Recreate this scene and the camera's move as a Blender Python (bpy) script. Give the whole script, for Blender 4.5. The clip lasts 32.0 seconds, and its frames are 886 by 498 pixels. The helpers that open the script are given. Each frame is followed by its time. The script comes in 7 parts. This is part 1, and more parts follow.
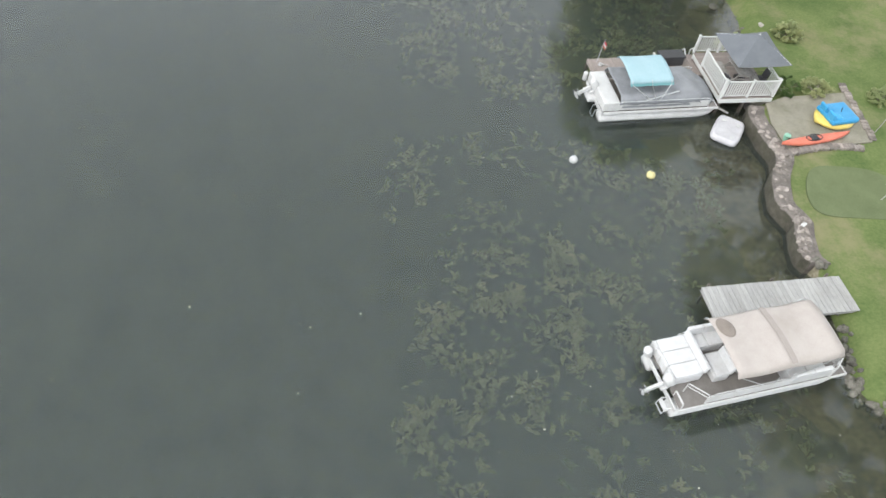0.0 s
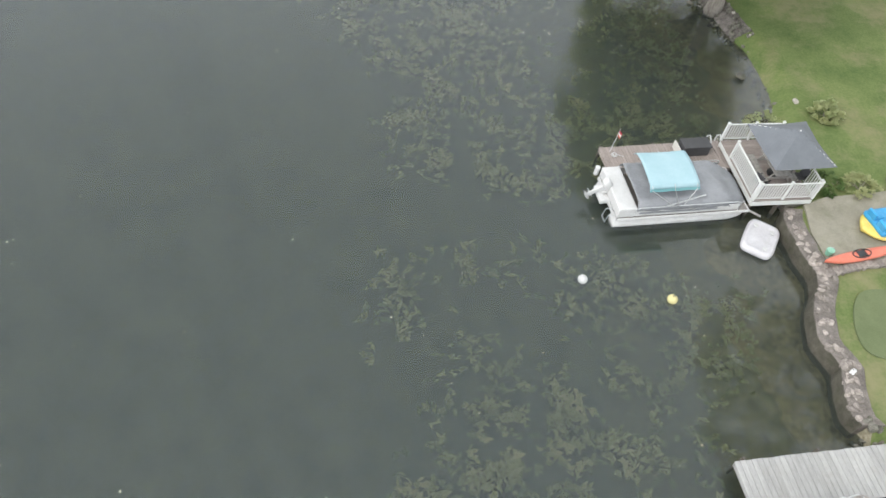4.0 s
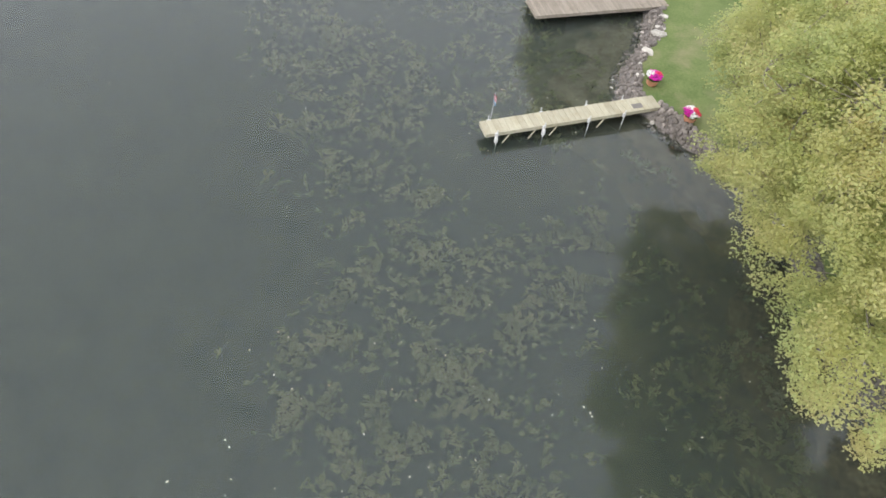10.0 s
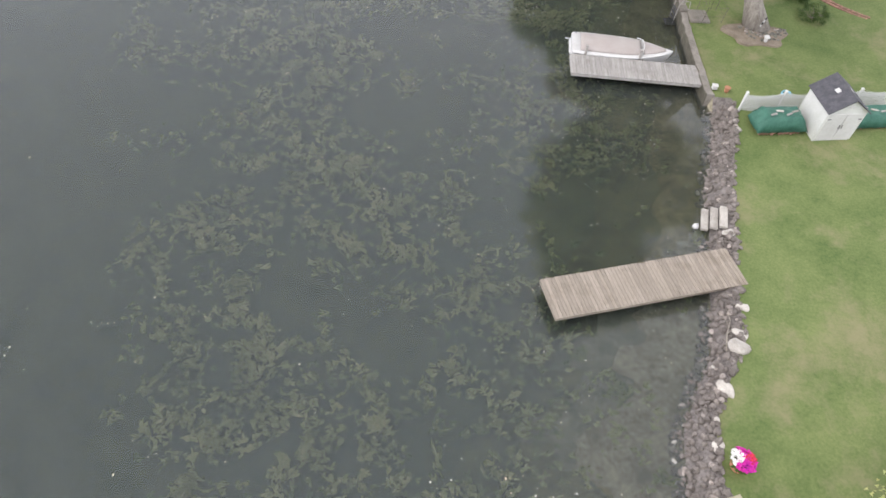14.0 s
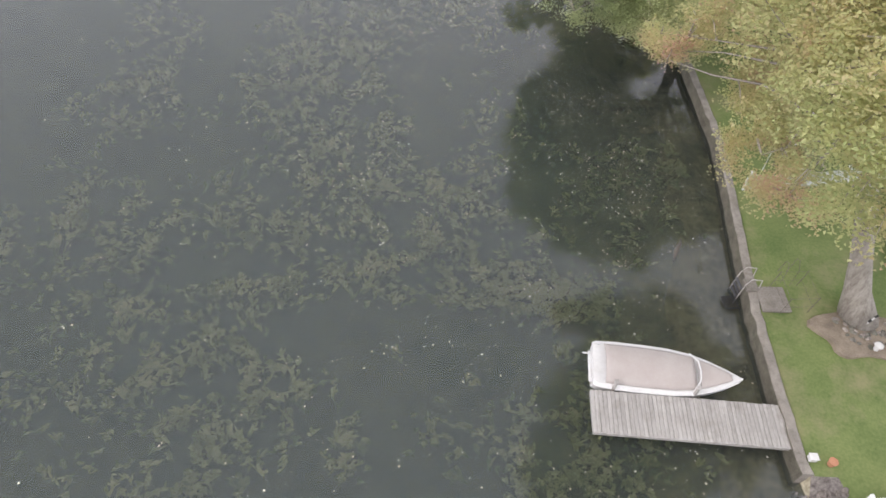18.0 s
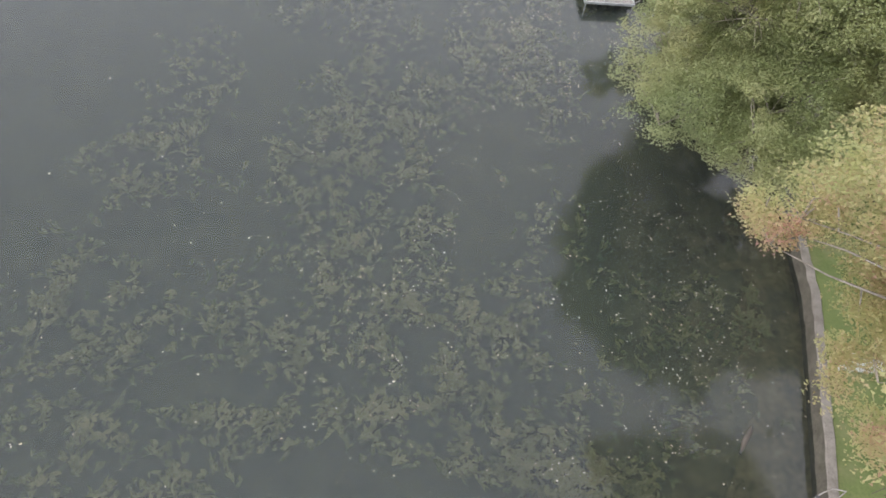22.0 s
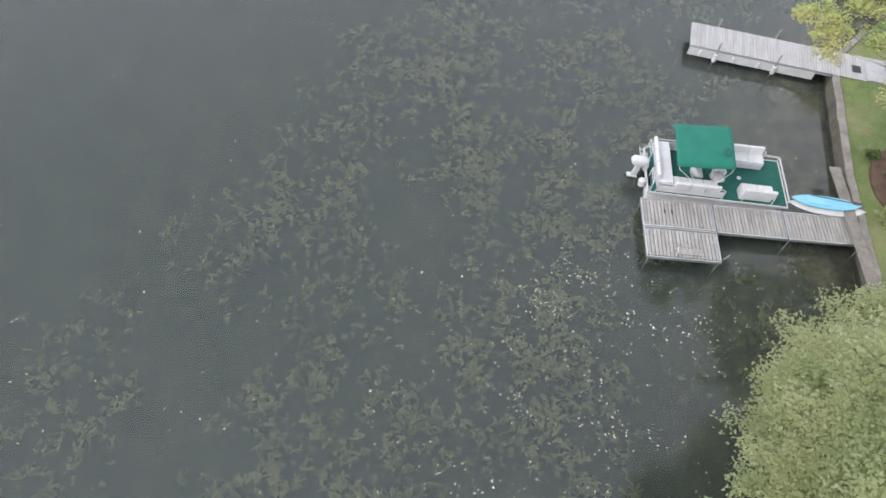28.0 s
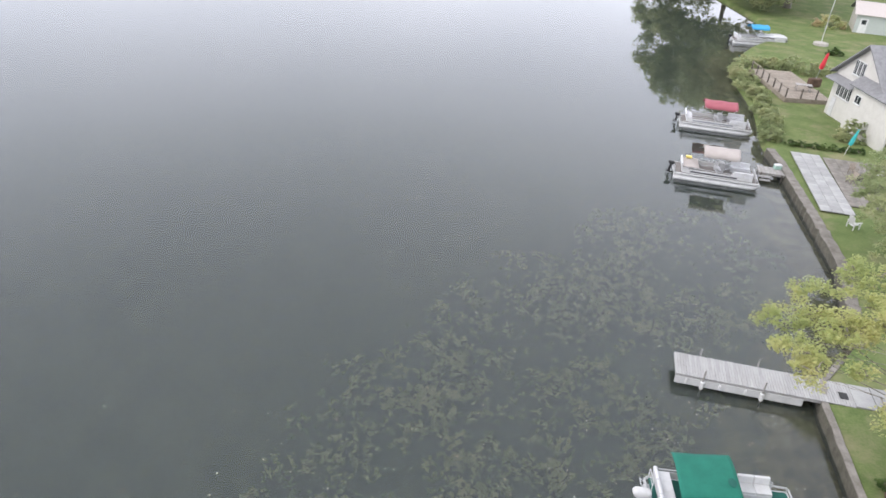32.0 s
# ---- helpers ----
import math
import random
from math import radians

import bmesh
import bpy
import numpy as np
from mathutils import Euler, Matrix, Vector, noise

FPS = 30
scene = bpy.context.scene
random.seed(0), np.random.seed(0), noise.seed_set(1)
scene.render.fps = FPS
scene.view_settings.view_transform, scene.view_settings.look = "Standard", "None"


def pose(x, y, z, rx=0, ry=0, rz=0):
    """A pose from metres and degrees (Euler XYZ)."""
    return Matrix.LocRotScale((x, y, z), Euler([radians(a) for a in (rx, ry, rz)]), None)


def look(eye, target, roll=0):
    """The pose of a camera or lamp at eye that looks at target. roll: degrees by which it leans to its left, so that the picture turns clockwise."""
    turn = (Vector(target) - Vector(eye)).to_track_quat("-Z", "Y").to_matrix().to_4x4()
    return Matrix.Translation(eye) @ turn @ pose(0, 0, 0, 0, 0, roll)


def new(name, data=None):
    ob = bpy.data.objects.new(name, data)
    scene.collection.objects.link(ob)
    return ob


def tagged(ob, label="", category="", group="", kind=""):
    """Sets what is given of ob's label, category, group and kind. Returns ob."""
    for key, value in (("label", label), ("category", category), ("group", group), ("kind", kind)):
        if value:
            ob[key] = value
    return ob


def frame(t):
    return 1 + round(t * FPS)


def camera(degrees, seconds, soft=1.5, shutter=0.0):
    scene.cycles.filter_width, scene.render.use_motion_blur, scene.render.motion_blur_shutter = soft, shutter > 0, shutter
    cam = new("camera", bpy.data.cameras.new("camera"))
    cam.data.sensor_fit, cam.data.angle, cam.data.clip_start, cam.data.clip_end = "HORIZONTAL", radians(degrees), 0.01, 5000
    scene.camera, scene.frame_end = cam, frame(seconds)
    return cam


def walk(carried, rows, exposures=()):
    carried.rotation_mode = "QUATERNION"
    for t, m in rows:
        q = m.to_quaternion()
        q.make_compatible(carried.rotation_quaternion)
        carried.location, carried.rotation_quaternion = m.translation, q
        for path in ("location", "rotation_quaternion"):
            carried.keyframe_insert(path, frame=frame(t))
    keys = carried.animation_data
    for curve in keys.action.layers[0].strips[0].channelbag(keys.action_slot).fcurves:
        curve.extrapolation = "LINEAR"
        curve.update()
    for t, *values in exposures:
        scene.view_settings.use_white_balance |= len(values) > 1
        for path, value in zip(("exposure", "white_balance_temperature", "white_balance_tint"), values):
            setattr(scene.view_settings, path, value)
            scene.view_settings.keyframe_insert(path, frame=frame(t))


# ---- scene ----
cam = camera(65.4, 32.0, soft=1.6)
# seconds, eye (metres), turn (degrees)
PATH = [
    (0.0, 0.248, -0.041, 20.869, 39.082, -4.368, 0.093),
    (0.5, 0.406, 0.095, 20.870, 38.857, -4.379, 0.160),
    (1.0, 0.534, 0.391, 20.882, 38.572, -4.533, 0.228),
    (1.5, 0.604, 0.951, 20.924, 38.356, -4.622, 0.297),
    (2.0, 0.646, 1.759, 20.923, 38.132, -4.668, 0.361),
    (2.5, 0.677, 2.874, 20.963, 38.016, -4.707, 0.432),
    (4.5, 0.724, 8.541, 21.130, 38.111, -4.679, 0.731),
    (5.0, 0.783, 10.280, 21.176, 38.241, -4.677, 0.818),
    (5.5, 0.843, 12.042, 21.191, 38.391, -4.639, 0.908),
    (6.0, 0.913, 13.811, 21.213, 38.593, -4.588, 0.983),
    (6.5, 1.002, 15.481, 21.256, 38.759, -4.492, 1.145),
    (7.0, 1.109, 17.132, 21.310, 38.891, -4.375, 1.233),
    (7.5, 1.167, 18.776, 21.369, 39.000, -4.342, 1.345),
    (8.0, 1.169, 20.378, 21.417, 39.175, -4.319, 1.358),
    (8.5, 1.185, 22.061, 21.501, 39.261, -4.261, 1.441),
    (9.0, 1.192, 23.779, 21.587, 39.335, -4.293, 1.541),
    (9.5, 1.227, 25.567, 21.692, 39.299, -4.195, 1.654),
    (10.0, 1.225, 27.427, 21.765, 39.202, -4.261, 1.766),
    (10.5, 1.245, 29.492, 21.790, 38.947, -4.331, 1.836),
    (11.0, 1.331, 31.867, 21.824, 38.761, -4.247, 1.951),
    (11.5, 1.381, 34.404, 21.876, 38.812, -4.147, 1.907),
    (12.0, 1.423, 36.951, 21.899, 38.862, -4.134, 1.860),
    (12.5, 1.471, 39.576, 21.994, 38.742, -4.046, 1.832),
    (13.0, 1.510, 42.261, 22.073, 38.684, -3.970, 1.769),
    (13.5, 1.558, 44.921, 22.170, 38.625, -3.951, 1.714),
    (15.5, 1.848, 55.975, 22.224, 38.723, -3.855, 1.707),
    (16.0, 1.981, 58.759, 22.269, 38.786, -3.795, 1.724),
    (16.5, 2.141, 61.365, 22.326, 38.870, -3.664, 1.743),
    (17.0, 2.322, 63.611, 22.351, 38.927, -3.555, 1.709),
    (17.5, 2.506, 65.428, 22.326, 39.134, -3.523, 1.725),
    (18.0, 2.716, 66.883, 22.353, 39.360, -3.481, 1.761),
    (18.5, 2.901, 67.656, 22.307, 39.526, -3.513, 1.780),
    (19.0, 3.089, 68.186, 22.185, 39.384, -3.565, 1.758),
    (19.5, 3.238, 68.885, 22.093, 39.269, -3.633, 1.775),
    (20.0, 3.334, 69.781, 22.087, 39.226, -3.666, 1.980),
    (20.5, 3.265, 70.779, 22.148, 38.901, -4.274, 5.876),
    (21.0, 3.224, 71.822, 22.198, 38.798, -4.425, 7.028),
    (21.5, 3.127, 72.907, 22.239, 38.596, -4.687, 9.168),
    (22.0, 3.030, 73.968, 22.262, 38.519, -4.809, 10.664),
    (22.5, 2.961, 75.033, 22.314, 38.532, -4.701, 10.659),
    (23.0, 2.855, 76.065, 22.327, 38.572, -4.693, 10.642),
    (23.5, 2.674, 77.343, 22.373, 38.385, -4.678, 10.583),
    (24.0, 2.454, 78.978, 22.422, 38.335, -4.608, 10.601),
    (24.5, 2.175, 80.907, 22.511, 38.290, -4.503, 10.621),
    (25.0, 1.837, 83.098, 22.616, 38.368, -4.366, 10.614),
    (25.5, 1.500, 85.453, 22.712, 38.401, -4.416, 12.049),
    (26.0, 1.179, 87.876, 22.862, 38.431, -4.439, 13.642),
    (26.5, 0.921, 90.279, 22.963, 38.576, -4.392, 15.237),
    (28.5, 1.168, 95.200, 23.135, 32.135, -3.280, 15.473),
    (29.0, 1.256, 95.266, 23.046, 32.510, -3.622, 15.496),
    (29.5, 1.220, 95.235, 22.972, 34.318, -4.029, 15.424),
    (30.0, 1.190, 95.180, 22.977, 38.024, -4.111, 15.354),
    (30.5, 1.178, 95.122, 23.005, 43.544, -4.062, 15.306),
    (31.0, 1.165, 95.038, 23.049, 49.008, -3.924, 15.238),
    (31.5, 1.162, 94.967, 23.079, 54.365, -3.750, 15.122),
    (32.0, 1.170, 94.935, 23.103, 59.807, -3.526, 14.957),
]
walk(cam, [(t, pose(x, y, z, rx, ry, rz)) for t, x, y, z, rx, ry, rz in PATH], [(0.0, 1.08, 6600, 7), (8.0, 1.08, 6700, 8), (12.0, 1.08, 6600, 12), (17.0, 1.06, 6750, 16), (20.0, 1.06, 6750, 16), (23.0, 1.08, 6600, 15), (26.0, 1.05, 6400, 13), (28.5, 1.02, 6400, 14), (32.0, 0.98, 6450, 14)])

# ---- daylight: an overcast sky with a weak, wide sun behind the cloud ----
SUN_UP, SUN_TURN = radians(46), radians(238)
world = bpy.data.worlds.new("overcast_sky")
scene.world = world
world.use_nodes = True
wn, wl = world.node_tree.nodes, world.node_tree.links
wn.clear()
sky = wn.new("ShaderNodeTexSky")
sky.sky_type, sky.sun_disc, sky.sun_elevation, sky.sun_rotation = "NISHITA", False, SUN_UP, SUN_TURN
sky.air_density, sky.dust_density = 1.2, 3.0
dim = wn.new("ShaderNodeMix")
dim.data_type, dim.blend_type = "RGBA", "MULTIPLY"
dim.inputs["Factor"].default_value = 1.0
dim.inputs["B"].default_value = (0.10, 0.10, 0.10, 1)
wl.new(sky.outputs["Color"], dim.inputs["A"])
coord = wn.new("ShaderNodeTexCoord")
puffs = wn.new("ShaderNodeTexNoise")
puffs.inputs["Scale"].default_value, puffs.inputs["Detail"].default_value = 1.6, 3
wl.new(coord.outputs["Generated"], puffs.inputs["Vector"])
cloud = wn.new("ShaderNodeValToRGB")
cloud.color_ramp.elements[0].position, cloud.color_ramp.elements[0].color = 0.3, (0.80, 0.84, 0.91, 1)
cloud.color_ramp.elements[1].position, cloud.color_ramp.elements[1].color = 0.7, (1.01, 1.04, 1.10, 1)
wl.new(puffs.outputs["Fac"], cloud.inputs["Fac"])
cover = wn.new("ShaderNodeMix")
cover.data_type = "RGBA"
cover.inputs["Factor"].default_value = 0.86
wl.new(dim.outputs["Result"], cover.inputs["A"])
wl.new(cloud.outputs["Color"], cover.inputs["B"])
parts_of = wn.new("ShaderNodeSeparateXYZ")
wl.new(coord.outputs["Generated"], parts_of.inputs["Vector"])
low = wn.new("ShaderNodeMapRange")
low.inputs["From Min"].default_value, low.inputs["From Max"].default_value = 0.0, 0.5
low.inputs["To Min"].default_value, low.inputs["To Max"].default_value = 1.45, 1.0
wl.new(parts_of.outputs["Z"], low.inputs["Value"])
haze = wn.new("ShaderNodeVectorMath")
haze.operation = "SCALE"
wl.new(cover.outputs["Result"], haze.inputs[0])
wl.new(low.outputs["Result"], haze.inputs["Scale"])
back = wn.new("ShaderNodeBackground")
back.inputs["Strength"].default_value = 0.95
wl.new(haze.outputs["Vector"], back.inputs["Color"])
wout = wn.new("ShaderNodeOutputWorld")
wl.new(back.outputs["Background"], wout.inputs["Surface"])

sun = new("sun", bpy.data.lights.new("sun", "SUN"))
sun.data.energy, sun.data.angle, sun.data.color = 0.75, radians(26), (1.0, 0.96, 0.9)
sun.matrix_world = look((0, 0, 60), (-60 * math.cos(SUN_UP) * math.sin(SUN_TURN), -60 * math.cos(SUN_UP) * math.cos(SUN_TURN), 60 - 60 * math.sin(SUN_UP)))

# ---- materials ----
def node(tree, kind, **values):
    n = tree.nodes.new("ShaderNode" + kind)
    for key, value in values.items():
        n.inputs[key.replace("_", " ")].default_value = value
    return n


def surface(name, low, high, rough=0.7, metal=0.0, scale=4.0, fine=40.0, bump=0.15, stretch=(1, 1, 1), spread=0.12, stain=None, stain_scale=0.8, stain_amount=0.5, spec=0.4):
    """A worn surface: two colours by coarse and fine noise, each object a little lighter or darker, and stains."""
    m = bpy.data.materials.new(name)
    m.use_nodes = True
    t = m.node_tree
    t.nodes.clear()
    link = t.links.new
    co = node(t, "TexCoord")
    mp = node(t, "Mapping", Scale=stretch)
    geo = node(t, "NewGeometry")
    info = node(t, "ObjectInfo")
    shift = t.nodes.new("ShaderNodeVectorMath")
    shift.operation = "ADD"
    link(co.outputs["Object"], shift.inputs[0])
    link(info.outputs["Random"], shift.inputs[1])
    link(shift.outputs["Vector"], mp.inputs["Vector"])
    coarse = node(t, "TexNoise", Scale=scale, Detail=5.0, Roughness=0.6)
    grain = node(t, "TexNoise", Scale=fine, Detail=4.0, Roughness=0.65)
    link(mp.outputs["Vector"], coarse.inputs["Vector"])
    link(mp.outputs["Vector"], grain.inputs["Vector"])
    both = t.nodes.new("ShaderNodeMath")
    both.operation = "MULTIPLY_ADD"
    both.inputs[1].default_value = 0.45
    link(grain.outputs["Fac"], both.inputs[0])
    half = t.nodes.new("ShaderNodeMath")
    half.operation = "MULTIPLY"
    half.inputs[1].default_value = 0.55
    link(coarse.outputs["Fac"], half.inputs[0])
    link(half.outputs["Value"], both.inputs[2])
    ramp = node(t, "ValToRGB")
    ramp.color_ramp.elements[0].position, ramp.color_ramp.elements[1].position = 0.36, 0.64
    ramp.color_ramp.elements[0].color, ramp.color_ramp.elements[1].color = (*low, 1), (*high, 1)
    link(both.outputs["Value"], ramp.inputs["Fac"])
    colour = ramp.outputs["Color"]
    if stain:
        patch = node(t, "TexNoise", Scale=stain_scale, Detail=6.0, Roughness=0.7)
        link(geo.outputs["Position"], patch.inputs["Vector"])
        edge = node(t, "MapRange")
        edge.inputs["From Min"].default_value, edge.inputs["From Max"].default_value = 0.5, 0.68
        edge.inputs["To Max"].default_value = stain_amount
        link(patch.outputs["Fac"], edge.inputs["Value"])
        mix = t.nodes.new("ShaderNodeMix")
        mix.data_type = "RGBA"
        link(edge.outputs["Result"], mix.inputs["Factor"])
        link(colour, mix.inputs["A"])
        mix.inputs["B"].default_value = (*stain, 1)
        colour = mix.outputs["Result"]
    vary = node(t, "HueSaturation")
    tone = node(t, "MapRange")
    tone.inputs["To Min"].default_value, tone.inputs["To Max"].default_value = 1 - spread, 1 + spread
    link(info.outputs["Random"], tone.inputs["Value"])
    link(tone.outputs["Result"], vary.inputs["Value"])
    link(colour, vary.inputs["Color"])
    bs = node(t, "BsdfPrincipled", Roughness=rough, Metallic=metal)
    bs.inputs["Specular IOR Level"].default_value = spec
    link(vary.outputs["Color"], bs.inputs["Base Color"])
    if bump:
        bp = node(t, "Bump", Strength=bump, Distance=0.02)
        link(both.outputs["Value"], bp.inputs["Height"])
        link(bp.outputs["Normal"], bs.inputs["Normal"])
    out = node(t, "OutputMaterial")
    link(bs.outputs["BSDF"], out.inputs["Surface"])
    return m


def foliage(name, colours, patch_scale=0.35, translucent=0.3, rough=0.6, grain=0.26):
    """Leaves: each leaf its own shade, with large patches that have turned."""
    m = bpy.data.materials.new(name)
    m.use_nodes = True
    t = m.node_tree
    t.nodes.clear()
    link = t.links.new
    geo = node(t, "NewGeometry")
    patch = node(t, "TexNoise", Scale=patch_scale, Detail=3.0)
    link(geo.outputs["Position"], patch.inputs["Vector"])
    add = t.nodes.new("ShaderNodeMath")
    add.operation = "MULTIPLY_ADD"
    add.inputs[1].default_value = grain
    link(geo.outputs["Random Per Island"], add.inputs[0])
    spreadn = node(t, "MapRange")
    spreadn.inputs["From Min"].default_value, spreadn.inputs["From Max"].default_value = 0.3, 0.7
    spreadn.inputs["To Min"].default_value, spreadn.inputs["To Max"].default_value = 0.06, 0.70
    link(patch.outputs["Fac"], spreadn.inputs["Value"])
    link(spreadn.outputs["Result"], add.inputs[2])
    ramp = node(t, "ValToRGB")
    cr = ramp.color_ramp
    while len(cr.elements) < len(colours):
        cr.elements.new(0.5)
    for i, c in enumerate(colours):
        cr.elements[i].position = 0.08 + 0.84 * i / (len(colours) - 1)
        cr.elements[i].color = (*c, 1)
    link(add.outputs["Value"], ramp.inputs["Fac"])
    bs = node(t, "BsdfPrincipled", Roughness=rough)
    bs.inputs["Specular IOR Level"].default_value = 0.25
    link(ramp.outputs["Color"], bs.inputs["Base Color"])
    tr = node(t, "BsdfTranslucent")
    glow = node(t, "Gamma", Gamma=0.8)
    link(ramp.outputs["Color"], glow.inputs["Color"])
    link(glow.outputs["Color"], tr.inputs["Color"])
    mix = node(t, "MixShader", Fac=translucent)
    link(bs.outputs["BSDF"], mix.inputs[1])
    link(tr.outputs["BSDF"], mix.inputs[2])
    out = node(t, "OutputMaterial")
    link(mix.outputs["Shader"], out.inputs["Surface"])
    return m


def lake_water():
    """Still, murky water: mirror gloss by Fresnel over a half-clear body, paled in colour for haze and glare."""
    m = bpy.data.materials.new("lake_water")
    m.use_nodes = True
    t = m.node_tree
    t.nodes.clear()
    link = t.links.new
    geo = node(t, "NewGeometry")
    swell = node(t, "TexNoise", Scale=1.1, Detail=2.0)
    link(geo.outputs["Position"], swell.inputs["Vector"])
    bp = node(t, "Bump", Strength=0.012, Distance=0.03)
    link(swell.outputs["Fac"], bp.inputs["Height"])
    fres = node(t, "Fresnel", IOR=1.47)
    link(bp.outputs["Normal"], fres.inputs["Normal"])
    gloss = node(t, "BsdfGlossy", Roughness=0.012, Color=(0.97, 0.97, 1.0, 1))
    link(bp.outputs["Normal"], gloss.inputs["Normal"])
    clear = node(t, "BsdfTransparent", Color=(0.91, 0.93, 0.89, 1))
    # diffuse body: silt, plus haze and veiling glare put into its colour
    silt = node(t, "BsdfDiffuse", Color=(0.080, 0.097, 0.089, 1))
    body = node(t, "MixShader", Fac=0.30)
    link(clear.outputs["BSDF"], body.inputs[1])
    link(silt.outputs["BSDF"], body.inputs[2])
    mix = node(t, "MixShader")
    link(fres.outputs["Fac"], mix.inputs["Fac"])
    link(body.outputs["Shader"], mix.inputs[1])
    link(gloss.outputs["BSDF"], mix.inputs[2])
    out = node(t, "OutputMaterial")
    link(mix.outputs["Shader"], out.inputs["Surface"])
    return m


def murk_layer():
    """A thin veil of suspended silt below the surface: deeper things show paler and more green."""
    m = bpy.data.materials.new("silty_water")
    m.use_nodes = True
    t = m.node_tree
    t.nodes.clear()
    clear = node(t, "BsdfTransparent", Color=(0.93, 0.95, 0.93, 1))
    murk = node(t, "BsdfDiffuse", Color=MURK)
    mix = node(t, "MixShader", Fac=0.17)
    t.links.new(clear.outputs["BSDF"], mix.inputs[1])
    t.links.new(murk.outputs["BSDF"], mix.inputs[2])
    out = node(t, "OutputMaterial")
    t.links.new(mix.outputs["Shader"], out.inputs["Surface"])
    return m


MURK = (0.072, 0.122, 0.112, 1)
WATER = lake_water()
SILT = murk_layer()
GRASS = surface("lawn_grass", (0.078, 0.118, 0.040), (0.158, 0.190, 0.076), rough=0.9, scale=0.5, fine=9, bump=0.6, stain=(0.225, 0.205, 0.12), stain_scale=0.3, stain_amount=0.75, spec=0.1)
BED = surface("lake_bed_silt", (0.060, 0.054, 0.030), (0.235, 0.205, 0.112), rough=0.95, scale=1.1, fine=5, bump=0.3, spec=0.05, stain=(0.045, 0.04, 0.025), stain_scale=0.6, stain_amount=0.7)
SHOAL = surface("pale_stony_shoal", (0.12, 0.11, 0.075), (0.34, 0.31, 0.235), rough=0.95, scale=1.4, fine=6, bump=0.5, spec=0.05, stain=(0.06, 0.056, 0.036), stain_scale=0.7, stain_amount=0.7)
WEED = foliage("water_weed", [(0.066, 0.084, 0.040), (0.152, 0.172, 0.082), (0.245, 0.255, 0.126), (0.335, 0.320, 0.178)], patch_scale=0.8, translucent=0.12, rough=0.9, grain=0.40)
CONCRETE = surface("weathered_concrete", (0.125, 0.114, 0.10), (0.262, 0.243, 0.218), rough=0.9, scale=1.6, fine=24, bump=0.35, stain=(0.11, 0.095, 0.075), stain_scale=1.3, stain_amount=0.6)
FACE_CONCRETE = surface("dark_face_concrete", (0.05, 0.046, 0.036), (0.13, 0.12, 0.095), rough=0.7, scale=2.0, fine=18, bump=0.4, stain=(0.05, 0.055, 0.03), stain_scale=1.6)
STONE = surface("grey_stone", (0.15, 0.13, 0.118), (0.36, 0.32, 0.295), rough=0.9, scale=2.2, fine=18, bump=0.6, spread=0.4, stain=(0.10, 0.09, 0.07), stain_scale=2.0)
DARK_STONE = surface("mossy_dark_stone", (0.075, 0.07, 0.06), (0.21, 0.20, 0.175), rough=0.95, scale=2.2, fine=18, bump=0.6, spread=0.35, stain=(0.07, 0.085, 0.04), stain_scale=2.5)
PALE_STONE = surface("pale_stone", (0.30, 0.28, 0.25), (0.52, 0.49, 0.45), rough=0.9, scale=2.2, fine=18, bump=0.5, spread=0.2)
GREY_WOOD = surface("weathered_grey_wood", (0.22, 0.21, 0.197), (0.40, 0.385, 0.37), rough=0.85, scale=1.6, fine=16, stretch=(3, 0.35, 3), bump=0.4, spread=0.07, stain=(0.19, 0.175, 0.155), stain_scale=1.5)
PALE_WOOD = surface("silver_grey_wood", (0.27, 0.268, 0.265), (0.42, 0.415, 0.41), rough=0.85, scale=1.6, fine=16, stretch=(3, 0.35, 3), bump=0.35, spread=0.06, stain=(0.28, 0.27, 0.25), stain_scale=1.2, stain_amount=0.4)
TAN_WOOD = surface("weathered_tan_wood", (0.21, 0.18, 0.145), (0.33, 0.285, 0.24), rough=0.85, scale=1.6, fine=16, stretch=(3, 0.35, 3), bump=0.4, spread=0.14, stain=(0.15, 0.12, 0.09), stain_scale=1.2)
YELLOW_WOOD = surface("treated_yellow_wood", (0.33, 0.30, 0.22), (0.46, 0.43, 0.335), rough=0.85, scale=1.6, fine=16, stretch=(3, 0.35, 3), bump=0.4, spread=0.08, stain=(0.28, 0.24, 0.15), stain_scale=1.0)
BROWN_DECK = surface("brown_composite_boards", (0.215, 0.18, 0.165), (0.30, 0.26, 0.24), rough=0.75, scale=1.5, fine=14, stretch=(0.8, 0.8, 3), bump=0.25, spread=0.08)
DARK_WOOD = surface("dark_wet_timber", (0.07, 0.06, 0.05), (0.15, 0.13, 0.11), rough=0.85, scale=2, fine=20, bump=0.4)
WHITE = surface("white_gelcoat", (0.49, 0.49, 0.49), (0.59, 0.59, 0.59), rough=0.4, scale=1.4, fine=9, bump=0.03, spread=0.03, stain=(0.42, 0.41, 0.38), stain_scale=1.6, stain_amount=0.3)
VINYL = surface("white_vinyl", (0.50, 0.50, 0.51), (0.61, 0.61, 0.62), rough=0.55, scale=3, fine=30, bump=0.12, spread=0.04, stain=(0.40, 0.39, 0.37), stain_scale=2.2, stain_amount=0.35)
WHITE_PAINT = surface("white_vinyl_fence", (0.55, 0.56, 0.55), (0.64, 0.65, 0.64), rough=0.5, scale=2, fine=15, bump=0.05, spread=0.03, stain=(0.46, 0.47, 0.42), stain_scale=2.0, stain_amount=0.3)
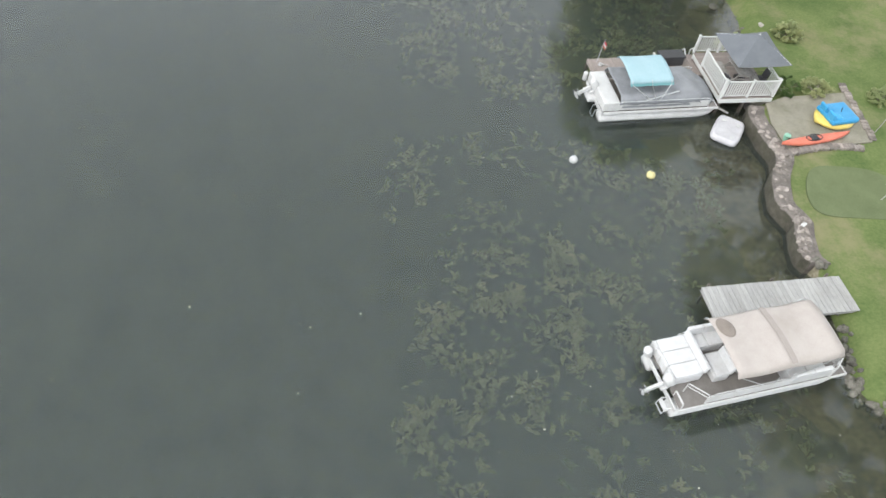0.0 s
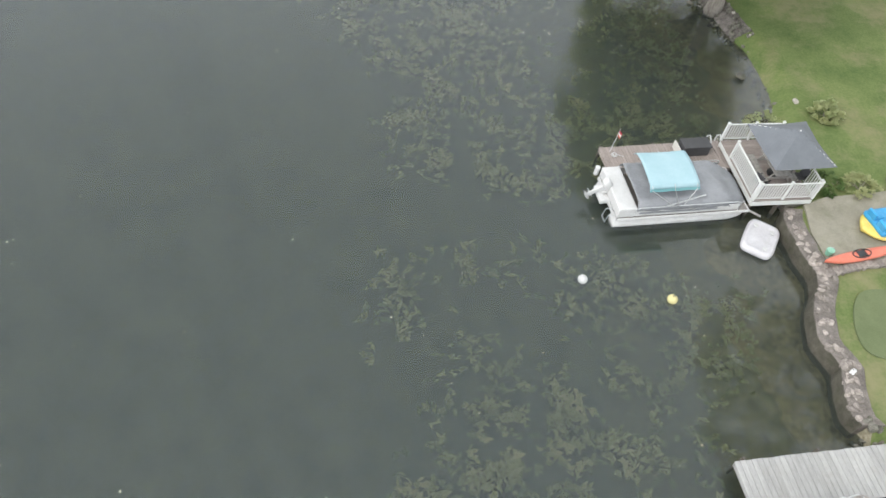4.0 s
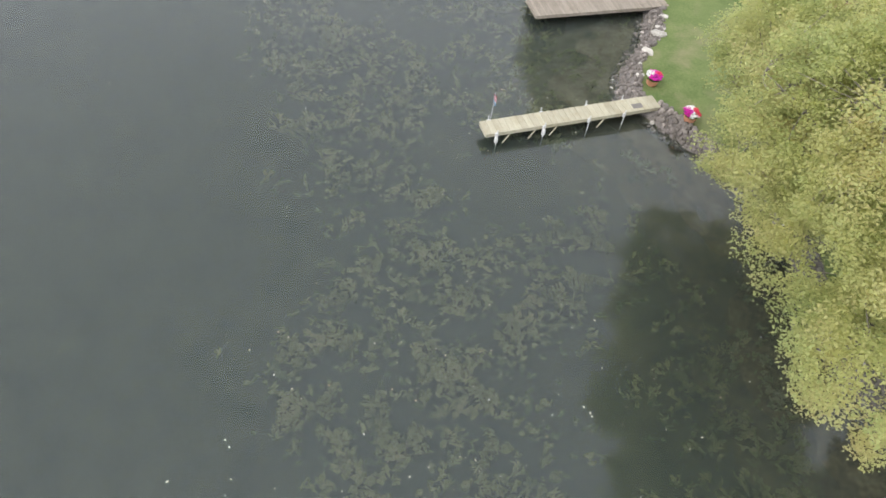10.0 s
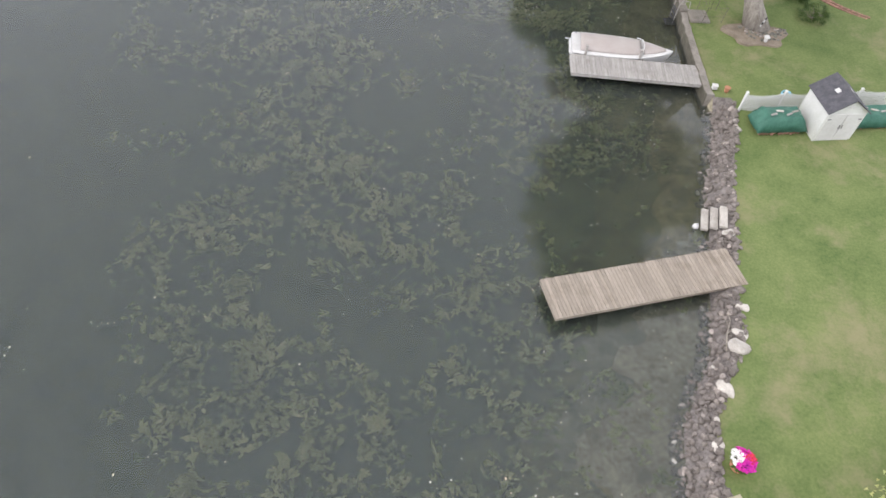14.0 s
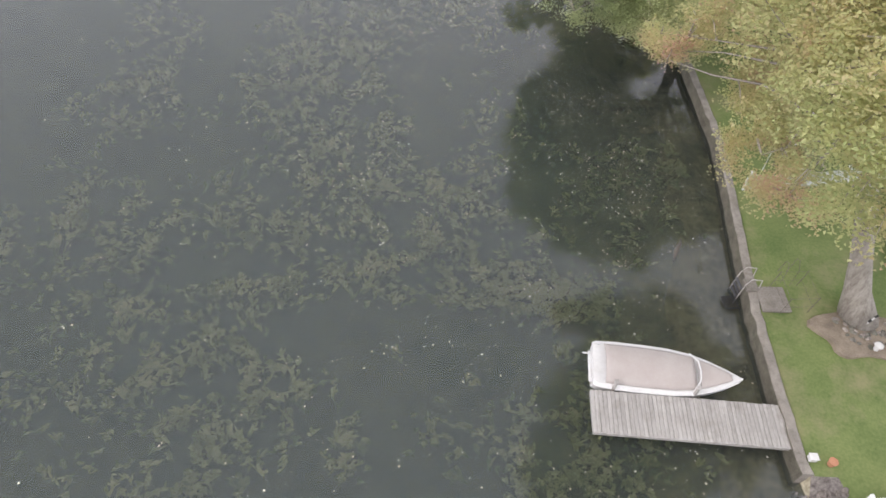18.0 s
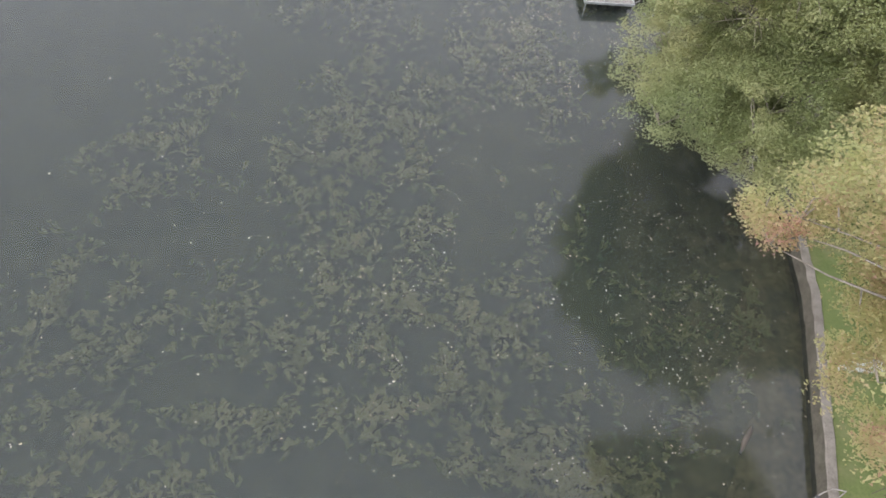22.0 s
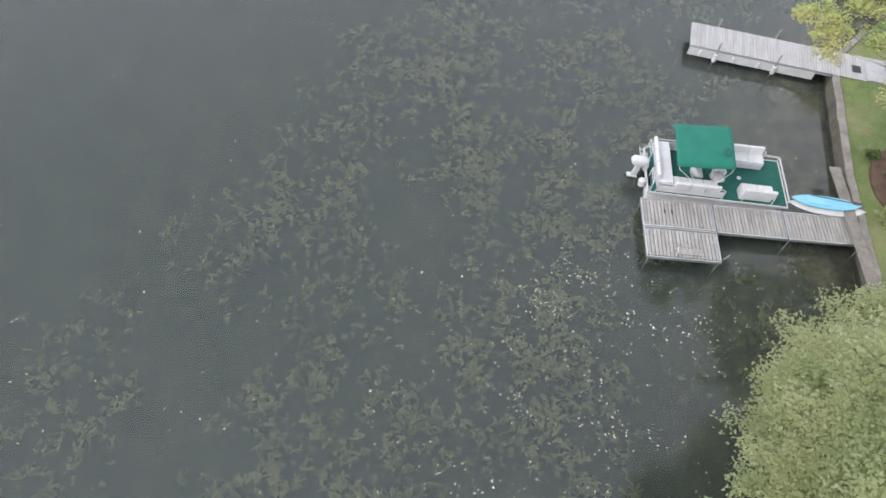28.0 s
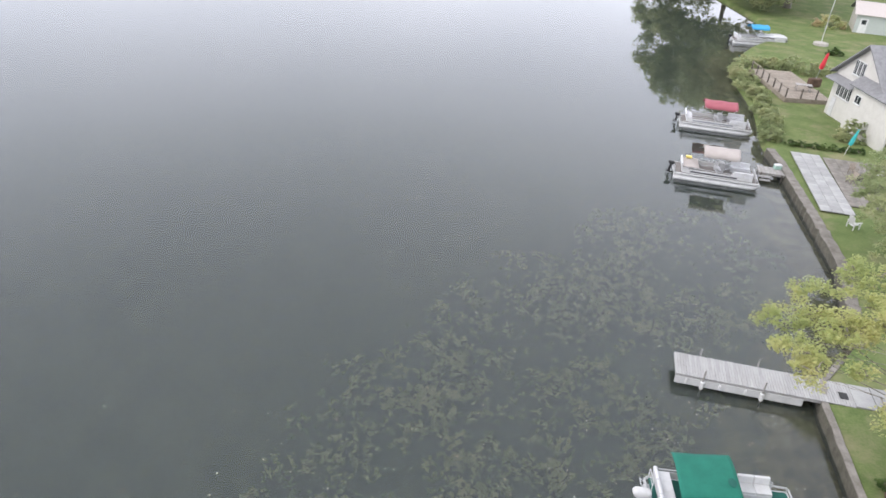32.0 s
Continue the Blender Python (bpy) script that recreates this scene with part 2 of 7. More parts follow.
ALUMINIUM = surface("brushed_aluminium", (0.50, 0.51, 0.52), (0.66, 0.67, 0.68), rough=0.38, metal=0.85, scale=2, fine=40, bump=0.05)
GREY_PANEL = surface("grey_painted_panel", (0.46, 0.46, 0.46), (0.60, 0.60, 0.60), rough=0.5, scale=2, fine=16, bump=0.05, spread=0.04)
BEIGE_CANVAS = surface("beige_canvas", (0.365, 0.325, 0.302), (0.43, 0.39, 0.368), rough=0.9, scale=1.2, fine=30, bump=0.15, spread=0.03, stain=(0.32, 0.28, 0.25), stain_scale=1.0, stain_amount=0.4)
STAIN_CANVAS = surface("damp_stained_canvas", (0.19, 0.16, 0.14), (0.25, 0.215, 0.19), rough=0.9, scale=3, fine=30, bump=0.1)
AQUA_CANVAS = surface("pale_aqua_canvas", (0.25, 0.385, 0.43), (0.32, 0.445, 0.49), rough=0.85, scale=1.2, fine=30, bump=0.12, spread=0.03)
TEAL_CANVAS = surface("teal_edge_canvas", (0.17, 0.39, 0.42), (0.22, 0.45, 0.48), rough=0.85, scale=1.2, fine=30, bump=0.12)
GREEN_CANVAS = surface("dark_green_canvas", (0.008, 0.12, 0.085), (0.014, 0.165, 0.118), rough=0.85, scale=1.5, fine=30, bump=0.12, spread=0.02)
GREEN_CARPET = surface("dark_green_carpet", (0.012, 0.085, 0.07), (0.022, 0.125, 0.10), rough=0.95, scale=3, fine=60, bump=0.2)
GREY_TARP = surface("slate_grey_tarpaulin", (0.18, 0.185, 0.20), (0.28, 0.29, 0.31), rough=0.7, scale=1.6, fine=20, bump=0.2, spread=0.04)
GREY_CARPET = surface("grey_brown_carpet", (0.17, 0.155, 0.145), (0.25, 0.235, 0.22), rough=0.95, scale=2.5, fine=60, bump=0.25)
TAUPE_COVER = surface("taupe_boat_cover", (0.33, 0.295, 0.28), (0.39, 0.36, 0.345), rough=0.85, scale=1.2, fine=30, bump=0.12, spread=0.02)
UMBRELLA = surface("slate_umbrella_fabric", (0.115, 0.125, 0.14), (0.16, 0.17, 0.19), rough=0.85, scale=1.2, fine=30, bump=0.12)
BLACK = surface("black_plastic", (0.015, 0.015, 0.016), (0.035, 0.035, 0.037), rough=0.5, scale=3, fine=30, bump=0.05)
CHARCOAL = surface("charcoal_box_plastic", (0.045, 0.045, 0.05), (0.075, 0.075, 0.08), rough=0.6, scale=3, fine=30, bump=0.1)
RAFT = surface("grey_white_pvc", (0.42, 0.41, 0.435), (0.54, 0.53, 0.55), rough=0.5, scale=1.3, fine=14, bump=0.1, stain=(0.38, 0.37, 0.38), stain_scale=1.8, stain_amount=0.5)
BLUE = surface("blue_plastic", (0.03, 0.26, 0.52), (0.05, 0.33, 0.62), rough=0.4, scale=2, fine=20, bump=0.05)
SKY_BLUE = surface("sky_blue_plastic", (0.17, 0.44, 0.60), (0.24, 0.52, 0.67), rough=0.4, scale=2, fine=20, bump=0.05)
YELLOW = surface("yellow_plastic", (0.62, 0.48, 0.10), (0.72, 0.58, 0.16), rough=0.45, scale=2, fine=20, bump=0.05, stain=(0.5, 0.4, 0.2))
PALE_YELLOW = surface("faded_yellow_foam", (0.58, 0.52, 0.25), (0.70, 0.63, 0.33), rough=0.6, scale=6, fine=30, bump=0.1)
ORANGE = surface("orange_red_plastic", (0.50, 0.13, 0.085), (0.62, 0.19, 0.13), rough=0.45, scale=2, fine=20, bump=0.05)
RED = surface("red_fabric", (0.50, 0.025, 0.04), (0.62, 0.04, 0.06), rough=0.8, scale=2, fine=20, bump=0.05)
MAROON = surface("faded_maroon_canvas", (0.27, 0.075, 0.095), (0.34, 0.11, 0.13), rough=0.85, scale=2, fine=20, bump=0.1)
GREEN_TARP = surface("dark_green_tarpaulin", (0.02, 0.09, 0.065), (0.05, 0.15, 0.11), rough=0.6, scale=2.2, fine=12, bump=0.3)
SHINGLE = surface("dark_asphalt_shingles", (0.055, 0.055, 0.065), (0.11, 0.11, 0.125), rough=0.9, scale=4, fine=30, bump=0.4)
GREY_ROOF = surface("grey_asphalt_shingles", (0.16, 0.16, 0.165), (0.24, 0.24, 0.245), rough=0.9, scale=3, fine=22, bump=0.4)
SIDING = surface("cream_white_siding", (0.47, 0.455, 0.42), (0.56, 0.545, 0.51), rough=0.7, scale=1.2, fine=10, bump=0.1, spread=0.03)
MULCH = surface("brown_mulch", (0.055, 0.036, 0.026), (0.13, 0.085, 0.06), rough=1, scale=3, fine=30, bump=0.8)
RUBBLE = surface("stone_rubble", (0.06, 0.052, 0.048), (0.21, 0.19, 0.18), rough=0.95, scale=3.5, fine=12, bump=1.0)
SAND = surface("packed_sand", (0.22, 0.205, 0.165), (0.33, 0.31, 0.255), rough=0.95, scale=1.2, fine=20, bump=0.3, stain=(0.16, 0.16, 0.10), stain_scale=0.8)
PATIO = surface("pale_grey_paving", (0.27, 0.27, 0.27), (0.38, 0.38, 0.37), rough=0.85, scale=1.0, fine=14, bump=0.2)
TURF = surface("short_green_turf", (0.105, 0.13, 0.068), (0.15, 0.175, 0.095), rough=0.95, scale=0.7, fine=20, bump=0.3, spec=0.1)
BARK = surface("grey_brown_bark", (0.15, 0.13, 0.11), (0.34, 0.315, 0.285), rough=0.95, scale=2.0, fine=9, stretch=(2.5, 2.5, 0.5), bump=0.9, spread=0.08)
TWIG = surface("pale_twig_bark", (0.19, 0.17, 0.14), (0.33, 0.30, 0.26), rough=0.95, scale=2.0, fine=12, bump=0.5)
TERRACOTTA = surface("terracotta", (0.33, 0.15, 0.09), (0.45, 0.22, 0.13), rough=0.85, scale=3, fine=20, bump=0.2)
BRICK = surface("red_brown_brick", (0.22, 0.115, 0.085), (0.36, 0.20, 0.15), rough=0.9, scale=4, fine=24, bump=0.4, spread=0.25)
MAGENTA = foliage("magenta_petals", [(0.50, 0.02, 0.26), (0.62, 0.03, 0.36), (0.40, 0.02, 0.34)], patch_scale=3, translucent=0.15)
WHITE_PETAL = surface("white_petals", (0.68, 0.68, 0.66), (0.80, 0.80, 0.78), rough=0.8, scale=9, fine=40, bump=0.1)
RED_PETAL = surface("red_petals", (0.52, 0.02, 0.05), (0.66, 0.05, 0.10), rough=0.8, scale=9, fine=40, bump=0.1)
LEAF_YELLOW = foliage("yellow_green_leaves", [(0.29, 0.345, 0.14), (0.39, 0.44, 0.18), (0.49, 0.505, 0.21), (0.55, 0.53, 0.24), (0.57, 0.50, 0.25)], translucent=0.58)
LEAF_TURN = foliage("turning_maple_leaves", [(0.34, 0.41, 0.19), (0.43, 0.47, 0.22), (0.52, 0.52, 0.26), (0.57, 0.49, 0.28), (0.52, 0.30, 0.25)], translucent=0.58)
LEAF_GREEN = foliage("green_leaves", [(0.262, 0.315, 0.160), (0.335, 0.386, 0.196), (0.41, 0.437, 0.232), (0.49, 0.475, 0.268)], translucent=0.58)
LEAF_COPPER = foliage("copper_leaves", [(0.13, 0.06, 0.045), (0.22, 0.10, 0.07), (0.30, 0.17, 0.10)], translucent=0.4)
LEAF_SHRUB = foliage("shrub_leaves", [(0.035, 0.07, 0.022), (0.075, 0.125, 0.035), (0.13, 0.18, 0.05)], patch_scale=1.5)
LEAF_FLOAT = foliage("fallen_leaves", [(0.36, 0.25, 0.15), (0.56, 0.46, 0.31), (0.72, 0.66, 0.50), (0.82, 0.80, 0.71)], patch_scale=0.5, translucent=0.0)
GLASS = bpy.data.materials.new("dark_window_glass")
GLASS.use_nodes = True
GLASS.node_tree.nodes["Principled BSDF"].inputs["Base Color"].default_value = (0.03, 0.035, 0.04, 1)
GLASS.node_tree.nodes["Principled BSDF"].inputs["Roughness"].default_value = 0.05

# ---- builders ----
def part(name, bm, material, parent=None, label="", at=None, smooth=False):
    """Links a bmesh as one mesh object under a thing or a part."""
    me = bpy.data.meshes.new(name)
    bm.to_mesh(me)
    bm.free()
    me.materials.append(material)
    if smooth:
        me.polygons.foreach_set("use_smooth", [True] * len(me.polygons))
    ob = new(name, me)
    ob.parent = parent
    if at is not None:
        ob.matrix_basis = at
    if label:
        tagged(ob, label)
    return ob


def share(name, source, at, parent, label=""):
    """Another piece on the mesh of source."""
    ob = new(name, source.data)
    ob.parent = parent
    ob.matrix_basis = at
    if label:
        tagged(ob, label)
    return ob


def thing(name, m, label, category, group=""):
    return_ob = new(name)
    return_ob.empty_display_size = 0.2
    return_ob.matrix_basis = m
    return tagged(return_ob, label, category, group)


def sheet(name, verts, faces, material, parent=None, smooth=False):
    me = bpy.data.meshes.new(name)
    me.from_pydata(verts, [], faces)
    me.materials.append(material)
    if smooth:
        me.polygons.foreach_set("use_smooth", [True] * len(me.polygons))
    ob = new(name, me)
    ob.parent = parent
    return ob


def box(bm, sx, sy, sz, m=None, bevel=0.0, segments=1):
    """A block of that size centred on m."""
    m = m or Matrix()
    made = bmesh.ops.create_cube(bm, size=1, matrix=m @ Matrix.Diagonal((sx, sy, sz, 1)))["verts"]
    if bevel:
        edges = list({e for v in made for e in v.link_edges})
        bmesh.ops.bevel(bm, geom=edges, offset=bevel, segments=segments, affect="EDGES", profile=0.5)
    return bm


def at(x, y, z, rz=0.0, rx=0.0, ry=0.0):
    return pose(x, y, z, rx, ry, rz)


def tube(bm, points, radius, sides=8, ends=True):
    """A round bar along points; radius is one number or one a point."""
    pts = [Vector(p) for p in points]
    radii = radius if isinstance(radius, (list, tuple)) else [radius] * len(pts)
    rings = []
    for i, p in enumerate(pts):
        way = (pts[min(i + 1, len(pts) - 1)] - pts[max(i - 1, 0)]).normalized()
        side = way.cross(Vector((0, 0, 1)) if abs(way.z) < 0.95 else Vector((1, 0, 0))).normalized()
        up = side.cross(way)
        rings.append([bm.verts.new(p + radii[i] * (math.cos(a) * side + math.sin(a) * up)) for a in (2 * math.pi * k / sides for k in range(sides))])
    for a, b in zip(rings, rings[1:]):
        for k in range(sides):
            bm.faces.new((a[k], a[(k + 1) % sides], b[(k + 1) % sides], b[k]))
    if ends:
        bm.faces.new(rings[0][::-1])
        bm.faces.new(rings[-1])
    return bm


def bar(points, radius, sides=8):
    return tube(bmesh.new(), points, radius, sides)


def slab(sx, sy, sz, m=None, bevel=0.0, segments=1):
    return box(bmesh.new(), sx, sy, sz, m, bevel, segments)


def loft(bm, rings, closed=True, caps=True):
    """Skins rings of points; each ring is a list of Vectors."""
    made = [[bm.verts.new(p) for p in ring] for ring in rings]
    n = len(made[0])
    for a, b in zip(made, made[1:]):
        for k in range(n if closed else n - 1):
            bm.faces.new((a[k], a[(k + 1) % n], b[(k + 1) % n], b[k]))
    if caps and closed:
        bm.faces.new(made[0][::-1])
        bm.faces.new(made[-1])
    return bm


def cloth(nx, ny, shape, thickness=0.012):
    """A sheet of cloth by shape(u, v) -> point, with u and v from 0 to 1, and a real thickness."""
    bm = bmesh.new()
    top = [[bm.verts.new(shape(i / nx, j / ny)) for j in range(ny + 1)] for i in range(nx + 1)]
    for i in range(nx):
        for j in range(ny):
            bm.faces.new((top[i][j], top[i + 1][j], top[i + 1][j + 1], top[i][j + 1]))
    bmesh.ops.recalc_face_normals(bm, faces=bm.faces)
    bmesh.ops.solidify(bm, geom=bm.faces[:], thickness=thickness)
    return bm


def along(table, y):
    """A value by straight steps through (y, value) rows."""
    return float(np.interp(y, [r[0] for r in table], [r[1] for r in table]))


def rock_meshes(kinds, seed):
    """Some uneven stones, about 1 m across, as bmeshes."""
    rnd = random.Random(seed)
    made = []
    for k in range(kinds):
        bm = bmesh.new()
        bmesh.ops.create_icosphere(bm, subdivisions=2, radius=0.5)
        off = Vector((rnd.uniform(0, 50), rnd.uniform(0, 50), k * 7.3))
        planes = [(Vector((rnd.uniform(-1, 1), rnd.uniform(-1, 1), rnd.uniform(-1, 1))).normalized(), rnd.uniform(0.27, 0.4)) for _ in range(9)]
        for v in bm.verts:
            for nrm, dist in planes:
                over = v.co.dot(nrm) - dist
                if over > 0:
                    v.co -= nrm * over * 0.92
            v.co *= 1 + 0.14 * noise.noise(v.co * 3 + off)
        made.append(bm)
    return made


# the shore: where the water meets the land, as (y, x)
SHORE = [(-900, 60), (-60, 22), (0, 18.5), (8, 17.6), (10.4, 17.05), (11.3, 16.3), (12.2, 16.2), (13.6, 16.45), (16.4, 16.4), (17, 16.0), (17.9, 16.1), (18.8, 16.35), (19.9, 15.85), (21.3, 16.15),
         (22.7, 16.85), (23.9, 16.5), (25.6, 16.3), (26.5, 16.6), (28, 17.2), (31, 17.6), (32.4, 17.95), (34.4, 18.3), (36.5, 18.2), (38.1, 18.0), (39.2, 17.4), (41.5, 16.85), (42.5, 16.4), (45.7, 16.8),
         (47.5, 16.6), (50, 15.9), (51, 15.3), (52, 14.2), (53.4, 12.95), (54.5, 12.1), (55.8, 10.8), (57.9, 11.0), (59.7, 11.9), (60.9, 12.6), (62.2, 13.0), (64.3, 13.3), (66.5, 13.8), (69.9, 14.4), (73.5, 15.5),
         (75.4, 15.9), (76.2, 15.75), (78.1, 15.7), (82.5, 15.75), (88.7, 16.3), (92.7, 16.6), (98.5, 16.3), (105, 15.9), (111.4, 15.35), (114.3, 14.95), (118.3, 14.35), (124.8, 14.0), (126.5, 14.2),
         (131, 16.9), (140.4, 17.9), (147, 17.5), (157.6, 16.75), (163.7, 15.9), (174.8, 16.5), (188, 15.4), (200, 17.2), (207, 19.5), (216, 24), (231, 23.0), (246, 19.6), (290, 8), (400, -60), (900, -500)]
WALLED = [(16.4, 26.4), (76.0, 129.5), (129.5, 162.0)]


def shore(y):
    return along(SHORE, y)


def land(x, y):
    """The ground's height above the water."""
    u = x - shore(y)
    if u < -0.15:
        return -0.26 - 0.035 * min(-u, 3) - 0.13 * min(max(-u - 3, 0), 8) - 0.05 * min(max(-u - 11, 0), 12) - 0.012 * min(max(-u - 23, 0), 300)
    walled = any(a <= y <= b for a, b in WALLED)
    lawn = 0.62 + 0.018 * min(max(u, 0), 60)
    if walled:
        return lawn if u > 0.2 else -0.35
    rise = min(max((u + 0.15) / 1.3, 0), 1)
    return -0.3 + (lawn + 0.3) * (rise * rise * (3 - 2 * rise)) ** 0.7

# ---- the ground: one sheet, lake bed and lawn ----
def build_ground():
    us = [-900, -400, -200, -100, -60, -40, -30, -22, -16, -12, -9, -7, -5.5, -4.2, -3.2, -2.4, -1.7, -1.1, -0.6, -0.3, -0.16, 0.0, 0.1, 0.22, 0.4, 0.6, 0.85, 1.15, 1.5, 2, 2.7, 3.6, 5, 7, 9.5, 13, 18, 26, 40, 70, 140, 300, 900]
    ys = [-900, -500, -250, -120, -60, -40, -25, -15] + [-8 + 0.5 * i for i in range(480)] + [236, 244, 254, 268, 290, 330, 400, 600, 900]
    verts, faces = [], []
    for y in ys:
        s = shore(y)
        for u in us:
            x = s + u
            z = land(x, y)
            if u > 0.5:
                z += 0.05 * noise.noise(Vector((x * 0.35, y * 0.35, 0)))
            elif u < -0.5:
                z += (0.10 * noise.noise(Vector((x * 0.6, y * 0.6, 4))) + 0.12 * noise.noise(Vector((x * 0.21, y * 0.21, 8)))) * min(1, -u / 3)
            verts.append((x, y, z))
    n = len(us)
    for j in range(len(ys) - 1):
        for i in range(n - 1):
            a = j * n + i
            faces.append((a, a + 1, a + n + 1, a + n))
    ob = sheet("ground", verts, faces, BED, smooth=True)
    ob.data.materials.append(GRASS)
    ob.data.materials.append(RUBBLE)
    ob.data.materials.append(SHOAL)
    dry, top, deep = us.index(0.22), us.index(1.15), us.index(-7)

    def kind(i, j):
        y, u = ys[j], us[i]
        if i < dry:
            reach = 5.5 * math.exp(-((y - 60.5) / 5.5) ** 4) * (1 + 0.5 * noise.noise(Vector((y * 0.6, 2, 0))))
            return 3 if i >= deep and -u < reach else 0
        return 2 if i < top and 38.6 < y < 76 else 1

    ob.data.polygons.foreach_set("material_index", [kind(i, j) for j in range(len(ys) - 1) for i in range(n - 1)])
    tagged(ob, "mown green lawn sloping down to a silty lake bed", "ground", kind="structure")


build_ground()


def build_water():
    ys = [-900] + [-100 + 5 * i for i in range(71)] + [300, 400, 900]
    verts, faces = [], []
    for y in ys:
        verts += [(-900, y, 0), (-200, y, 0), (-40, y, 0), (shore(y) + 1.1, y, 0)]
    for j in range(len(ys) - 1):
        for i in range(3):
            a = 4 * j + i
            faces.append((a, a + 1, a + 5, a + 4))
    n = len(verts)
    layers = (-0.36, -0.62, -0.95)
    every = list(verts)
    whole = list(faces)
    for k, z in enumerate(layers):
        every += [(x, y, z) for x, y, _ in verts]
        whole += [tuple(i + n * (k + 1) for i in f) for f in faces]
    ob = sheet("water", every, whole, WATER)
    ob.data.materials.append(SILT)
    ob.data.polygons.foreach_set("material_index", [0] * len(faces) + [1] * len(faces) * len(layers))
    tagged(ob, "still grey-green murky lake water with mirrored trees", "water", kind="structure")


build_water()


# ---- submerged weed and floating leaves ----
WEED_EDGE = [(-10, 1.5), (5, 0.5), (14, 0.0), (20, -0.6), (26, -1.6), (32, -3.0), (39, -4.4), (47, -5.8), (55, -8), (66, -11.5), (76, -14), (88, -15.5), (104, -14.5), (112, -11.5), (121, -11), (133, -7), (144, 1), (149, 9), (152, 13)]


def weed_density(x, y):
    left, right = along(WEED_EDGE, y), shore(y)
    d = 0.50 - 0.08 * min(max((y - 60) / 15, 0), 1) + 0.90 * noise.fractal(Vector((x * 0.17, y * 0.17, 2.0)), 0.9, 2.1, 4)
    d -= 1.2 * min(max((left + 2.8 - x) / 5.0, 0), 2.2)
    d -= 0.45 * min(max((x - right + 6.5) / 5.0, 0.0), 1)
    d -= 1.2 * math.exp(-((y - 25.2 - 0.06 * (x - 4) ** 2 * 0.3) / 1.5) ** 2)
    d -= 1.0 * math.exp(-((y - 49.5) / 2.6) ** 2 - ((x - 9) / 5) ** 2)
    if -3 < x < 8:
        d -= 1.5 * math.exp(-((y - 81.6 + 0.04 * (x - 2.5) ** 2 * 0.6) / 0.8) ** 2)
    d -= 0.9 * math.exp(-((y - 121) / 2.2) ** 2 - ((x - 11) / 4.5) ** 2)
    d -= 0.7 * math.exp(-((y - 98) / 6) ** 2 - ((x - 9) / 4) ** 2)
    d -= 0.7 * min(max((9 - y) / 6, 0), 1)
    return d


def build_weed():
    """Feathery plumes that lie in tangled beds: each one a bent ribbon with a ragged edge and two side shoots."""
    rnd = np.random.default_rng(5)
    verts, faces = [], []

    def ribbon(px, py, a, bend, ln, w, z0, z1, steps=4):
        k = len(verts)
        x, y = px, py
        for i in range(steps):
            f = i / steps
            aa = a + bend * f
            c, s = math.cos(aa), math.sin(aa)
            ww = w * (0.45 + 1.1 * math.sin(math.pi * (0.12 + 0.8 * f))) * rnd.uniform(0.6, 1.3)
            z = z0 + (z1 - z0) * f ** 0.7
            roll = rnd.uniform(-0.5, 0.5) * ww
            verts.extend(((x - s * ww, y + c * ww, z + roll), (x + s * ww, y - c * ww, z - roll)))
            x, y = x + c * ln / steps, y + s * ln / steps
        verts.append((x, y, z1 - 0.02))
        for i in range(steps - 1):
            b = k + 2 * i
            faces.append((b, b + 1, b + 3, b + 2))
        b = k + 2 * (steps - 1)
        faces.append((b, b + 1, b + 2))

    for _ in range(150000):
        y = rnd.uniform(3, 152)
        x = rnd.uniform(-21, 15)
        d = weed_density(x, y)
        patch = math.exp(-((x - 7.6) / 2.3) ** 2 - ((y - 83.3 + 0.35 * (x - 7.6)) / 1.1) ** 2)
        d = max(d, 1.6 * patch)
        if d < 0.06:
            continue
        tangle = noise.noise(Vector((x * 0.85, y * 0.85, 6))) + 0.8 * noise.noise(Vector((x * 1.9, y * 1.9, 1)))
        if rnd.random() > min(1.0, 2.1 * d - 0.05) * min(1, max(0.02, 0.42 + 1.6 * tangle + 2.2 * patch)):
            continue
        h = min(-0.46 + 0.18 * min(d, 1) + 0.24 * tangle + rnd.normal(0, 0.12) + 0.2 * patch, -0.09)
        h = max(h, min(land(x, y) + rnd.uniform(0.02, 0.2), -0.08))
        way = noise.noise(Vector((x * 0.35, y * 0.35, 9))) * 7
        a = way + rnd.normal(0, 0.9)
        ln, w = rnd.uniform(0.2, 0.6), rnd.uniform(0.022, 0.056)
        bend = rnd.uniform(-1.8, 1.8)
        ribbon(x, y, a, bend, ln, w, h - rnd.uniform(0.12, 0.3), h)
        for side in (-1, 1, -1, 1):
            f = rnd.uniform(0.05, 0.75)
            aa = a + bend * f * 0.5
            ribbon(x + math.cos(aa) * ln * f, y + math.sin(aa) * ln * f, a + bend * f + side * rnd.uniform(0.4, 1.4), -side * rnd.uniform(0, 1.2), ln * rnd.uniform(0.3, 0.6), w * rnd.uniform(0.6, 1.0), h - 0.08, h + rnd.normal(0, 0.06), 2)
    tagged(sheet("water_weed", verts, faces, WEED), "olive-brown water weed drifting in tangled beds below the surface", "water weed", kind="stuff")


build_weed()


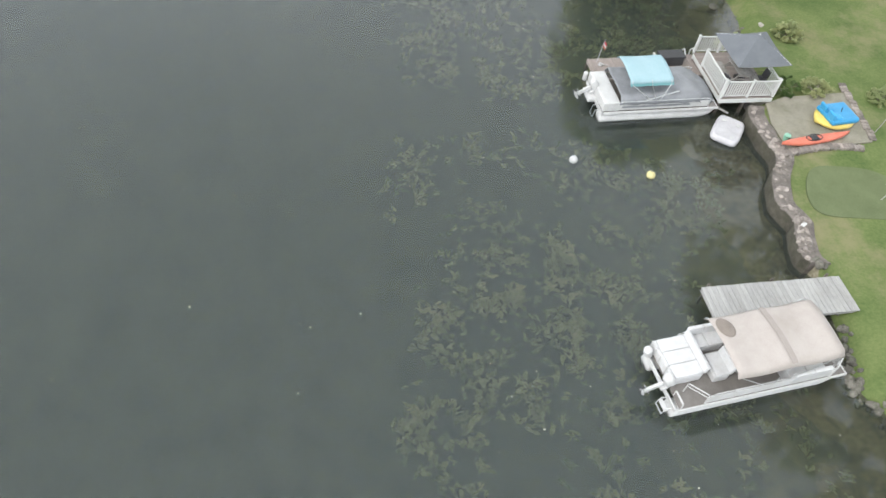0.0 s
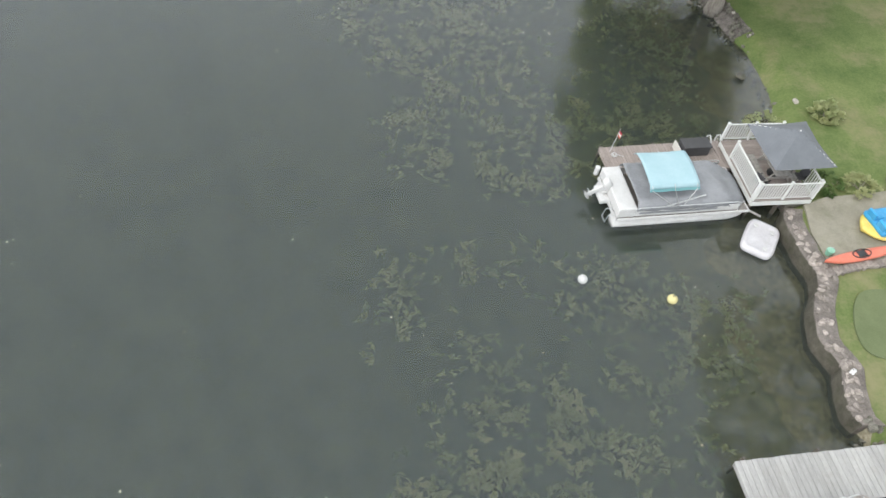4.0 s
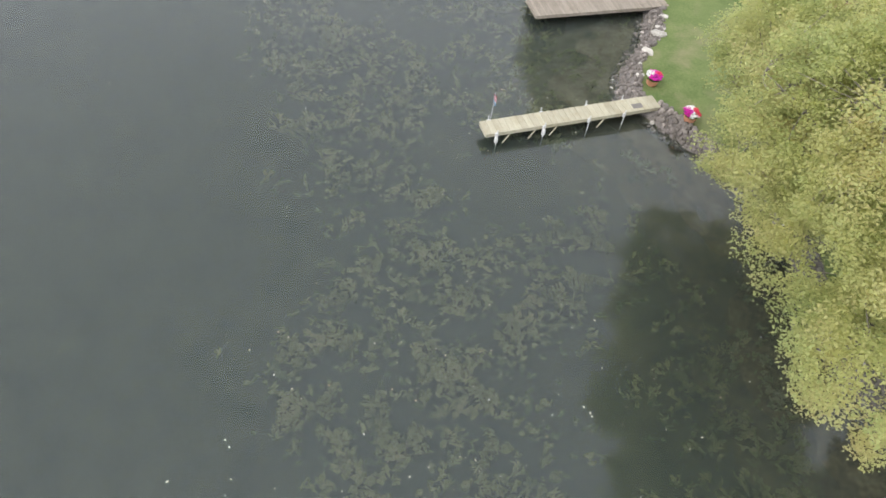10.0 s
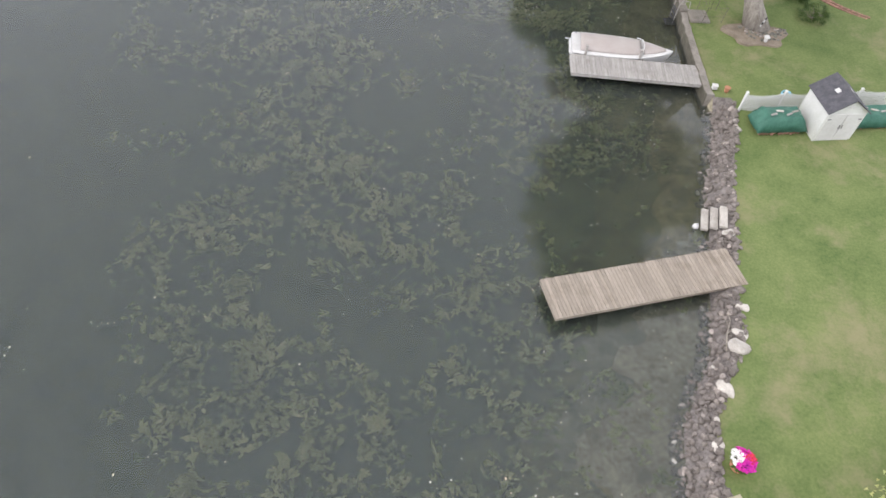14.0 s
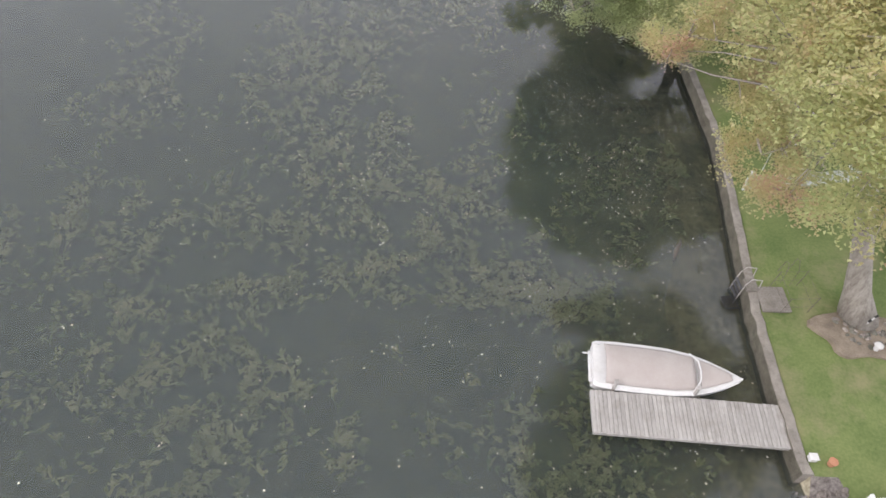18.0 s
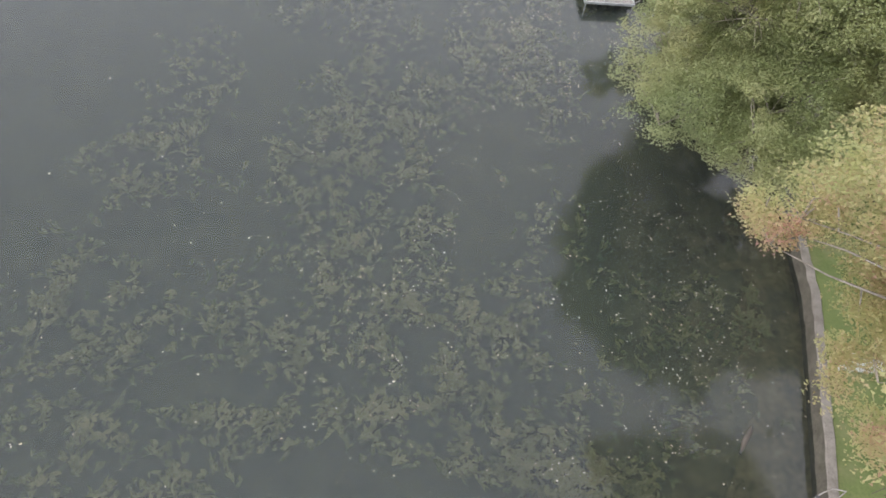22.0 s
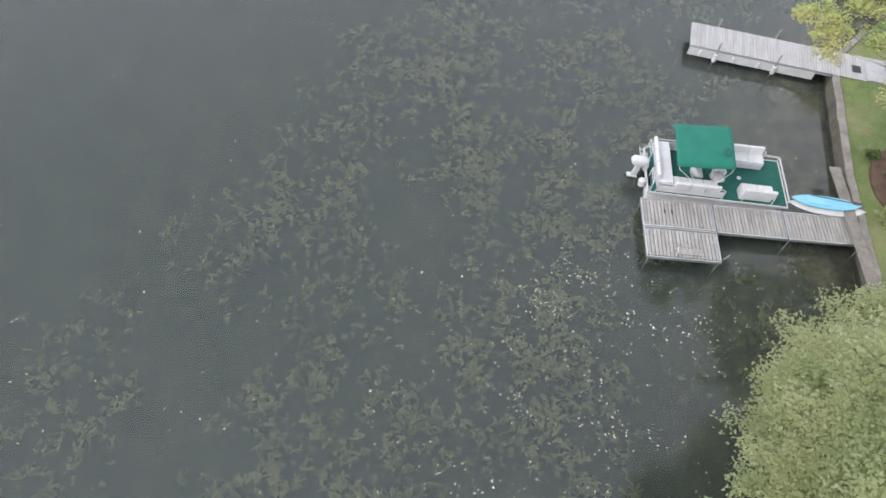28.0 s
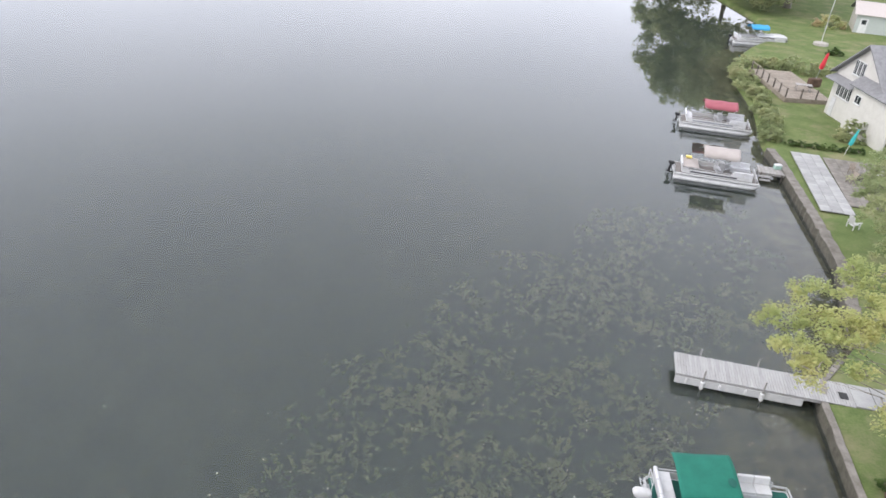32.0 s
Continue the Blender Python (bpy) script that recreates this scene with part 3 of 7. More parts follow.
def build_floating_leaves():
    rnd = np.random.default_rng(8)
    verts, faces = [], []

    def drop(x, y):
        r, a = 0.014 + 0.030 * rnd.random() ** 2.5, rnd.uniform(0, 6.28)
        k = len(verts)
        for i in range(5):
            rr = r * rnd.uniform(0.6, 1.2) * (1.3 if i in (0, 2) else 0.75)
            verts.append((x + rr * math.cos(a + i * 1.257), y + rr * math.sin(a + i * 1.257), 0.006 + rnd.uniform(0, 0.018)))
        faces.append(tuple(range(k, k + 5)))

    for _ in range(52000):
        y, x = rnd.uniform(3, 150), rnd.uniform(-20, 17)
        if x > shore(y) - 0.4:
            continue
        near = math.exp(-((x - 6) / 8) ** 2)
        busy = 0.04 + 0.10 * min(max((y - 50) / 20, 0), 1) + 0.85 * near * math.exp(-((y - 95) / 17) ** 2) + 0.25 * near * math.exp(-((y - 38) / 7) ** 2) + 0.18 * math.exp(-((y - 128) / 12) ** 2 - ((x - 7) / 7) ** 2)
        busy *= 0.12 + 2.6 * max(0, noise.noise(Vector((x * 0.5 + y * 0.2, y * 0.9, 7)))) + 2.6 * max(0, noise.noise(Vector((x * 1.6, y * 2.4, 3))) - 0.1)
        if rnd.random() < busy:
            drop(x, y)
    # drifts that the wind has gathered
    for cx, cy, spread, count in ((4.3, 110.1, 0.7, 70), (2.6, 108.4, 0.8, 60), (5.5, 104.4, 0.5, 30), (7.2, 104.4, 0.5, 30), (9.0, 109.4, 0.9, 70), (8.0, 108.6, 0.6, 40), (2.3, 106.2, 0.7, 35), (2.4, 104.3, 0.6, 30), (4.7, 106, 0.6, 25), (6.2, 108.9, 0.5, 18),
                                  (1.3, 101.1, 0.9, 60), (2.4, 108.8, 0.9, 50), (4.7, 100.1, 0.8, 35), (11.6, 95.1, 1.1, 50), (10, 96.2, 1.0, 30), (-1.4, 88.9, 1.4, 40), (2.6, 91.7, 1.0, 30), (0.7, 97, 1.1, 40), (10.6, 91.8, 1.6, 60), (12.4, 92.2, 1.0, 40),
                                  (3.0, 54.8, 0.6, 22), (2.5, 51.8, 0.8, 26), (4.9, 55.7, 0.9, 24), (10.5, 85.8, 1.2, 60), (12.9, 88.7, 1.0, 35), (-0.2, 90.1, 1.3, 40), (11.6, 90, 1.4, 50), (11.2, 76, 1.2, 24)):
        for _ in range(count):
            drop(cx + rnd.normal(0, spread * 1.25), cy + rnd.normal(0, spread * 0.7))
    tagged(sheet("fallen_leaves", verts, faces, LEAF_FLOAT), "pale yellow fallen leaves floating scattered on the lake", "fallen leaves", kind="stuff")


build_floating_leaves()

# ---- shore walls ----
def wall_run(name, y0, y1, top, width, material, label, step=0.5, rough=0.0, offset=0.0):
    """A wall that follows the shore from y0 to y1, as one mesh."""
    n = max(2, int((y1 - y0) / step))
    bm = bmesh.new()
    rings = []
    for i in range(n + 1):
        y = y0 + (y1 - y0) * i / n
        x = shore(y) + offset
        jx = rough * noise.noise(Vector((y * 1.7, 3, 0)))
        jz = rough * noise.noise(Vector((y * 1.9, 8, 0)))
        rings.append([Vector((x - 0.12 + jx, y, -1.6)), Vector((x - 0.08 + jx, y, top - 0.04 + jz)), Vector((x - 0.05 + jx, y, top + jz)),
                      Vector((x + width - 0.04 + jx, y, top + jz)), Vector((x + width, y, top - 0.04 + jz)), Vector((x + width, y, -1.6))])
    loft(bm, rings)
    bmesh.ops.recalc_face_normals(bm, faces=bm.faces)
    ob = part(name, bm, material)
    ob.data.materials.append(FACE_CONCRETE)
    # water-facing side, below the top edge, takes the darker concrete
    for f in ob.data.polygons:
        if f.normal.x < -0.75 and f.center.z < top - 0.1:
            f.material_index = 1
    return tagged(ob, label, "sea wall", kind="structure")


wall_concrete = wall_run("wall_lakefront", 76.0, 129.0, 0.72, 0.30, CONCRETE, "weathered grey concrete sea wall along the lawn", rough=0.09)
wall_stone_far = wall_run("wall_patio", 130.5, 161.5, 0.78, 0.7, CONCRETE, "mortared fieldstone sea wall under a paved patio", rough=0.14)
wall_stone = wall_run("wall_cove", 16.6, 26.2, 0.74, 0.75, STONE, "curved mortared fieldstone sea wall round a small cove", step=0.3, rough=0.08)

# ---- docks ----
def dock(label, x, y, turn, length, width, top, boards, board_material, frame_material, posts, board=0.14, post_radius=0.05, post_up=0.0, overhang=0.03, group=""):
    """A plank dock: local x runs from its lake end to the shore, y across it, from its near edge."""
    d = thing("dock", at(x, y, 0, turn), label, "dock", group)
    n = int(length / board)
    pitch = length / n
    first = None
    rnd = random.Random(int(x * 100 + y))
    for i in range(n):
        m = at(pitch * (i + 0.5), width / 2, top - 0.02 + rnd.uniform(-0.004, 0.004), rnd.uniform(-0.25, 0.25), rnd.uniform(-0.3, 0.3))
        if first is None:
            first = part("plank", slab(pitch - 0.009, width + 2 * overhang, 0.038, None, 0.006), board_material, d, at=m)
        else:
            share("plank", first, m @ at(0, rnd.uniform(-0.012, 0.012), 0), d)
    for yy in (0.0, width):
        part("beam", slab(length - 0.02, 0.05, 0.17, at(length / 2, yy + (0.028 if yy == 0 else -0.028), top - 0.128), 0.006), frame_material, d)
    for xx in (0.04, length - 0.04):
        part("crossbeam", slab(0.05, width - 0.13, 0.16, at(xx, width / 2, top - 0.125), 0.006), frame_material, d)
    for px, side in posts:
        yy = -0.075 if side < 0 else width + 0.075
        part("post", bar([(px, yy, -0.5), (px, yy, top + post_up)], post_radius, 10), DARK_WOOD if frame_material is not ALUMINIUM else ALUMINIUM, d)
    return d


dock_a = dock("weathered silver-grey plank dock beside a pontoon boat", 11.72, 13.62, 8.7, 5.75, 1.55, 0.68, 0, PALE_WOOD, PALE_WOOD, [(0.3, 1), (2.9, 1), (5.2, 1), (0.3, -1), (2.9, -1)], board=0.19, post_up=0.12)
dock_b = dock("brown composite-board dock with a storage box", 9.28, 27.52, 10.3, 5.7, 1.68, 0.62, 0, BROWN_DECK, BROWN_DECK, [(0.1, 1), (2.6, 1), (4.9, 1), (0.1, -1), (2.6, -1)], board=0.14, post_up=0.0)
dock_c = dock("narrow pale-yellow timber dock on pipe legs", 4.02, 51.72, 19.2, 9.25, 0.92, 0.66, 0, YELLOW_WOOD, YELLOW_WOOD, [], board=0.3, overhang=0.02)
dock_d = dock("broad tan plank dock reaching past the stone bank", 6.92, 61.93, 15.9, 8.25, 1.82, 0.66, 0, TAN_WOOD, TAN_WOOD, [(0.3, 1), (4.6, 1)], board=0.15)
dock_e = dock("weathered grey plank dock beside a covered runabout", 8.85, 77.15, -1.7, 6.9, 1.58, 0.62, 0, GREY_WOOD, GREY_WOOD, [(0.8, 1), (3.9, 1)], board=0.145, post_up=0.0)
dock_g = dock("pale grey plank dock with hanging fenders", 6.98, 124.72, 1.6, 8.6, 1.75, 0.72, 0, PALE_WOOD, PALE_WOOD, [], board=0.14)

# the yellow dock: pipe legs, brackets, bumpers and braces
for lx, side in ((0.55, -1), (2.95, -1), (5.3, -1), (3.2, 1), (5.6, 1), (7.6, 1), (0.5, 1), (7.2, -1)):
    yy = -0.09 if side < 0 else 1.01
    part("leg", bar([(lx, yy, -0.5), (lx, yy, 0.86)], 0.026, 8), GREY_PANEL, dock_c, "galvanised pipe leg")
    part("bracket", slab(0.16, 0.09, 0.2, at(lx, yy + (0.05 if side < 0 else -0.05), 0.56), 0.01), GREY_PANEL, dock_c)
for lx in (1.2, 2.5, 3.6, 6.1):
    part("brace", bar([(lx, -0.06, 0.5), (lx - 0.4, -0.24, 0.2)], 0.03, 6), YELLOW_WOOD, dock_c)
for lx in (0.5, 2.9):
    part("bumper", bar([(lx, -0.16, 0.18), (lx, -0.16, 0.24), (lx, -0.16, 0.5), (lx, -0.16, 0.56)], [0.03, 0.085, 0.085, 0.03], 10), WHITE, dock_c, "white dock bumper")
mat_c = thing("doormat", at(11.55, 54.7, 0.665, 19), "dark brown ragged mat lying on the yellow dock", "mat")
part("pile", slab(0.55, 0.34, 0.025, None, 0.012), GREY_CARPET, mat_c)
for px, py in ((9.75, 78.85), (12.65, 78.78)):
    pst = thing("mooring_post", at(px, py, 0), "stubby grey timber mooring post at the dock edge", "post", "mooring posts")
    part("shaft", bar([(0, 0, -0.5), (0, 0, 1.12)], 0.07, 10), GREY_WOOD, pst)
    part("cap", slab(0.16, 0.16, 0.04, at(0, 0, 1.14), 0.01), GREY_WOOD, pst)

# fenders and posts of the pale dock
for lx, big in ((0.55, 0), (1.35, 1), (2.2, 0), (3.45, 0), (4.25, 1)):
    r = 0.11 if big else 0.065
    part("fender", bar([(lx, -0.1, 0.55), (lx, -0.12, 0.5), (lx, -0.14, 0.12 if big else 0.3), (lx, -0.14, 0.05 if big else 0.24)], [0.02, r, r, 0.02], 10), WHITE, dock_g, "white inflated fender")
    if big:
        part("pile", bar([(lx, -0.1, -0.5), (lx, -0.1, 1.25)], 0.045, 8), GREY_WOOD, dock_g)
        part("pile", bar([(lx, 1.85, -0.5), (lx, 1.85, 1.15)], 0.045, 8), GREY_WOOD, dock_g)
part("skirt", slab(6.2, 0.03, 0.42, at(3.1, -0.025, 0.35)), GREY_PANEL, dock_g, "pale plank skirt")
part("hatch", slab(0.42, 0.5, 0.02, at(8.15, 0.7, 0.735), 0.004), BLACK, dock_g, "black square hatch")
walkway = thing("walkway", at(15.55, 124.95, 0.76, 1.6), "pale concrete path leading from a dock to the lawn", "path")
for i in range(4):
    part("slab", slab(0.98, 1.7 - 0.06 * i, 0.1, at(0.5 + i, 0.86 + 0.04 * i, -0.03 + 0.02 * i), 0.012), PATIO, walkway)

# floating platform by the green pontoon boat
plat = thing("dock_platform", at(6.24, 111.42, 0, 11.6), "grey slatted dock with aluminium edges and a square swim platform", "dock")
slat = None
for x0, y0, lx, ly in ((0.0, 0.0, 3.0, 1.48), (0.0, 1.52, 3.0, 1.42), (3.05, 1.45, 2.9, 1.42), (6.0, 1.45, 2.95, 1.42)):
    part("edge_rail", slab(lx, 0.05, 0.16, at(x0 + lx / 2, y0 + 0.025, 0.56), 0.008), ALUMINIUM, plat)
    part("edge_rail", slab(lx, 0.05, 0.16, at(x0 + lx / 2, y0 + ly - 0.025, 0.56), 0.008), ALUMINIUM, plat)
    part("edge_rail", slab(0.05, ly - 0.11, 0.16, at(x0 + 0.025, y0 + ly / 2, 0.56), 0.008), ALUMINIUM, plat)
    part("edge_rail", slab(0.05, ly - 0.11, 0.16, at(x0 + lx - 0.025, y0 + ly / 2, 0.56), 0.008), ALUMINIUM, plat)
    k = int((lx - 0.12) / 0.145)
    for i in range(k):
        m = at(x0 + 0.06 + (lx - 0.12) * (i + 0.5) / k, y0 + ly / 2, 0.615)
        if slat is None:
            slat = part("slat", slab(0.128, 1.31, 0.03, None, 0.005), GREY_WOOD, plat)
            slat.matrix_basis = m
        else:
            share("slat", slat, m, plat)
for px, py in ((0.1, 0.05), (2.9, 0.05), (3.1, 1.4), (5.95, 1.35), (8.9, 1.35), (0.1, 2.9)):
    part("leg", bar([(px, py, -0.5), (px, py, 0.78)], 0.03, 8), ALUMINIUM, plat)
part("cleat", slab(0.05, 0.2, 0.06, at(0.95, 2.3, 0.66), 0.015), BLACK, plat)
part("cleat", slab(0.05, 0.2, 0.06, at(1.25, 2.3, 0.66), 0.015), BLACK, plat)
part("ladder_rail", bar([(1.15, 0.12, 0.62), (1.15, 0.1, 0.95), (1.15, 0.3, 0.98), (1.15, 0.42, 0.64)], 0.022), WHITE, plat)
part("ladder_rail", bar([(2.2, 0.12, 0.62), (2.2, 0.1, 0.78)], 0.022), WHITE, plat)
part("ladder_step", slab(1.1, 0.3, 0.03, at(1.75, 0.35, 0.66), 0.01), GREY_WOOD, plat)
part("ladder_rail", bar([(3.02, 0.1, 0.7), (3.35, 0.35, 0.72)], 0.02), GREY_WOOD, plat)
gang = thing("gangplank", at(15.0, 112.2, 0.725, 102), "long grey plank laid along the top of the sea wall", "plank")
part("board", slab(6.6, 0.5, 0.05, at(3.2, -0.1, 0.045), 0.01), CONCRETE, gang)

# ---- pontoon boats ----
def pontoon_tube(length, y, r=0.3):
    bm = bmesh.new()
    tube(bm, [(0.0, y, 0.13), (0.04, y, 0.13), (length - 0.9, y, 0.13), (length - 0.45, y, 0.2), (length - 0.12, y, 0.33), (length, y, 0.4)], [r * 0.93, r, r, r * 0.82, r * 0.36, r * 0.08], 14)
    return bm


def rail_panel(boat, x0, y0, x1, y1, base, top, panel, material, gap=0.06):
    """A fence panel: top and bottom tube, uprights and, if wanted, a skin."""
    a, b = Vector((x0, y0, 0)), Vector((x1, y1, 0))
    n = max(1, round((b - a).length / 0.9))
    part("rail", bar([a + Vector((0, 0, base)), a + Vector((0, 0, top - 0.06)), a.lerp(b, 0.04) + Vector((0, 0, top)), a.lerp(b, 0.96) + Vector((0, 0, top)), b + Vector((0, 0, top - 0.06)), b + Vector((0, 0, base))], 0.021, 6), material, boat)
    part("rail", bar([a + Vector((0, 0, (base + top) / 2 + 0.1)), b + Vector((0, 0, (base + top) / 2 + 0.1))], 0.016, 6), material, boat)
    for i in range(1, n):
        p = a.lerp(b, i / n)
        part("upright", bar([p + Vector((0, 0, base)), p + Vector((0, 0, top))], 0.016, 6), material, boat)
    if panel:
        way = (b - a).normalized()
        m = Matrix.Translation((a + b) / 2 + Vector((0, 0, (base + gap + top - 0.12) / 2))) @ Matrix.Rotation(math.atan2(way.y, way.x), 4, "Z")
        part("side_panel", slab((b - a).length - 0.08, 0.015, top - 0.12 - base - gap, m, 0.004), panel, boat)


def outboard(boat, x, y, z, material, size=1.0, tilt=0.0):
    """An outboard motor on the transom, its cowl aft (-x); tilt raises the leg."""
    m = at(x, y, z, 0, 0, tilt)
    s = size
    bm = bmesh.new()
    rings = []
    for zz, w, l, dx in ((0.0, 0.12, 0.19, 0), (0.06, 0.17, 0.30, -0.02), (0.22, 0.185, 0.36, -0.05), (0.33, 0.16, 0.33, -0.04), (0.37, 0.10, 0.24, -0.02)):
        rings.append([m @ Vector((s * (-0.25 + dx + l * math.copysign(abs(math.cos(a)) ** 0.6, math.cos(a))), s * w * math.copysign(abs(math.sin(a)) ** 0.6, math.sin(a)), s * (zz + 0.05))) for a in (2 * math.pi * i / 16 for i in range(16))])
    loft(bm, rings)
    bmesh.ops.recalc_face_normals(bm, faces=bm.faces)
    motor = part("motor_cowl", bm, material, boat, "outboard motor cowl", smooth=True)
    part("motor_leg", slab(0.24 * s, 0.1 * s, 0.75 * s, m @ at(-0.24 * s, 0, -0.33 * s), 0.03), material, boat)
    part("cavitation_plate", slab(0.42 * s, 0.22 * s, 0.025, m @ at(-0.3 * s, 0, -0.6 * s), 0.008), material, boat)
    part("gearcase", bar([m @ Vector((0.08 * s, 0, -0.78 * s)), m @ Vector((-0.1 * s, 0, -0.78 * s)), m @ Vector((-0.4 * s, 0, -0.78 * s)), m @ Vector((-0.5 * s, 0, -0.78 * s))], [0.02, 0.07 * s, 0.06 * s, 0.03], 8), material, boat)
    for a in range(3):
        part("propeller_blade", slab(0.02, 0.07 * s, 0.15 * s, m @ at(-0.52 * s, 0, -0.78 * s) @ Matrix.Rotation(2.09 * a, 4, "X") @ at(0, 0, 0.1 * s, 25), 0.006), BLACK, boat)
    part("bracket", slab(0.14 * s, 0.24 * s, 0.3 * s, m @ at(0.04 * s, 0, -0.02), 0.02), GREY_PANEL, boat)
    return motor


def bench(boat, x, y, turn, length, back=True, depth=0.55, base=0.62, side=0):
    """A vinyl bench: base, cushion and backrest behind (+y of its own frame)."""
    m = at(x, y, base, turn)
    part("seat_base", slab(length, depth, 0.34, m @ at(0, 0, 0.17), 0.03), VINYL, boat)
    n = max(1, round(length / 0.65))
    for i in range(n):
        part("cushion", slab(length / n - 0.012, depth - 0.02, 0.12, m @ at(-length / 2 + length / n * (i + 0.5), 0, 0.395), 0.035, 2), VINYL, boat)
        if back:
            part("backrest", slab(length / n - 0.012, 0.15, 0.46, m @ at(-length / 2 + length / n * (i + 0.5), depth / 2 + 0.05, 0.56, 0, -7), 0.04, 2), VINYL, boat)


def pod_chair(boat, x, y, turn, base=0.62):
    m = at(x, y, base, turn)
    part("chair_post", bar([m @ Vector((0, 0, 0)), m @ Vector((0, 0, 0.34))], 0.05, 10), ALUMINIUM, boat)
    part("chair_seat", slab(0.52, 0.5, 0.14, m @ at(0, 0, 0.4), 0.05, 2), VINYL, boat)
    bm = bmesh.new()
    rings = []
    for k in range(9):
        a = math.pi * (0.0 + k / 8)
        c, s = math.cos(a), math.sin(a)
        h = 0.26 + 0.22 * s
        rings.append([m @ Vector((0.25 * c, 0.25 * s - 0.02, 0.42)), m @ Vector((0.33 * c, 0.33 * s - 0.02, 0.42)), m @ Vector((0.35 * c, 0.35 * s - 0.02, 0.42 + h)), m @ Vector((0.27 * c, 0.27 * s - 0.02, 0.44 + h))])
    loft(bm, rings)
    bmesh.ops.recalc_face_normals(bm, faces=bm.faces)
    part("chair_back", bm, VINYL, boat, smooth=True)


def canopy(boat, x0, x1, half, z, material, sag=0.05, drop=0.1, y_shift=0.0, tilt=0.0, crown=0.12, nx=14, ny=12, ribs=3, label=""):
    """A bimini: a bowed cloth on tube hoops."""
    def shape(u, v):
        x, s = x0 + (x1 - x0) * u, 2 * v - 1
        zz = z + tilt * (u - 0.5) + crown * (1 - s * s) - sag * (0.5 - 0.5 * math.cos(2 * math.pi * u * (ribs - 1)))
        edge = max(0, abs(s) - 0.86) / 0.14
        zz -= drop * edge ** 1.6
        zz += 0.014 * noise.noise(Vector((x * 2.2, s * 2.4, z)))
        return Vector((x + 0.02 * math.sin(s * 3), y_shift + half * s * (1 - 0.03 * edge), zz))
    return part("canopy", cloth(nx, ny, shape), material, boat, label, smooth=True)


def hoop(boat, foot_x, x, half, z, base=1.3, y_shift=0.0, foot_half=None):
    f = foot_half or half
    pts = [(foot_x, y_shift - f, base), (x, y_shift - half, z - 0.12), (x, y_shift - half * 0.9, z), (x, y_shift, z + 0.1), (x, y_shift + half * 0.9, z), (x, y_shift + half, z - 0.12), (foot_x, y_shift + f, base)]
    part("canopy_hoop", bar(pts, 0.017, 6), ALUMINIUM, boat)


def pontoon_hull(boat, length, width, deck=0.60, carpet=GREY_CARPET, trim=WHITE):
    for y in (-width / 2 + 0.36, width / 2 - 0.36):
        part("pontoon", pontoon_tube(length + 0.1, y), GREY_PANEL if trim is WHITE else ALUMINIUM, boat, smooth=True)
    part("deck", slab(length - 0.25, width - 0.08, 0.05, at(length / 2 + 0.02, 0, deck - 0.02), 0.01), carpet, boat)
    for y in (-width / 2 + 0.02, width / 2 - 0.02):
        part("deck_trim", slab(length - 0.1, 0.05, 0.14, at(length / 2, y, deck - 0.045), 0.015), trim, boat)
    part("deck_trim", slab(0.05, width - 0.12, 0.14, at(length - 0.08, 0, deck - 0.045), 0.015), trim, boat)
    part("transom", slab(0.06, width - 0.12, 0.2, at(0.0, 0, deck - 0.1), 0.015), trim, boat)
    for i in range(4):
        part("cross_member", slab(0.06, width - 0.3, 0.08, at(0.7 + i * (length - 1.6) / 3, 0, deck - 0.1)), ALUMINIUM, boat)


def canopy_height(x, y):
    """Just above the beige canopy's cloth."""
    u, s = (x - 1.6) / 4.0, (y + 0.08) / 1.2
    return 2.3 + 0.13 * (1 - s * s) - 0.10 * (0.5 - 0.5 * math.cos(4 * math.pi * u)) - 0.16 * (max(0, abs(s) - 0.86) / 0.14) ** 1.6 + 0.018


# boat with the beige canopy
bt = thing("pontoon_boat", at(9.15, 11.3, 0, 14.6), "white pontoon boat under a stained beige canopy beside a dock", "pontoon boat")
pontoon_hull(bt, 6.7, 2.5)
rail_panel(bt, 1.1, -1.2, 5.9, -1.2, 0.62, 1.22, WHITE, WHITE)
rail_panel(bt, 1.1, 1.2, 5.9, 1.2, 0.62, 1.22, WHITE, WHITE)
rail_panel(bt, 6.35, -0.85, 6.35, -0.3, 0.62, 1.22, WHITE, WHITE)
rail_panel(bt, 6.35, 0.3, 6.35, 0.85, 0.62, 1.22, WHITE, WHITE)
rail_panel(bt, 5.95, -1.2, 6.35, -0.9, 0.62, 1.22, None, WHITE)
rail_panel(bt, 5.95, 1.2, 6.35, 0.9, 0.62, 1.22, None, WHITE)
rail_panel(bt, 0.55, -0.62, 1.05, -1.18, 0.62, 1.16, None, WHITE)
rail_panel(bt, 0.15, -1.2, 0.15, -0.68, 0.62, 0.95, None, WHITE)
part("stern_lounge", slab(1.15, 1.55, 0.42, at(0.72, 0.42, 0.83), 0.05, 2), VINYL, bt)
for i in range(3):
    part("lounge_cushion", slab(1.05, 0.5, 0.12, at(0.74, -0.1 + 0.51 * i, 1.09), 0.04, 2), VINYL, bt)
part("backrest", slab(0.16, 1.55, 0.34, at(1.36, 0.42, 1.2, 0, 0, 9), 0.045, 2), VINYL, bt)
rail_panel(bt, 0.12, 0.1, 0.12, 0.55, 0.7, 1.2, None, WHITE)
rail_panel(bt, 0.12, 0.85, 0.12, 1.15, 0.7, 1.15, None, WHITE)
bench(bt, 2.0, 0.87, 0, 1.2)
bench(bt, 1.95, -0.1, -90, 0.9, True)
bench(bt, 4.9, -0.86, 180, 1.5)
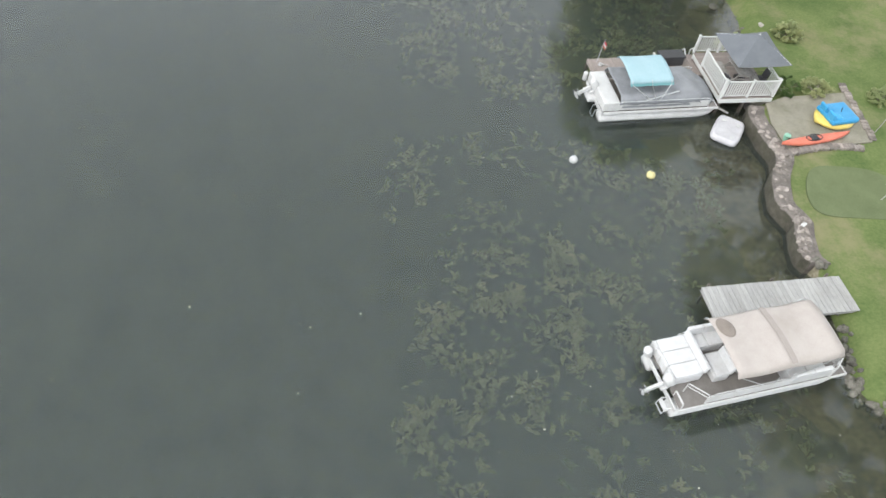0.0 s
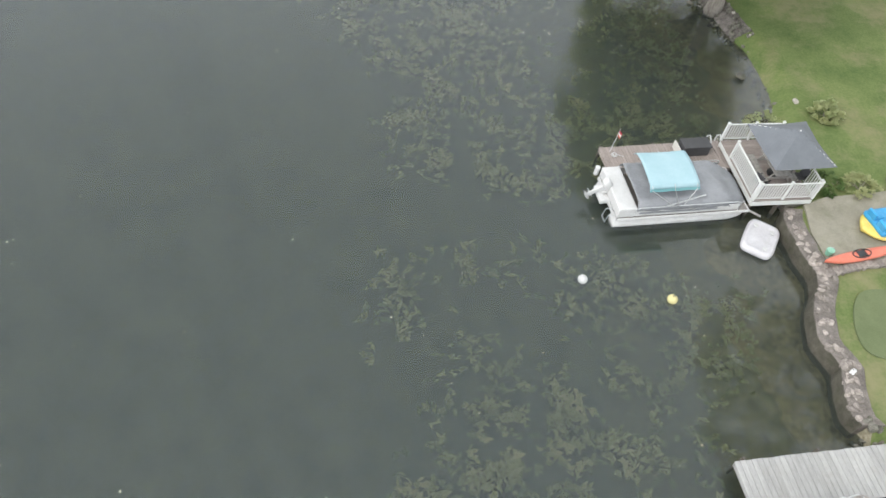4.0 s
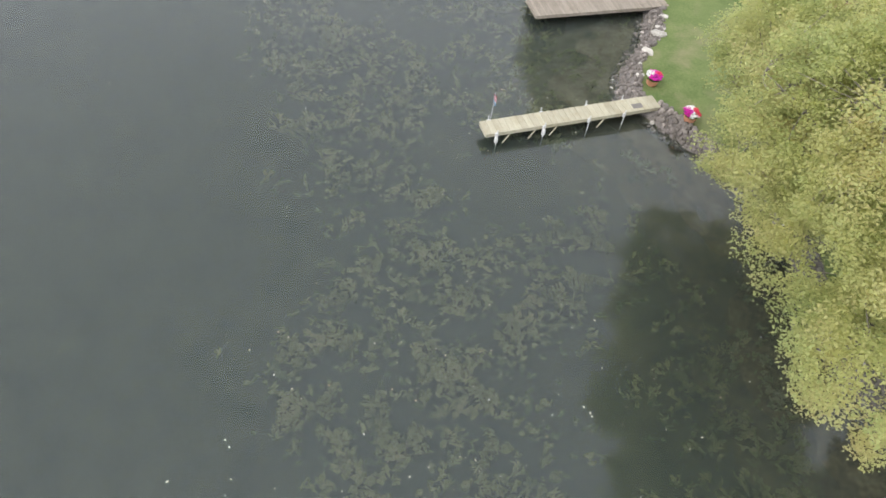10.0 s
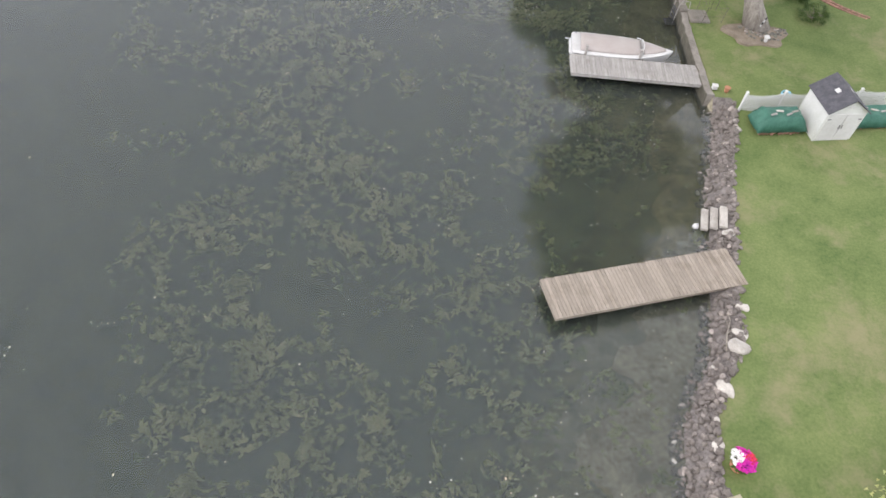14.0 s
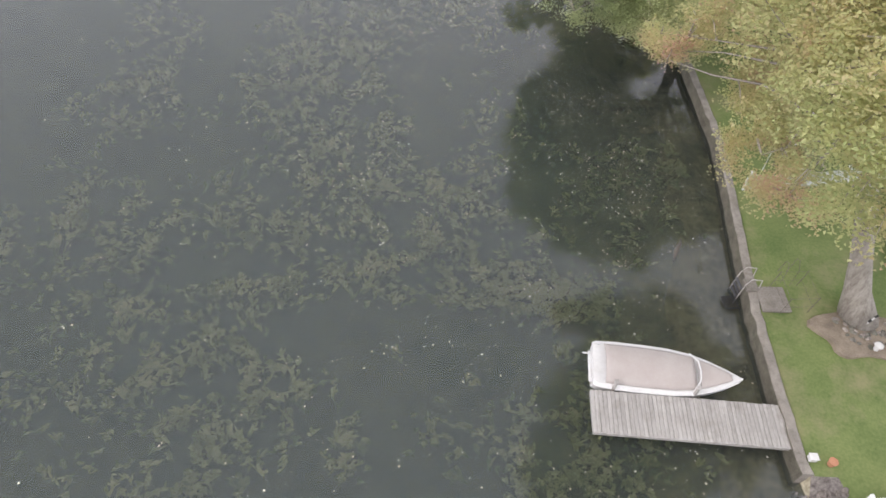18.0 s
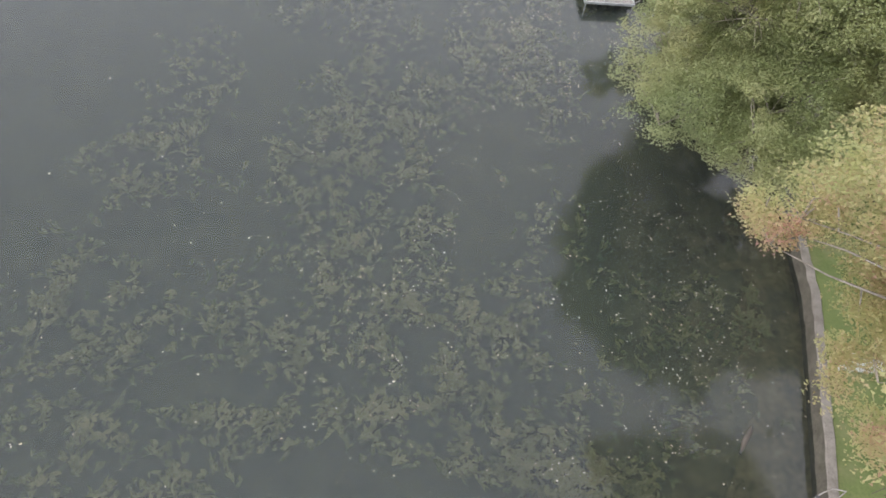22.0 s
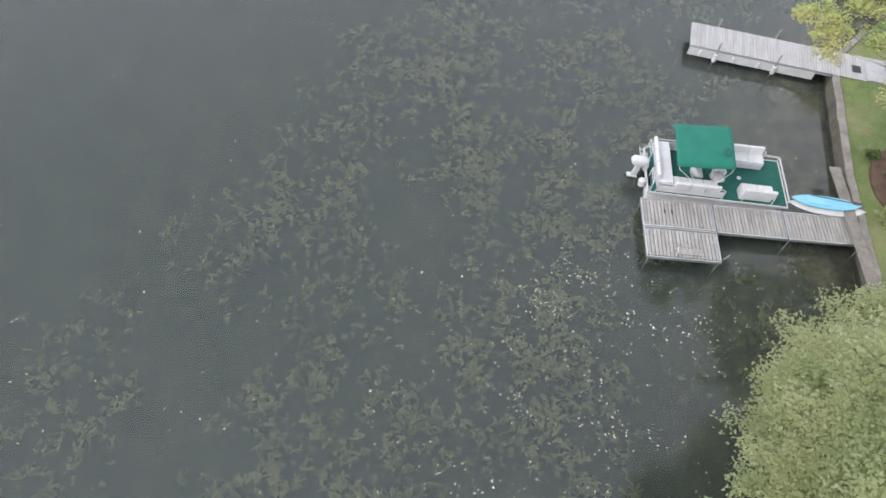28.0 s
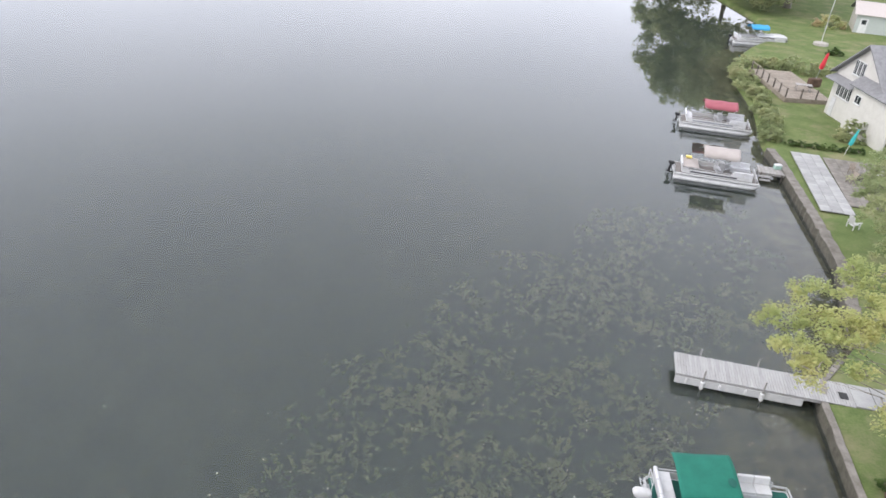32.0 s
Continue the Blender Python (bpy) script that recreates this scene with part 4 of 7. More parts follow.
bench(bt, 4.9, 0.86, 0, 1.5)
pod_chair(bt, 2.75, -0.35, 150)
pod_chair(bt, 3.6, -0.5, 200)
part("console", slab(0.55, 0.7, 0.85, at(3.6, 0.6, 1.02), 0.06, 2), WHITE, bt)
part("windscreen", slab(0.02, 0.62, 0.25, at(3.85, 0.6, 1.55, 0, 0, -25), 0.006), GLASS, bt)
canopy(bt, 1.6, 5.6, 1.2, 2.3, BEIGE_CANVAS, sag=0.10, drop=0.16, crown=0.13, y_shift=-0.08, ribs=3, label="beige canvas canopy with a creased middle")
part("damp_patch", cloth(6, 20, lambda u, v: Vector((2.02 + 0.32 * u * math.cos(6.283 * v), 0.5 + 0.40 * u * math.sin(6.283 * v), 0)) + Vector((0, 0, canopy_height(2.02 + 0.32 * u * math.cos(6.283 * v), 0.5 + 0.40 * u * math.sin(6.283 * v)))), 0.004), STAIN_CANVAS, bt, "dark round damp stain", smooth=True)
for fx, x in ((3.0, 1.7), (3.4, 3.6), (3.8, 5.5)):
    hoop(bt, fx, x, 1.16, 2.25, 1.2, y_shift=-0.04, foot_half=1.2)
outboard(bt, -0.1, -0.35, 0.78, WHITE, 0.95, 62)
part("swim_ladder", bar([(-0.12, -0.7, 0.62), (-0.32, -0.7, 0.66), (-0.42, -0.7, 0.35), (-0.42, -1.1, 0.35), (-0.32, -1.1, 0.66), (-0.12, -1.1, 0.62)], 0.02), WHITE, bt)
part("swim_step", slab(0.16, 0.45, 0.03, at(-0.3, -0.9, 0.52), 0.008), WHITE, bt)
part("fuel_can", bar([(0.02, 0.95, 0.62), (-0.02, 0.95, 0.66), (-0.12, 0.95, 0.95), (-0.14, 0.95, 1.0)], [0.12, 0.16, 0.15, 0.05], 12), GREY_PANEL, bt)

# boat with the aqua bimini under a grey cover
bt2 = thing("pontoon_boat", at(8.98, 26.3, 0, 9.6), "white pontoon boat under a slate-grey cover and aqua bimini", "pontoon boat")
pontoon_hull(bt2, 5.9, 2.5)
rail_panel(bt2, 0.7, -1.2, 5.3, -1.2, 0.62, 1.15, WHITE, ALUMINIUM)
rail_panel(bt2, 0.7, 1.2, 5.3, 1.2, 0.62, 1.15, WHITE, ALUMINIUM)
part("stripe", slab(3.4, 0.008, 0.1, at(2.6, -1.222, 0.86)), GREY_TARP, bt2)


def cover_shape(u, v):
    x, s = 0.75 + 4.95 * u, 2 * v - 1
    half = 1.26 - 0.35 * max(0, u - 0.8) / 0.2
    edge = max(0, abs(s) - 0.82) / 0.18
    z = 1.32 + 0.12 * (1 - s * s) - 0.34 * edge ** 1.3
    z -= 0.55 * max(0, (u - 0.72) / 0.28) ** 1.4
    z += 0.12 * noise.noise(Vector((x * 1.4, s * 1.8, 1))) + 0.09 * abs(noise.noise(Vector((x * 3.1 + s * 2, s * 2.0, 5))))
    return Vector((x, half * s, z))


part("cover", cloth(34, 22, cover_shape), GREY_TARP, bt2, "slate-grey crumpled mooring cover", smooth=True)
part("stern_deck", slab(0.78, 2.4, 0.5, at(0.38, 0, 0.88), 0.05, 2), WHITE, bt2)
canopy(bt2, 1.05, 3.15, 1.06, 2.12, AQUA_CANVAS, sag=0.03, drop=0.15, crown=0.14, ribs=2, label="pale aqua bimini")
part("canopy_valance", cloth(12, 3, lambda u, v: Vector((1.05 + 2.1 * u, -1.045 - 0.012 * v, 2.03 - 0.13 * v + 0.01 * math.sin(u * 19))), 0.01), TEAL_CANVAS, bt2, "teal valance")
for fx, x in ((2.3, 1.15), (2.5, 2.1), (2.7, 3.05)):
    hoop(bt2, fx, x, 1.05, 2.1, 1.15, foot_half=1.22)
part("boarding_pole", bar([(2.0, -1.2, 1.18), (3.6, -1.02, 1.5)], 0.03, 8), ALUMINIUM, bt2)
outboard(bt2, -0.12, 0.2, 0.78, WHITE, 0.95, 58)
part("motor_pod", slab(0.5, 0.9, 0.2, at(-0.15, 0.2, 0.55), 0.04, 2), GREY_PANEL, bt2)
part("swim_ladder", bar([(-0.02, -0.65, 0.62), (-0.28, -0.65, 0.62), (-0.34, -0.65, 0.2), (-0.34, -1.0, 0.2), (-0.28, -1.0, 0.62), (-0.02, -1.0, 0.62)], 0.02), ALUMINIUM, bt2)
part("fender", bar([(-0.05, 1.42, 0.95), (-0.05, 1.42, 0.9), (-0.05, 1.42, 0.5), (-0.05, 1.42, 0.44)], [0.03, 0.11, 0.11, 0.03], 10), WHITE, bt2)
part("bow_cleat", slab(0.25, 0.06, 0.05, at(5.7, -0.8, 0.66), 0.015), ALUMINIUM, bt2)

# boat with the green canopy and green carpet
bt3 = thing("pontoon_boat", at(5.72, 116.0, 0, 9.8), "white pontoon boat with dark green canopy and green carpet", "pontoon boat")
pontoon_hull(bt3, 6.0, 2.6, carpet=GREEN_CARPET)
rail_panel(bt3, 0.3, -1.25, 3.1, -1.25, 0.62, 1.18, WHITE, WHITE)
rail_panel(bt3, 0.3, 1.25, 5.2, 1.25, 0.62, 1.18, WHITE, WHITE)
rail_panel(bt3, 3.95, -1.25, 5.2, -1.25, 0.62, 1.18, None, WHITE)
rail_panel(bt3, 5.85, -1.2, 5.85, 1.2, 0.62, 0.95, None, WHITE)
rail_panel(bt3, 5.2, 1.25, 5.85, 1.2, 0.62, 0.95, None, WHITE)
rail_panel(bt3, 0.1, 0.4, 0.1, 1.15, 0.62, 1.25, None, WHITE)
rail_panel(bt3, 0.1, -1.15, 0.1, -0.4, 0.62, 1.2, None, WHITE)
bench(bt3, 0.62, 0.1, 90, 2.2)
part("sun_pad", slab(0.62, 2.3, 0.14, at(0.62, 0.05, 1.06), 0.045, 2), VINYL, bt3)
bench(bt3, 1.9, -0.93, 180, 1.9)
pod_chair(bt3, 2.0, -0.3, 90)
pod_chair(bt3, 2.85, -0.45, 20)
part("console", slab(0.5, 0.6, 0.8, at(2.4, 0.75, 1.0), 0.06, 2), WHITE, bt3)
bench(bt3, 4.35, 0.88, 0, 1.35)
bench(bt3, 4.5, -0.88, 180, 1.35)
part("table_top", bar([(4.0, 0.0, 0.64), (4.0, 0.0, 0.66), (4.0, 0.0, 0.69)], [0.09, 0.1, 0.08], 10), WHITE, bt3)
canopy(bt3, 0.68, 2.98, 1.22, 2.42, GREEN_CANVAS, sag=0.03, drop=0.06, crown=0.1, y_shift=0.0, tilt=0.18, ribs=2, label="dark green canvas canopy")
part("damp_patch", cloth(6, 10, lambda u, v: Vector((2.7 + 0.17 * u * math.cos(6.283 * v), -0.42 + 0.22 * u * math.sin(6.283 * v), 2.612)), 0.004), GREEN_CARPET, bt3, "dark worn patch")
for fx, x, hz in ((2.0, 0.8, 2.25), (2.3, 2.9, 2.42)):
    hoop(bt3, fx, x, 1.2, hz, 1.18, foot_half=1.26)
outboard(bt3, -0.1, 0.0, 0.72, WHITE, 1.1, 6)
part("fuel_can", bar([(-0.18, -0.75, 0.35), (-0.2, -0.75, 0.4), (-0.24, -0.75, 0.68), (-0.24, -0.75, 0.72)], [0.1, 0.16, 0.15, 0.05], 10), WHITE, bt3)
part("motor_guard", bar([(-0.05, 0.55, 0.6), (-0.3, 0.55, 0.85), (-0.3, 0.95, 0.85), (-0.05, 0.95, 0.6)], 0.022), WHITE, bt3)


def far_pontoon(x, y, turn, length, label, canopy_material, canopy_span, cover_material, z=2.5, motor=BLACK):
    b = thing("pontoon_boat", at(x, y, 0, turn), label, "pontoon boat", "boats moored beyond the stone wall")
    pontoon_hull(b, length, 2.5)
    rail_panel(b, 0.6, -1.2, length - 0.7, -1.2, 0.62, 1.15, WHITE, WHITE)
    rail_panel(b, 0.6, 1.2, length - 0.7, 1.2, 0.62, 1.15, WHITE, WHITE)
    rail_panel(b, length - 0.35, -1.0, length - 0.35, 1.0, 0.62, 1.1, WHITE, WHITE)
    part("stripe", slab(length * 0.55, 0.008, 0.13, at(length * 0.45, -1.222, 0.84)), cover_material, b)
    bench(b, 0.85, 0, 90, 2.0)
    bench(b, length - 1.5, 0.86, 0, 1.6)
    bench(b, length - 1.5, -0.86, 180, 1.6)
    pod_chair(b, length * 0.5, -0.3, 110)
    part("console", slab(0.5, 0.7, 0.8, at(length * 0.55, 0.6, 1.0), 0.06, 2), WHITE, b)
    canopy(b, *canopy_span, 1.15, z, canopy_material, sag=0.04, drop=0.25, crown=0.3, ribs=3)
    for fx, x2 in ((sum(canopy_span) / 2 - 0.2, canopy_span[0] + 0.1), (sum(canopy_span) / 2 + 0.2, canopy_span[1] - 0.1)):
        hoop(b, fx, x2, 1.08, z - 0.02, 1.15, foot_half=1.2)
    outboard(b, -0.1, 0, 0.72, motor, 0.8, 10)
    return b


far1 = far_pontoon(7.6, 153.6, 0, 6.9, "white pontoon boat with a cream canopy and black motor", BEIGE_CANVAS, (2.0, 4.9), CHARCOAL)
# thin strip of darker beige laid across the first boat's canopy
part("canopy_seam", cloth(2, 24, lambda u, v: Vector((3.55 + 0.22 * u, -0.08 - 1.1 + 2.2 * v, canopy_height(3.55 + 0.22 * u, -1.18 + 2.2 * v) + 0.004)), 0.004), surface("darker_canvas", (0.30, 0.265, 0.245), (0.35, 0.315, 0.295), rough=0.9, scale=2, fine=30), bt, "darker strip across the canopy")
part("stern_cover", cloth(8, 8, lambda u, v: Vector((0.5 + 1.4 * u, -1.1 + 2.2 * v, 1.2 + 0.12 * math.sin(3.14 * u) * math.sin(3.14 * v)))), BEIGE_CANVAS, far1)
part("float", slab(0.5, 0.35, 0.18, at(1.1, 0.7, 1.42), 0.05, 2), YELLOW, far1, "yellow life cushion")
far2 = far_pontoon(8.5, 167.6, 0, 7.0, "white pontoon boat with a faded maroon canopy", MAROON, (2.0, 5.2), GREY_TARP)
far3 = far_pontoon(17.6, 211.2, 12, 8.4, "white pontoon boat with a bright blue canopy and grey covers", BLUE, (2.3, 5.0), GREY_TARP)
part("cover", cloth(14, 8, lambda u, v: Vector((3.5 + 4.4 * u, -1.15 + 2.3 * v, 1.3 + 0.15 * math.sin(3.14 * v) + 0.08 * noise.noise(Vector((u * 5, v * 4, 2)))))), GREY_PANEL, far3, "pale grey cover")

# ---- covered runabout ----
ra = thing("runabout_boat", at(9.12, 79.86, 0, -4.6), "white runabout under a taupe cover, tied to a grey dock", "motor boat")
hull = bmesh.new()
HULL = [(0.0, 0.84), (0.12, 0.93), (0.8, 0.98), (1.8, 0.98), (2.8, 0.95), (3.6, 0.83), (4.3, 0.60), (4.9, 0.33), (5.3, 0.10), (5.42, 0.02)]
loft(hull, [[Vector((x * 0.93 + 0.02, -w * 0.72, -0.05)), Vector((x * 0.97, -w * 0.96, 0.3)), Vector((x, -w, 0.62 + 0.02 * x)), Vector((x, -w + 0.1 * min(1, w * 3), 0.68 + 0.02 * x)), Vector((x, w - 0.1 * min(1, w * 3), 0.68 + 0.02 * x)), Vector((x, w, 0.62 + 0.02 * x)), Vector((x * 0.97, w * 0.96, 0.3)), Vector((x * 0.93 + 0.02, w * 0.72, -0.05))] for x, w in HULL])
bmesh.ops.recalc_face_normals(hull, faces=hull.faces)
part("hull", hull, WHITE, ra, smooth=False)
for y in (-1, 1):
    part("rub_rail", bar([(x, y * (w + 0.012), 0.6 + 0.02 * x) for x, w in HULL[:-1]], 0.02, 6), GREY_PANEL, ra)


def wide(x):
    return float(np.interp(x, [h[0] for h in HULL], [h[1] for h in HULL]))


def ra_cover(x0, x1, lift):
    def shape(u, v):
        x, s = x0 + (x1 - x0) * u, 2 * v - 1
        w = max(0.03, wide(x) - 0.14)
        z = 0.70 + 0.02 * x + lift * (1 - s * s) * math.sin(math.pi * min(1, 0.25 + 0.6 * u)) + 0.01 * noise.noise(Vector((x * 3, s * 3, 1)))
        return Vector((x - 0.06 * (1 - s * s) * (1 if u > 0.9 else 0), w * s, z))
    return cloth(20, 12, shape)


part("cockpit_cover", ra_cover(0.42, 3.72, 0.34), TAUPE_COVER, ra, "taupe cockpit cover", smooth=True)
part("bow_cover", ra_cover(3.82, 5.05, 0.12), TAUPE_COVER, ra, "taupe bow cover", smooth=True)
part("windscreen_frame", bar([(3.55, -0.78, 0.82), (3.78, -0.4, 0.98), (3.82, 0, 1.0), (3.78, 0.4, 0.98), (3.55, 0.78, 0.82)], 0.03, 6), WHITE, ra)
part("stern_platform", slab(0.12, 1.3, 0.06, at(-0.05, 0, 0.36), 0.02), GREY_PANEL, ra)
part("ski_hook", slab(0.28, 0.06, 0.05, at(-0.2, 0.45, 0.5), 0.01), GREY_PANEL, ra)
part("cleat", slab(0.14, 0.04, 0.05, at(0.2, 0.75, 0.73), 0.01), ALUMINIUM, ra)

# ---- trees ----
def leaf_sheet(name, centres, radii, per, size, material, parent, seed, flat=0.55):
    """A crown of single leaves gathered in clumps, as one mesh."""
    rnd = np.random.default_rng(seed)
    c = np.repeat(np.asarray(centres), per, axis=0)
    r = np.repeat(np.asarray(radii), per)[:, None]
    n = len(c)
    way = rnd.normal(size=(n, 3))
    way /= np.linalg.norm(way, axis=1, keepdims=True)
    p = c + way * r * rnd.random((n, 1)) ** 0.5 * np.array([1, 1, flat])
    p[:, 2] -= 0.12 * (np.hypot(p[:, 0] - c[:, 0], p[:, 1] - c[:, 1]) / r[:, 0]) ** 2 * r[:, 0]
    nrm = rnd.normal(size=(n, 3)) * 0.38 + np.array([-0.15, 0, 1.2])
    nrm /= np.linalg.norm(nrm, axis=1, keepdims=True)
    ref = rnd.normal(size=(n, 3))
    a = np.cross(nrm, ref)
    a /= np.linalg.norm(a, axis=1, keepdims=True)
    b = np.cross(nrm, a)
    s = (size * rnd.uniform(0.65, 1.3, n))[:, None]
    verts = np.empty((n * 3, 3))
    verts[0::3] = p - a * s * 0.5 + b * s * 0.42
    verts[1::3] = p - a * s * 0.4 - b * s * 0.42 + nrm * s * 0.12
    verts[2::3] = p + a * s * 0.75 - nrm * s * 0.14
    me = bpy.data.meshes.new(name)
    me.vertices.add(n * 3)
    me.vertices.foreach_set("co", verts.ravel())
    me.loops.add(n * 3)
    me.loops.foreach_set("vertex_index", np.arange(n * 3))
    me.polygons.add(n)
    me.polygons.foreach_set("loop_start", np.arange(0, n * 3, 3))
    me.polygons.foreach_set("loop_total", np.full(n, 3))
    me.update(calc_edges=True)
    me.materials.append(material)
    ob = new(name, me)
    ob.parent = parent
    return ob


def tree(label, x, y, height, trunk_r, lobes, material, seed, clumps=900, per=52, leaf=0.15, lean=(0, 0), fork=0.3, clump_r=(0.3, 0.62), bark=BARK, ground=None, bare=0.0, limbs_per=3, bow=1.3):
    """A tree: tapered trunk, limbs to each lobe of its crown, twigs to the clumps, and leaves. Lobes: (dx, dy, z, rx, ry, rz) about the foot."""
    rnd = random.Random(seed)
    z0 = land(x, y) if ground is None else ground
    t = thing("tree", at(x, y, z0), label, "tree")
    tr = bmesh.new()
    top = Vector((lean[0], lean[1], height * 0.62))
    spine = []
    for i in range(9):
        k = i / 8
        wob = Vector((0.25 * noise.noise(Vector((k * 2.3, seed, 1))), 0.25 * noise.noise(Vector((k * 2.3, seed, 5))), 0)) * k * 2
        flare = 1 + 0.75 * max(0, 0.16 - k) / 0.16
        spine.append((Vector((top.x * k ** bow, top.y * k ** bow, -0.35 + (top.z + 0.35) * k)) + wob, trunk_r * (1 - 0.62 * k) * flare))
    tube(tr, [p for p, _ in spine], [r for _, r in spine], 14)
    part("trunk", tr, bark, t, smooth=True)
    centres, radii = [], []
    nodes = []
    for li, (dx, dy, cz, rx, ry, rz) in enumerate(lobes):
        mid = Vector((dx, dy, cz))
        for q in range(limbs_per):
            k = min(0.98, fork + (1 - fork) * rnd.random() ** 1.2)
            j = k * 8
            p0 = spine[int(j)][0].lerp(spine[min(8, int(j) + 1)][0], j - int(j))
            end = mid + Vector((rnd.uniform(-0.7, 0.7) * rx, rnd.uniform(-0.7, 0.7) * ry, rnd.uniform(-0.5, 0.55) * rz))
            bend = p0.lerp(end, 0.5) + Vector((rnd.uniform(-0.5, 0.5), rnd.uniform(-0.5, 0.5), rnd.uniform(0.2, 0.9)))
            r0 = trunk_r * (0.42 - 0.2 * k) * min(1, 0.25 + 0.2 * rx)
            pts = [p0, p0.lerp(bend, 0.6) + Vector((0, 0, 0.1)), bend, bend.lerp(end, 0.5) + Vector((0, 0, rnd.uniform(-0.2, 0.3))), end]
            part("limb", tube(bmesh.new(), pts, [r0, r0 * 0.75, r0 * 0.55, r0 * 0.35, r0 * 0.15], 7), bark, t, smooth=True)
            nodes += [pts[1].lerp(pts[2], 0.5), pts[2], pts[2].lerp(pts[3], 0.5), pts[3], pts[3].lerp(pts[4], 0.5), end]
    weight = [l[3] * l[4] * l[5] for l in lobes]
    weight = [w ** 0.72 for w in weight]
    for li, (dx, dy, cz, rx, ry, rz) in enumerate(lobes):
        for q in range(int(clumps * weight[li] / sum(weight))):
            way = Vector((rnd.gauss(0, 1), rnd.gauss(0, 1), rnd.gauss(0, 1))).normalized()
            if way.z < -0.25 and rnd.random() < 0.55:
                way.z = -way.z
            rad = rnd.uniform(0.35, 1.0) ** 0.42
            rad *= 1 + 0.34 * noise.noise(way * 2.2 + Vector((seed, li, 0)))
            p = Vector((dx + way.x * rx * rad, dy + way.y * ry * rad, cz + way.z * rz * rad))
            if noise.noise(p * 0.55 + Vector((seed, 0, 0))) < -0.3 + bare:
                continue
            centres.append(p)
            radii.append(rnd.uniform(*clump_r))
    tw = bmesh.new()
    arr = np.array([n[:] for n in nodes])
    for p in centres[::4]:
        j = int(np.argmin(((arr - np.array(p[:])) ** 2).sum(axis=1)))
        q = nodes[j]
        if (q - p).length < 4.5:
            mid = q.lerp(p, 0.5) + Vector((rnd.uniform(-0.2, 0.2), rnd.uniform(-0.2, 0.2), rnd.uniform(0, 0.25)))
            tube(tw, [q, mid, p], [0.035, 0.022, 0.008], 4, ends=False)
    tagged(part("twig", tw, TWIG, t), kind="stuff")
    leaf_sheet("crown", [c[:] for c in centres], radii, per, leaf, material, t, seed)
    return t


tree("tall yellow-green tree leaning from the bank over the water", 17.3, 41.6, 14, 0.34, [(-1.5, -2.0, 10.0, 4.8, 4.8, 3.8), (-2.2, 2.4, 8.6, 4.6, 4.6, 3.6), (0.6, -0.6, 11.6, 4.0, 4.2, 3.2), (-2.6, -4.4, 6.2, 3.4, 3.0, 2.2), (-2.8, 4.4, 5.2, 3.2, 2.8, 1.9), (1.2, 3.2, 11.5, 4.4, 4.4, 3.2),
     (-2.6, -0.5, 6.0, 3.4, 3.2, 2.2)], LEAF_YELLOW, 3, clumps=3000, per=135, leaf=0.086, clump_r=(0.42, 0.82), lean=(-1.2, -0.5))
tree("broad yellow-green tree on the lawn behind a stony bank", 20.2, 49.0, 13, 0.36, [(-3.6, 0.0, 8.0, 4.4, 4.2, 3.0), (1.0, -0.8, 9.8, 3.6, 4.0, 3.2), (-4.8, 2.2, 5.6, 3.2, 3.0, 1.9), (1.0, 3.0, 8.6, 4.6, 4.2, 3.2), (-1.6, -4.0, 6.4, 3.6, 3.0, 2.2)],
     LEAF_YELLOW, 14, clumps=1900, per=120, leaf=0.088, clump_r=(0.42, 0.82), lean=(-0.6, 0.3))
tree("great old maple with a thick grey trunk and turning leaves", 20.0, 82.5, 20, 0.46, [(-6.2, -1.0, 15.0, 4.6, 5.4, 3.8), (-5.2, 2.6, 12.6, 4.6, 4.4, 3.0), (0.2, 3.6, 14.6, 4.2, 4.4, 3.4), (-6.0, -5.4, 15.0, 4.0, 4.6, 3.0), (-2.6, 5.4, 12.6, 4.6, 3.8, 3.0), (-6.8, -3.8, 13.0, 3.4, 4.0, 2.4),
     (-8.4, 5.6, 7.9, 1.6, 1.2, 0.6), (-6.2, 6.0, 8.5, 2.4, 1.8, 0.9), (-4.0, 6.8, 9.0, 2.6, 2.0, 1.0), (-5.8, 2.4, 5.8, 1.5, 1.4, 0.7), (-5.2, 0.4, 6.2, 1.4, 1.4, 0.7), (-5.2, 4.6, 6.8, 1.6, 1.6, 0.8), (-4.0, 3.8, 7.0, 2.4, 2.0, 1.0)],
     LEAF_TURN, 21, clumps=3900, per=130, leaf=0.080, clump_r=(0.42, 0.82), lean=(-4.6, 2.2), fork=0.55, bare=0.0, bow=0.9)
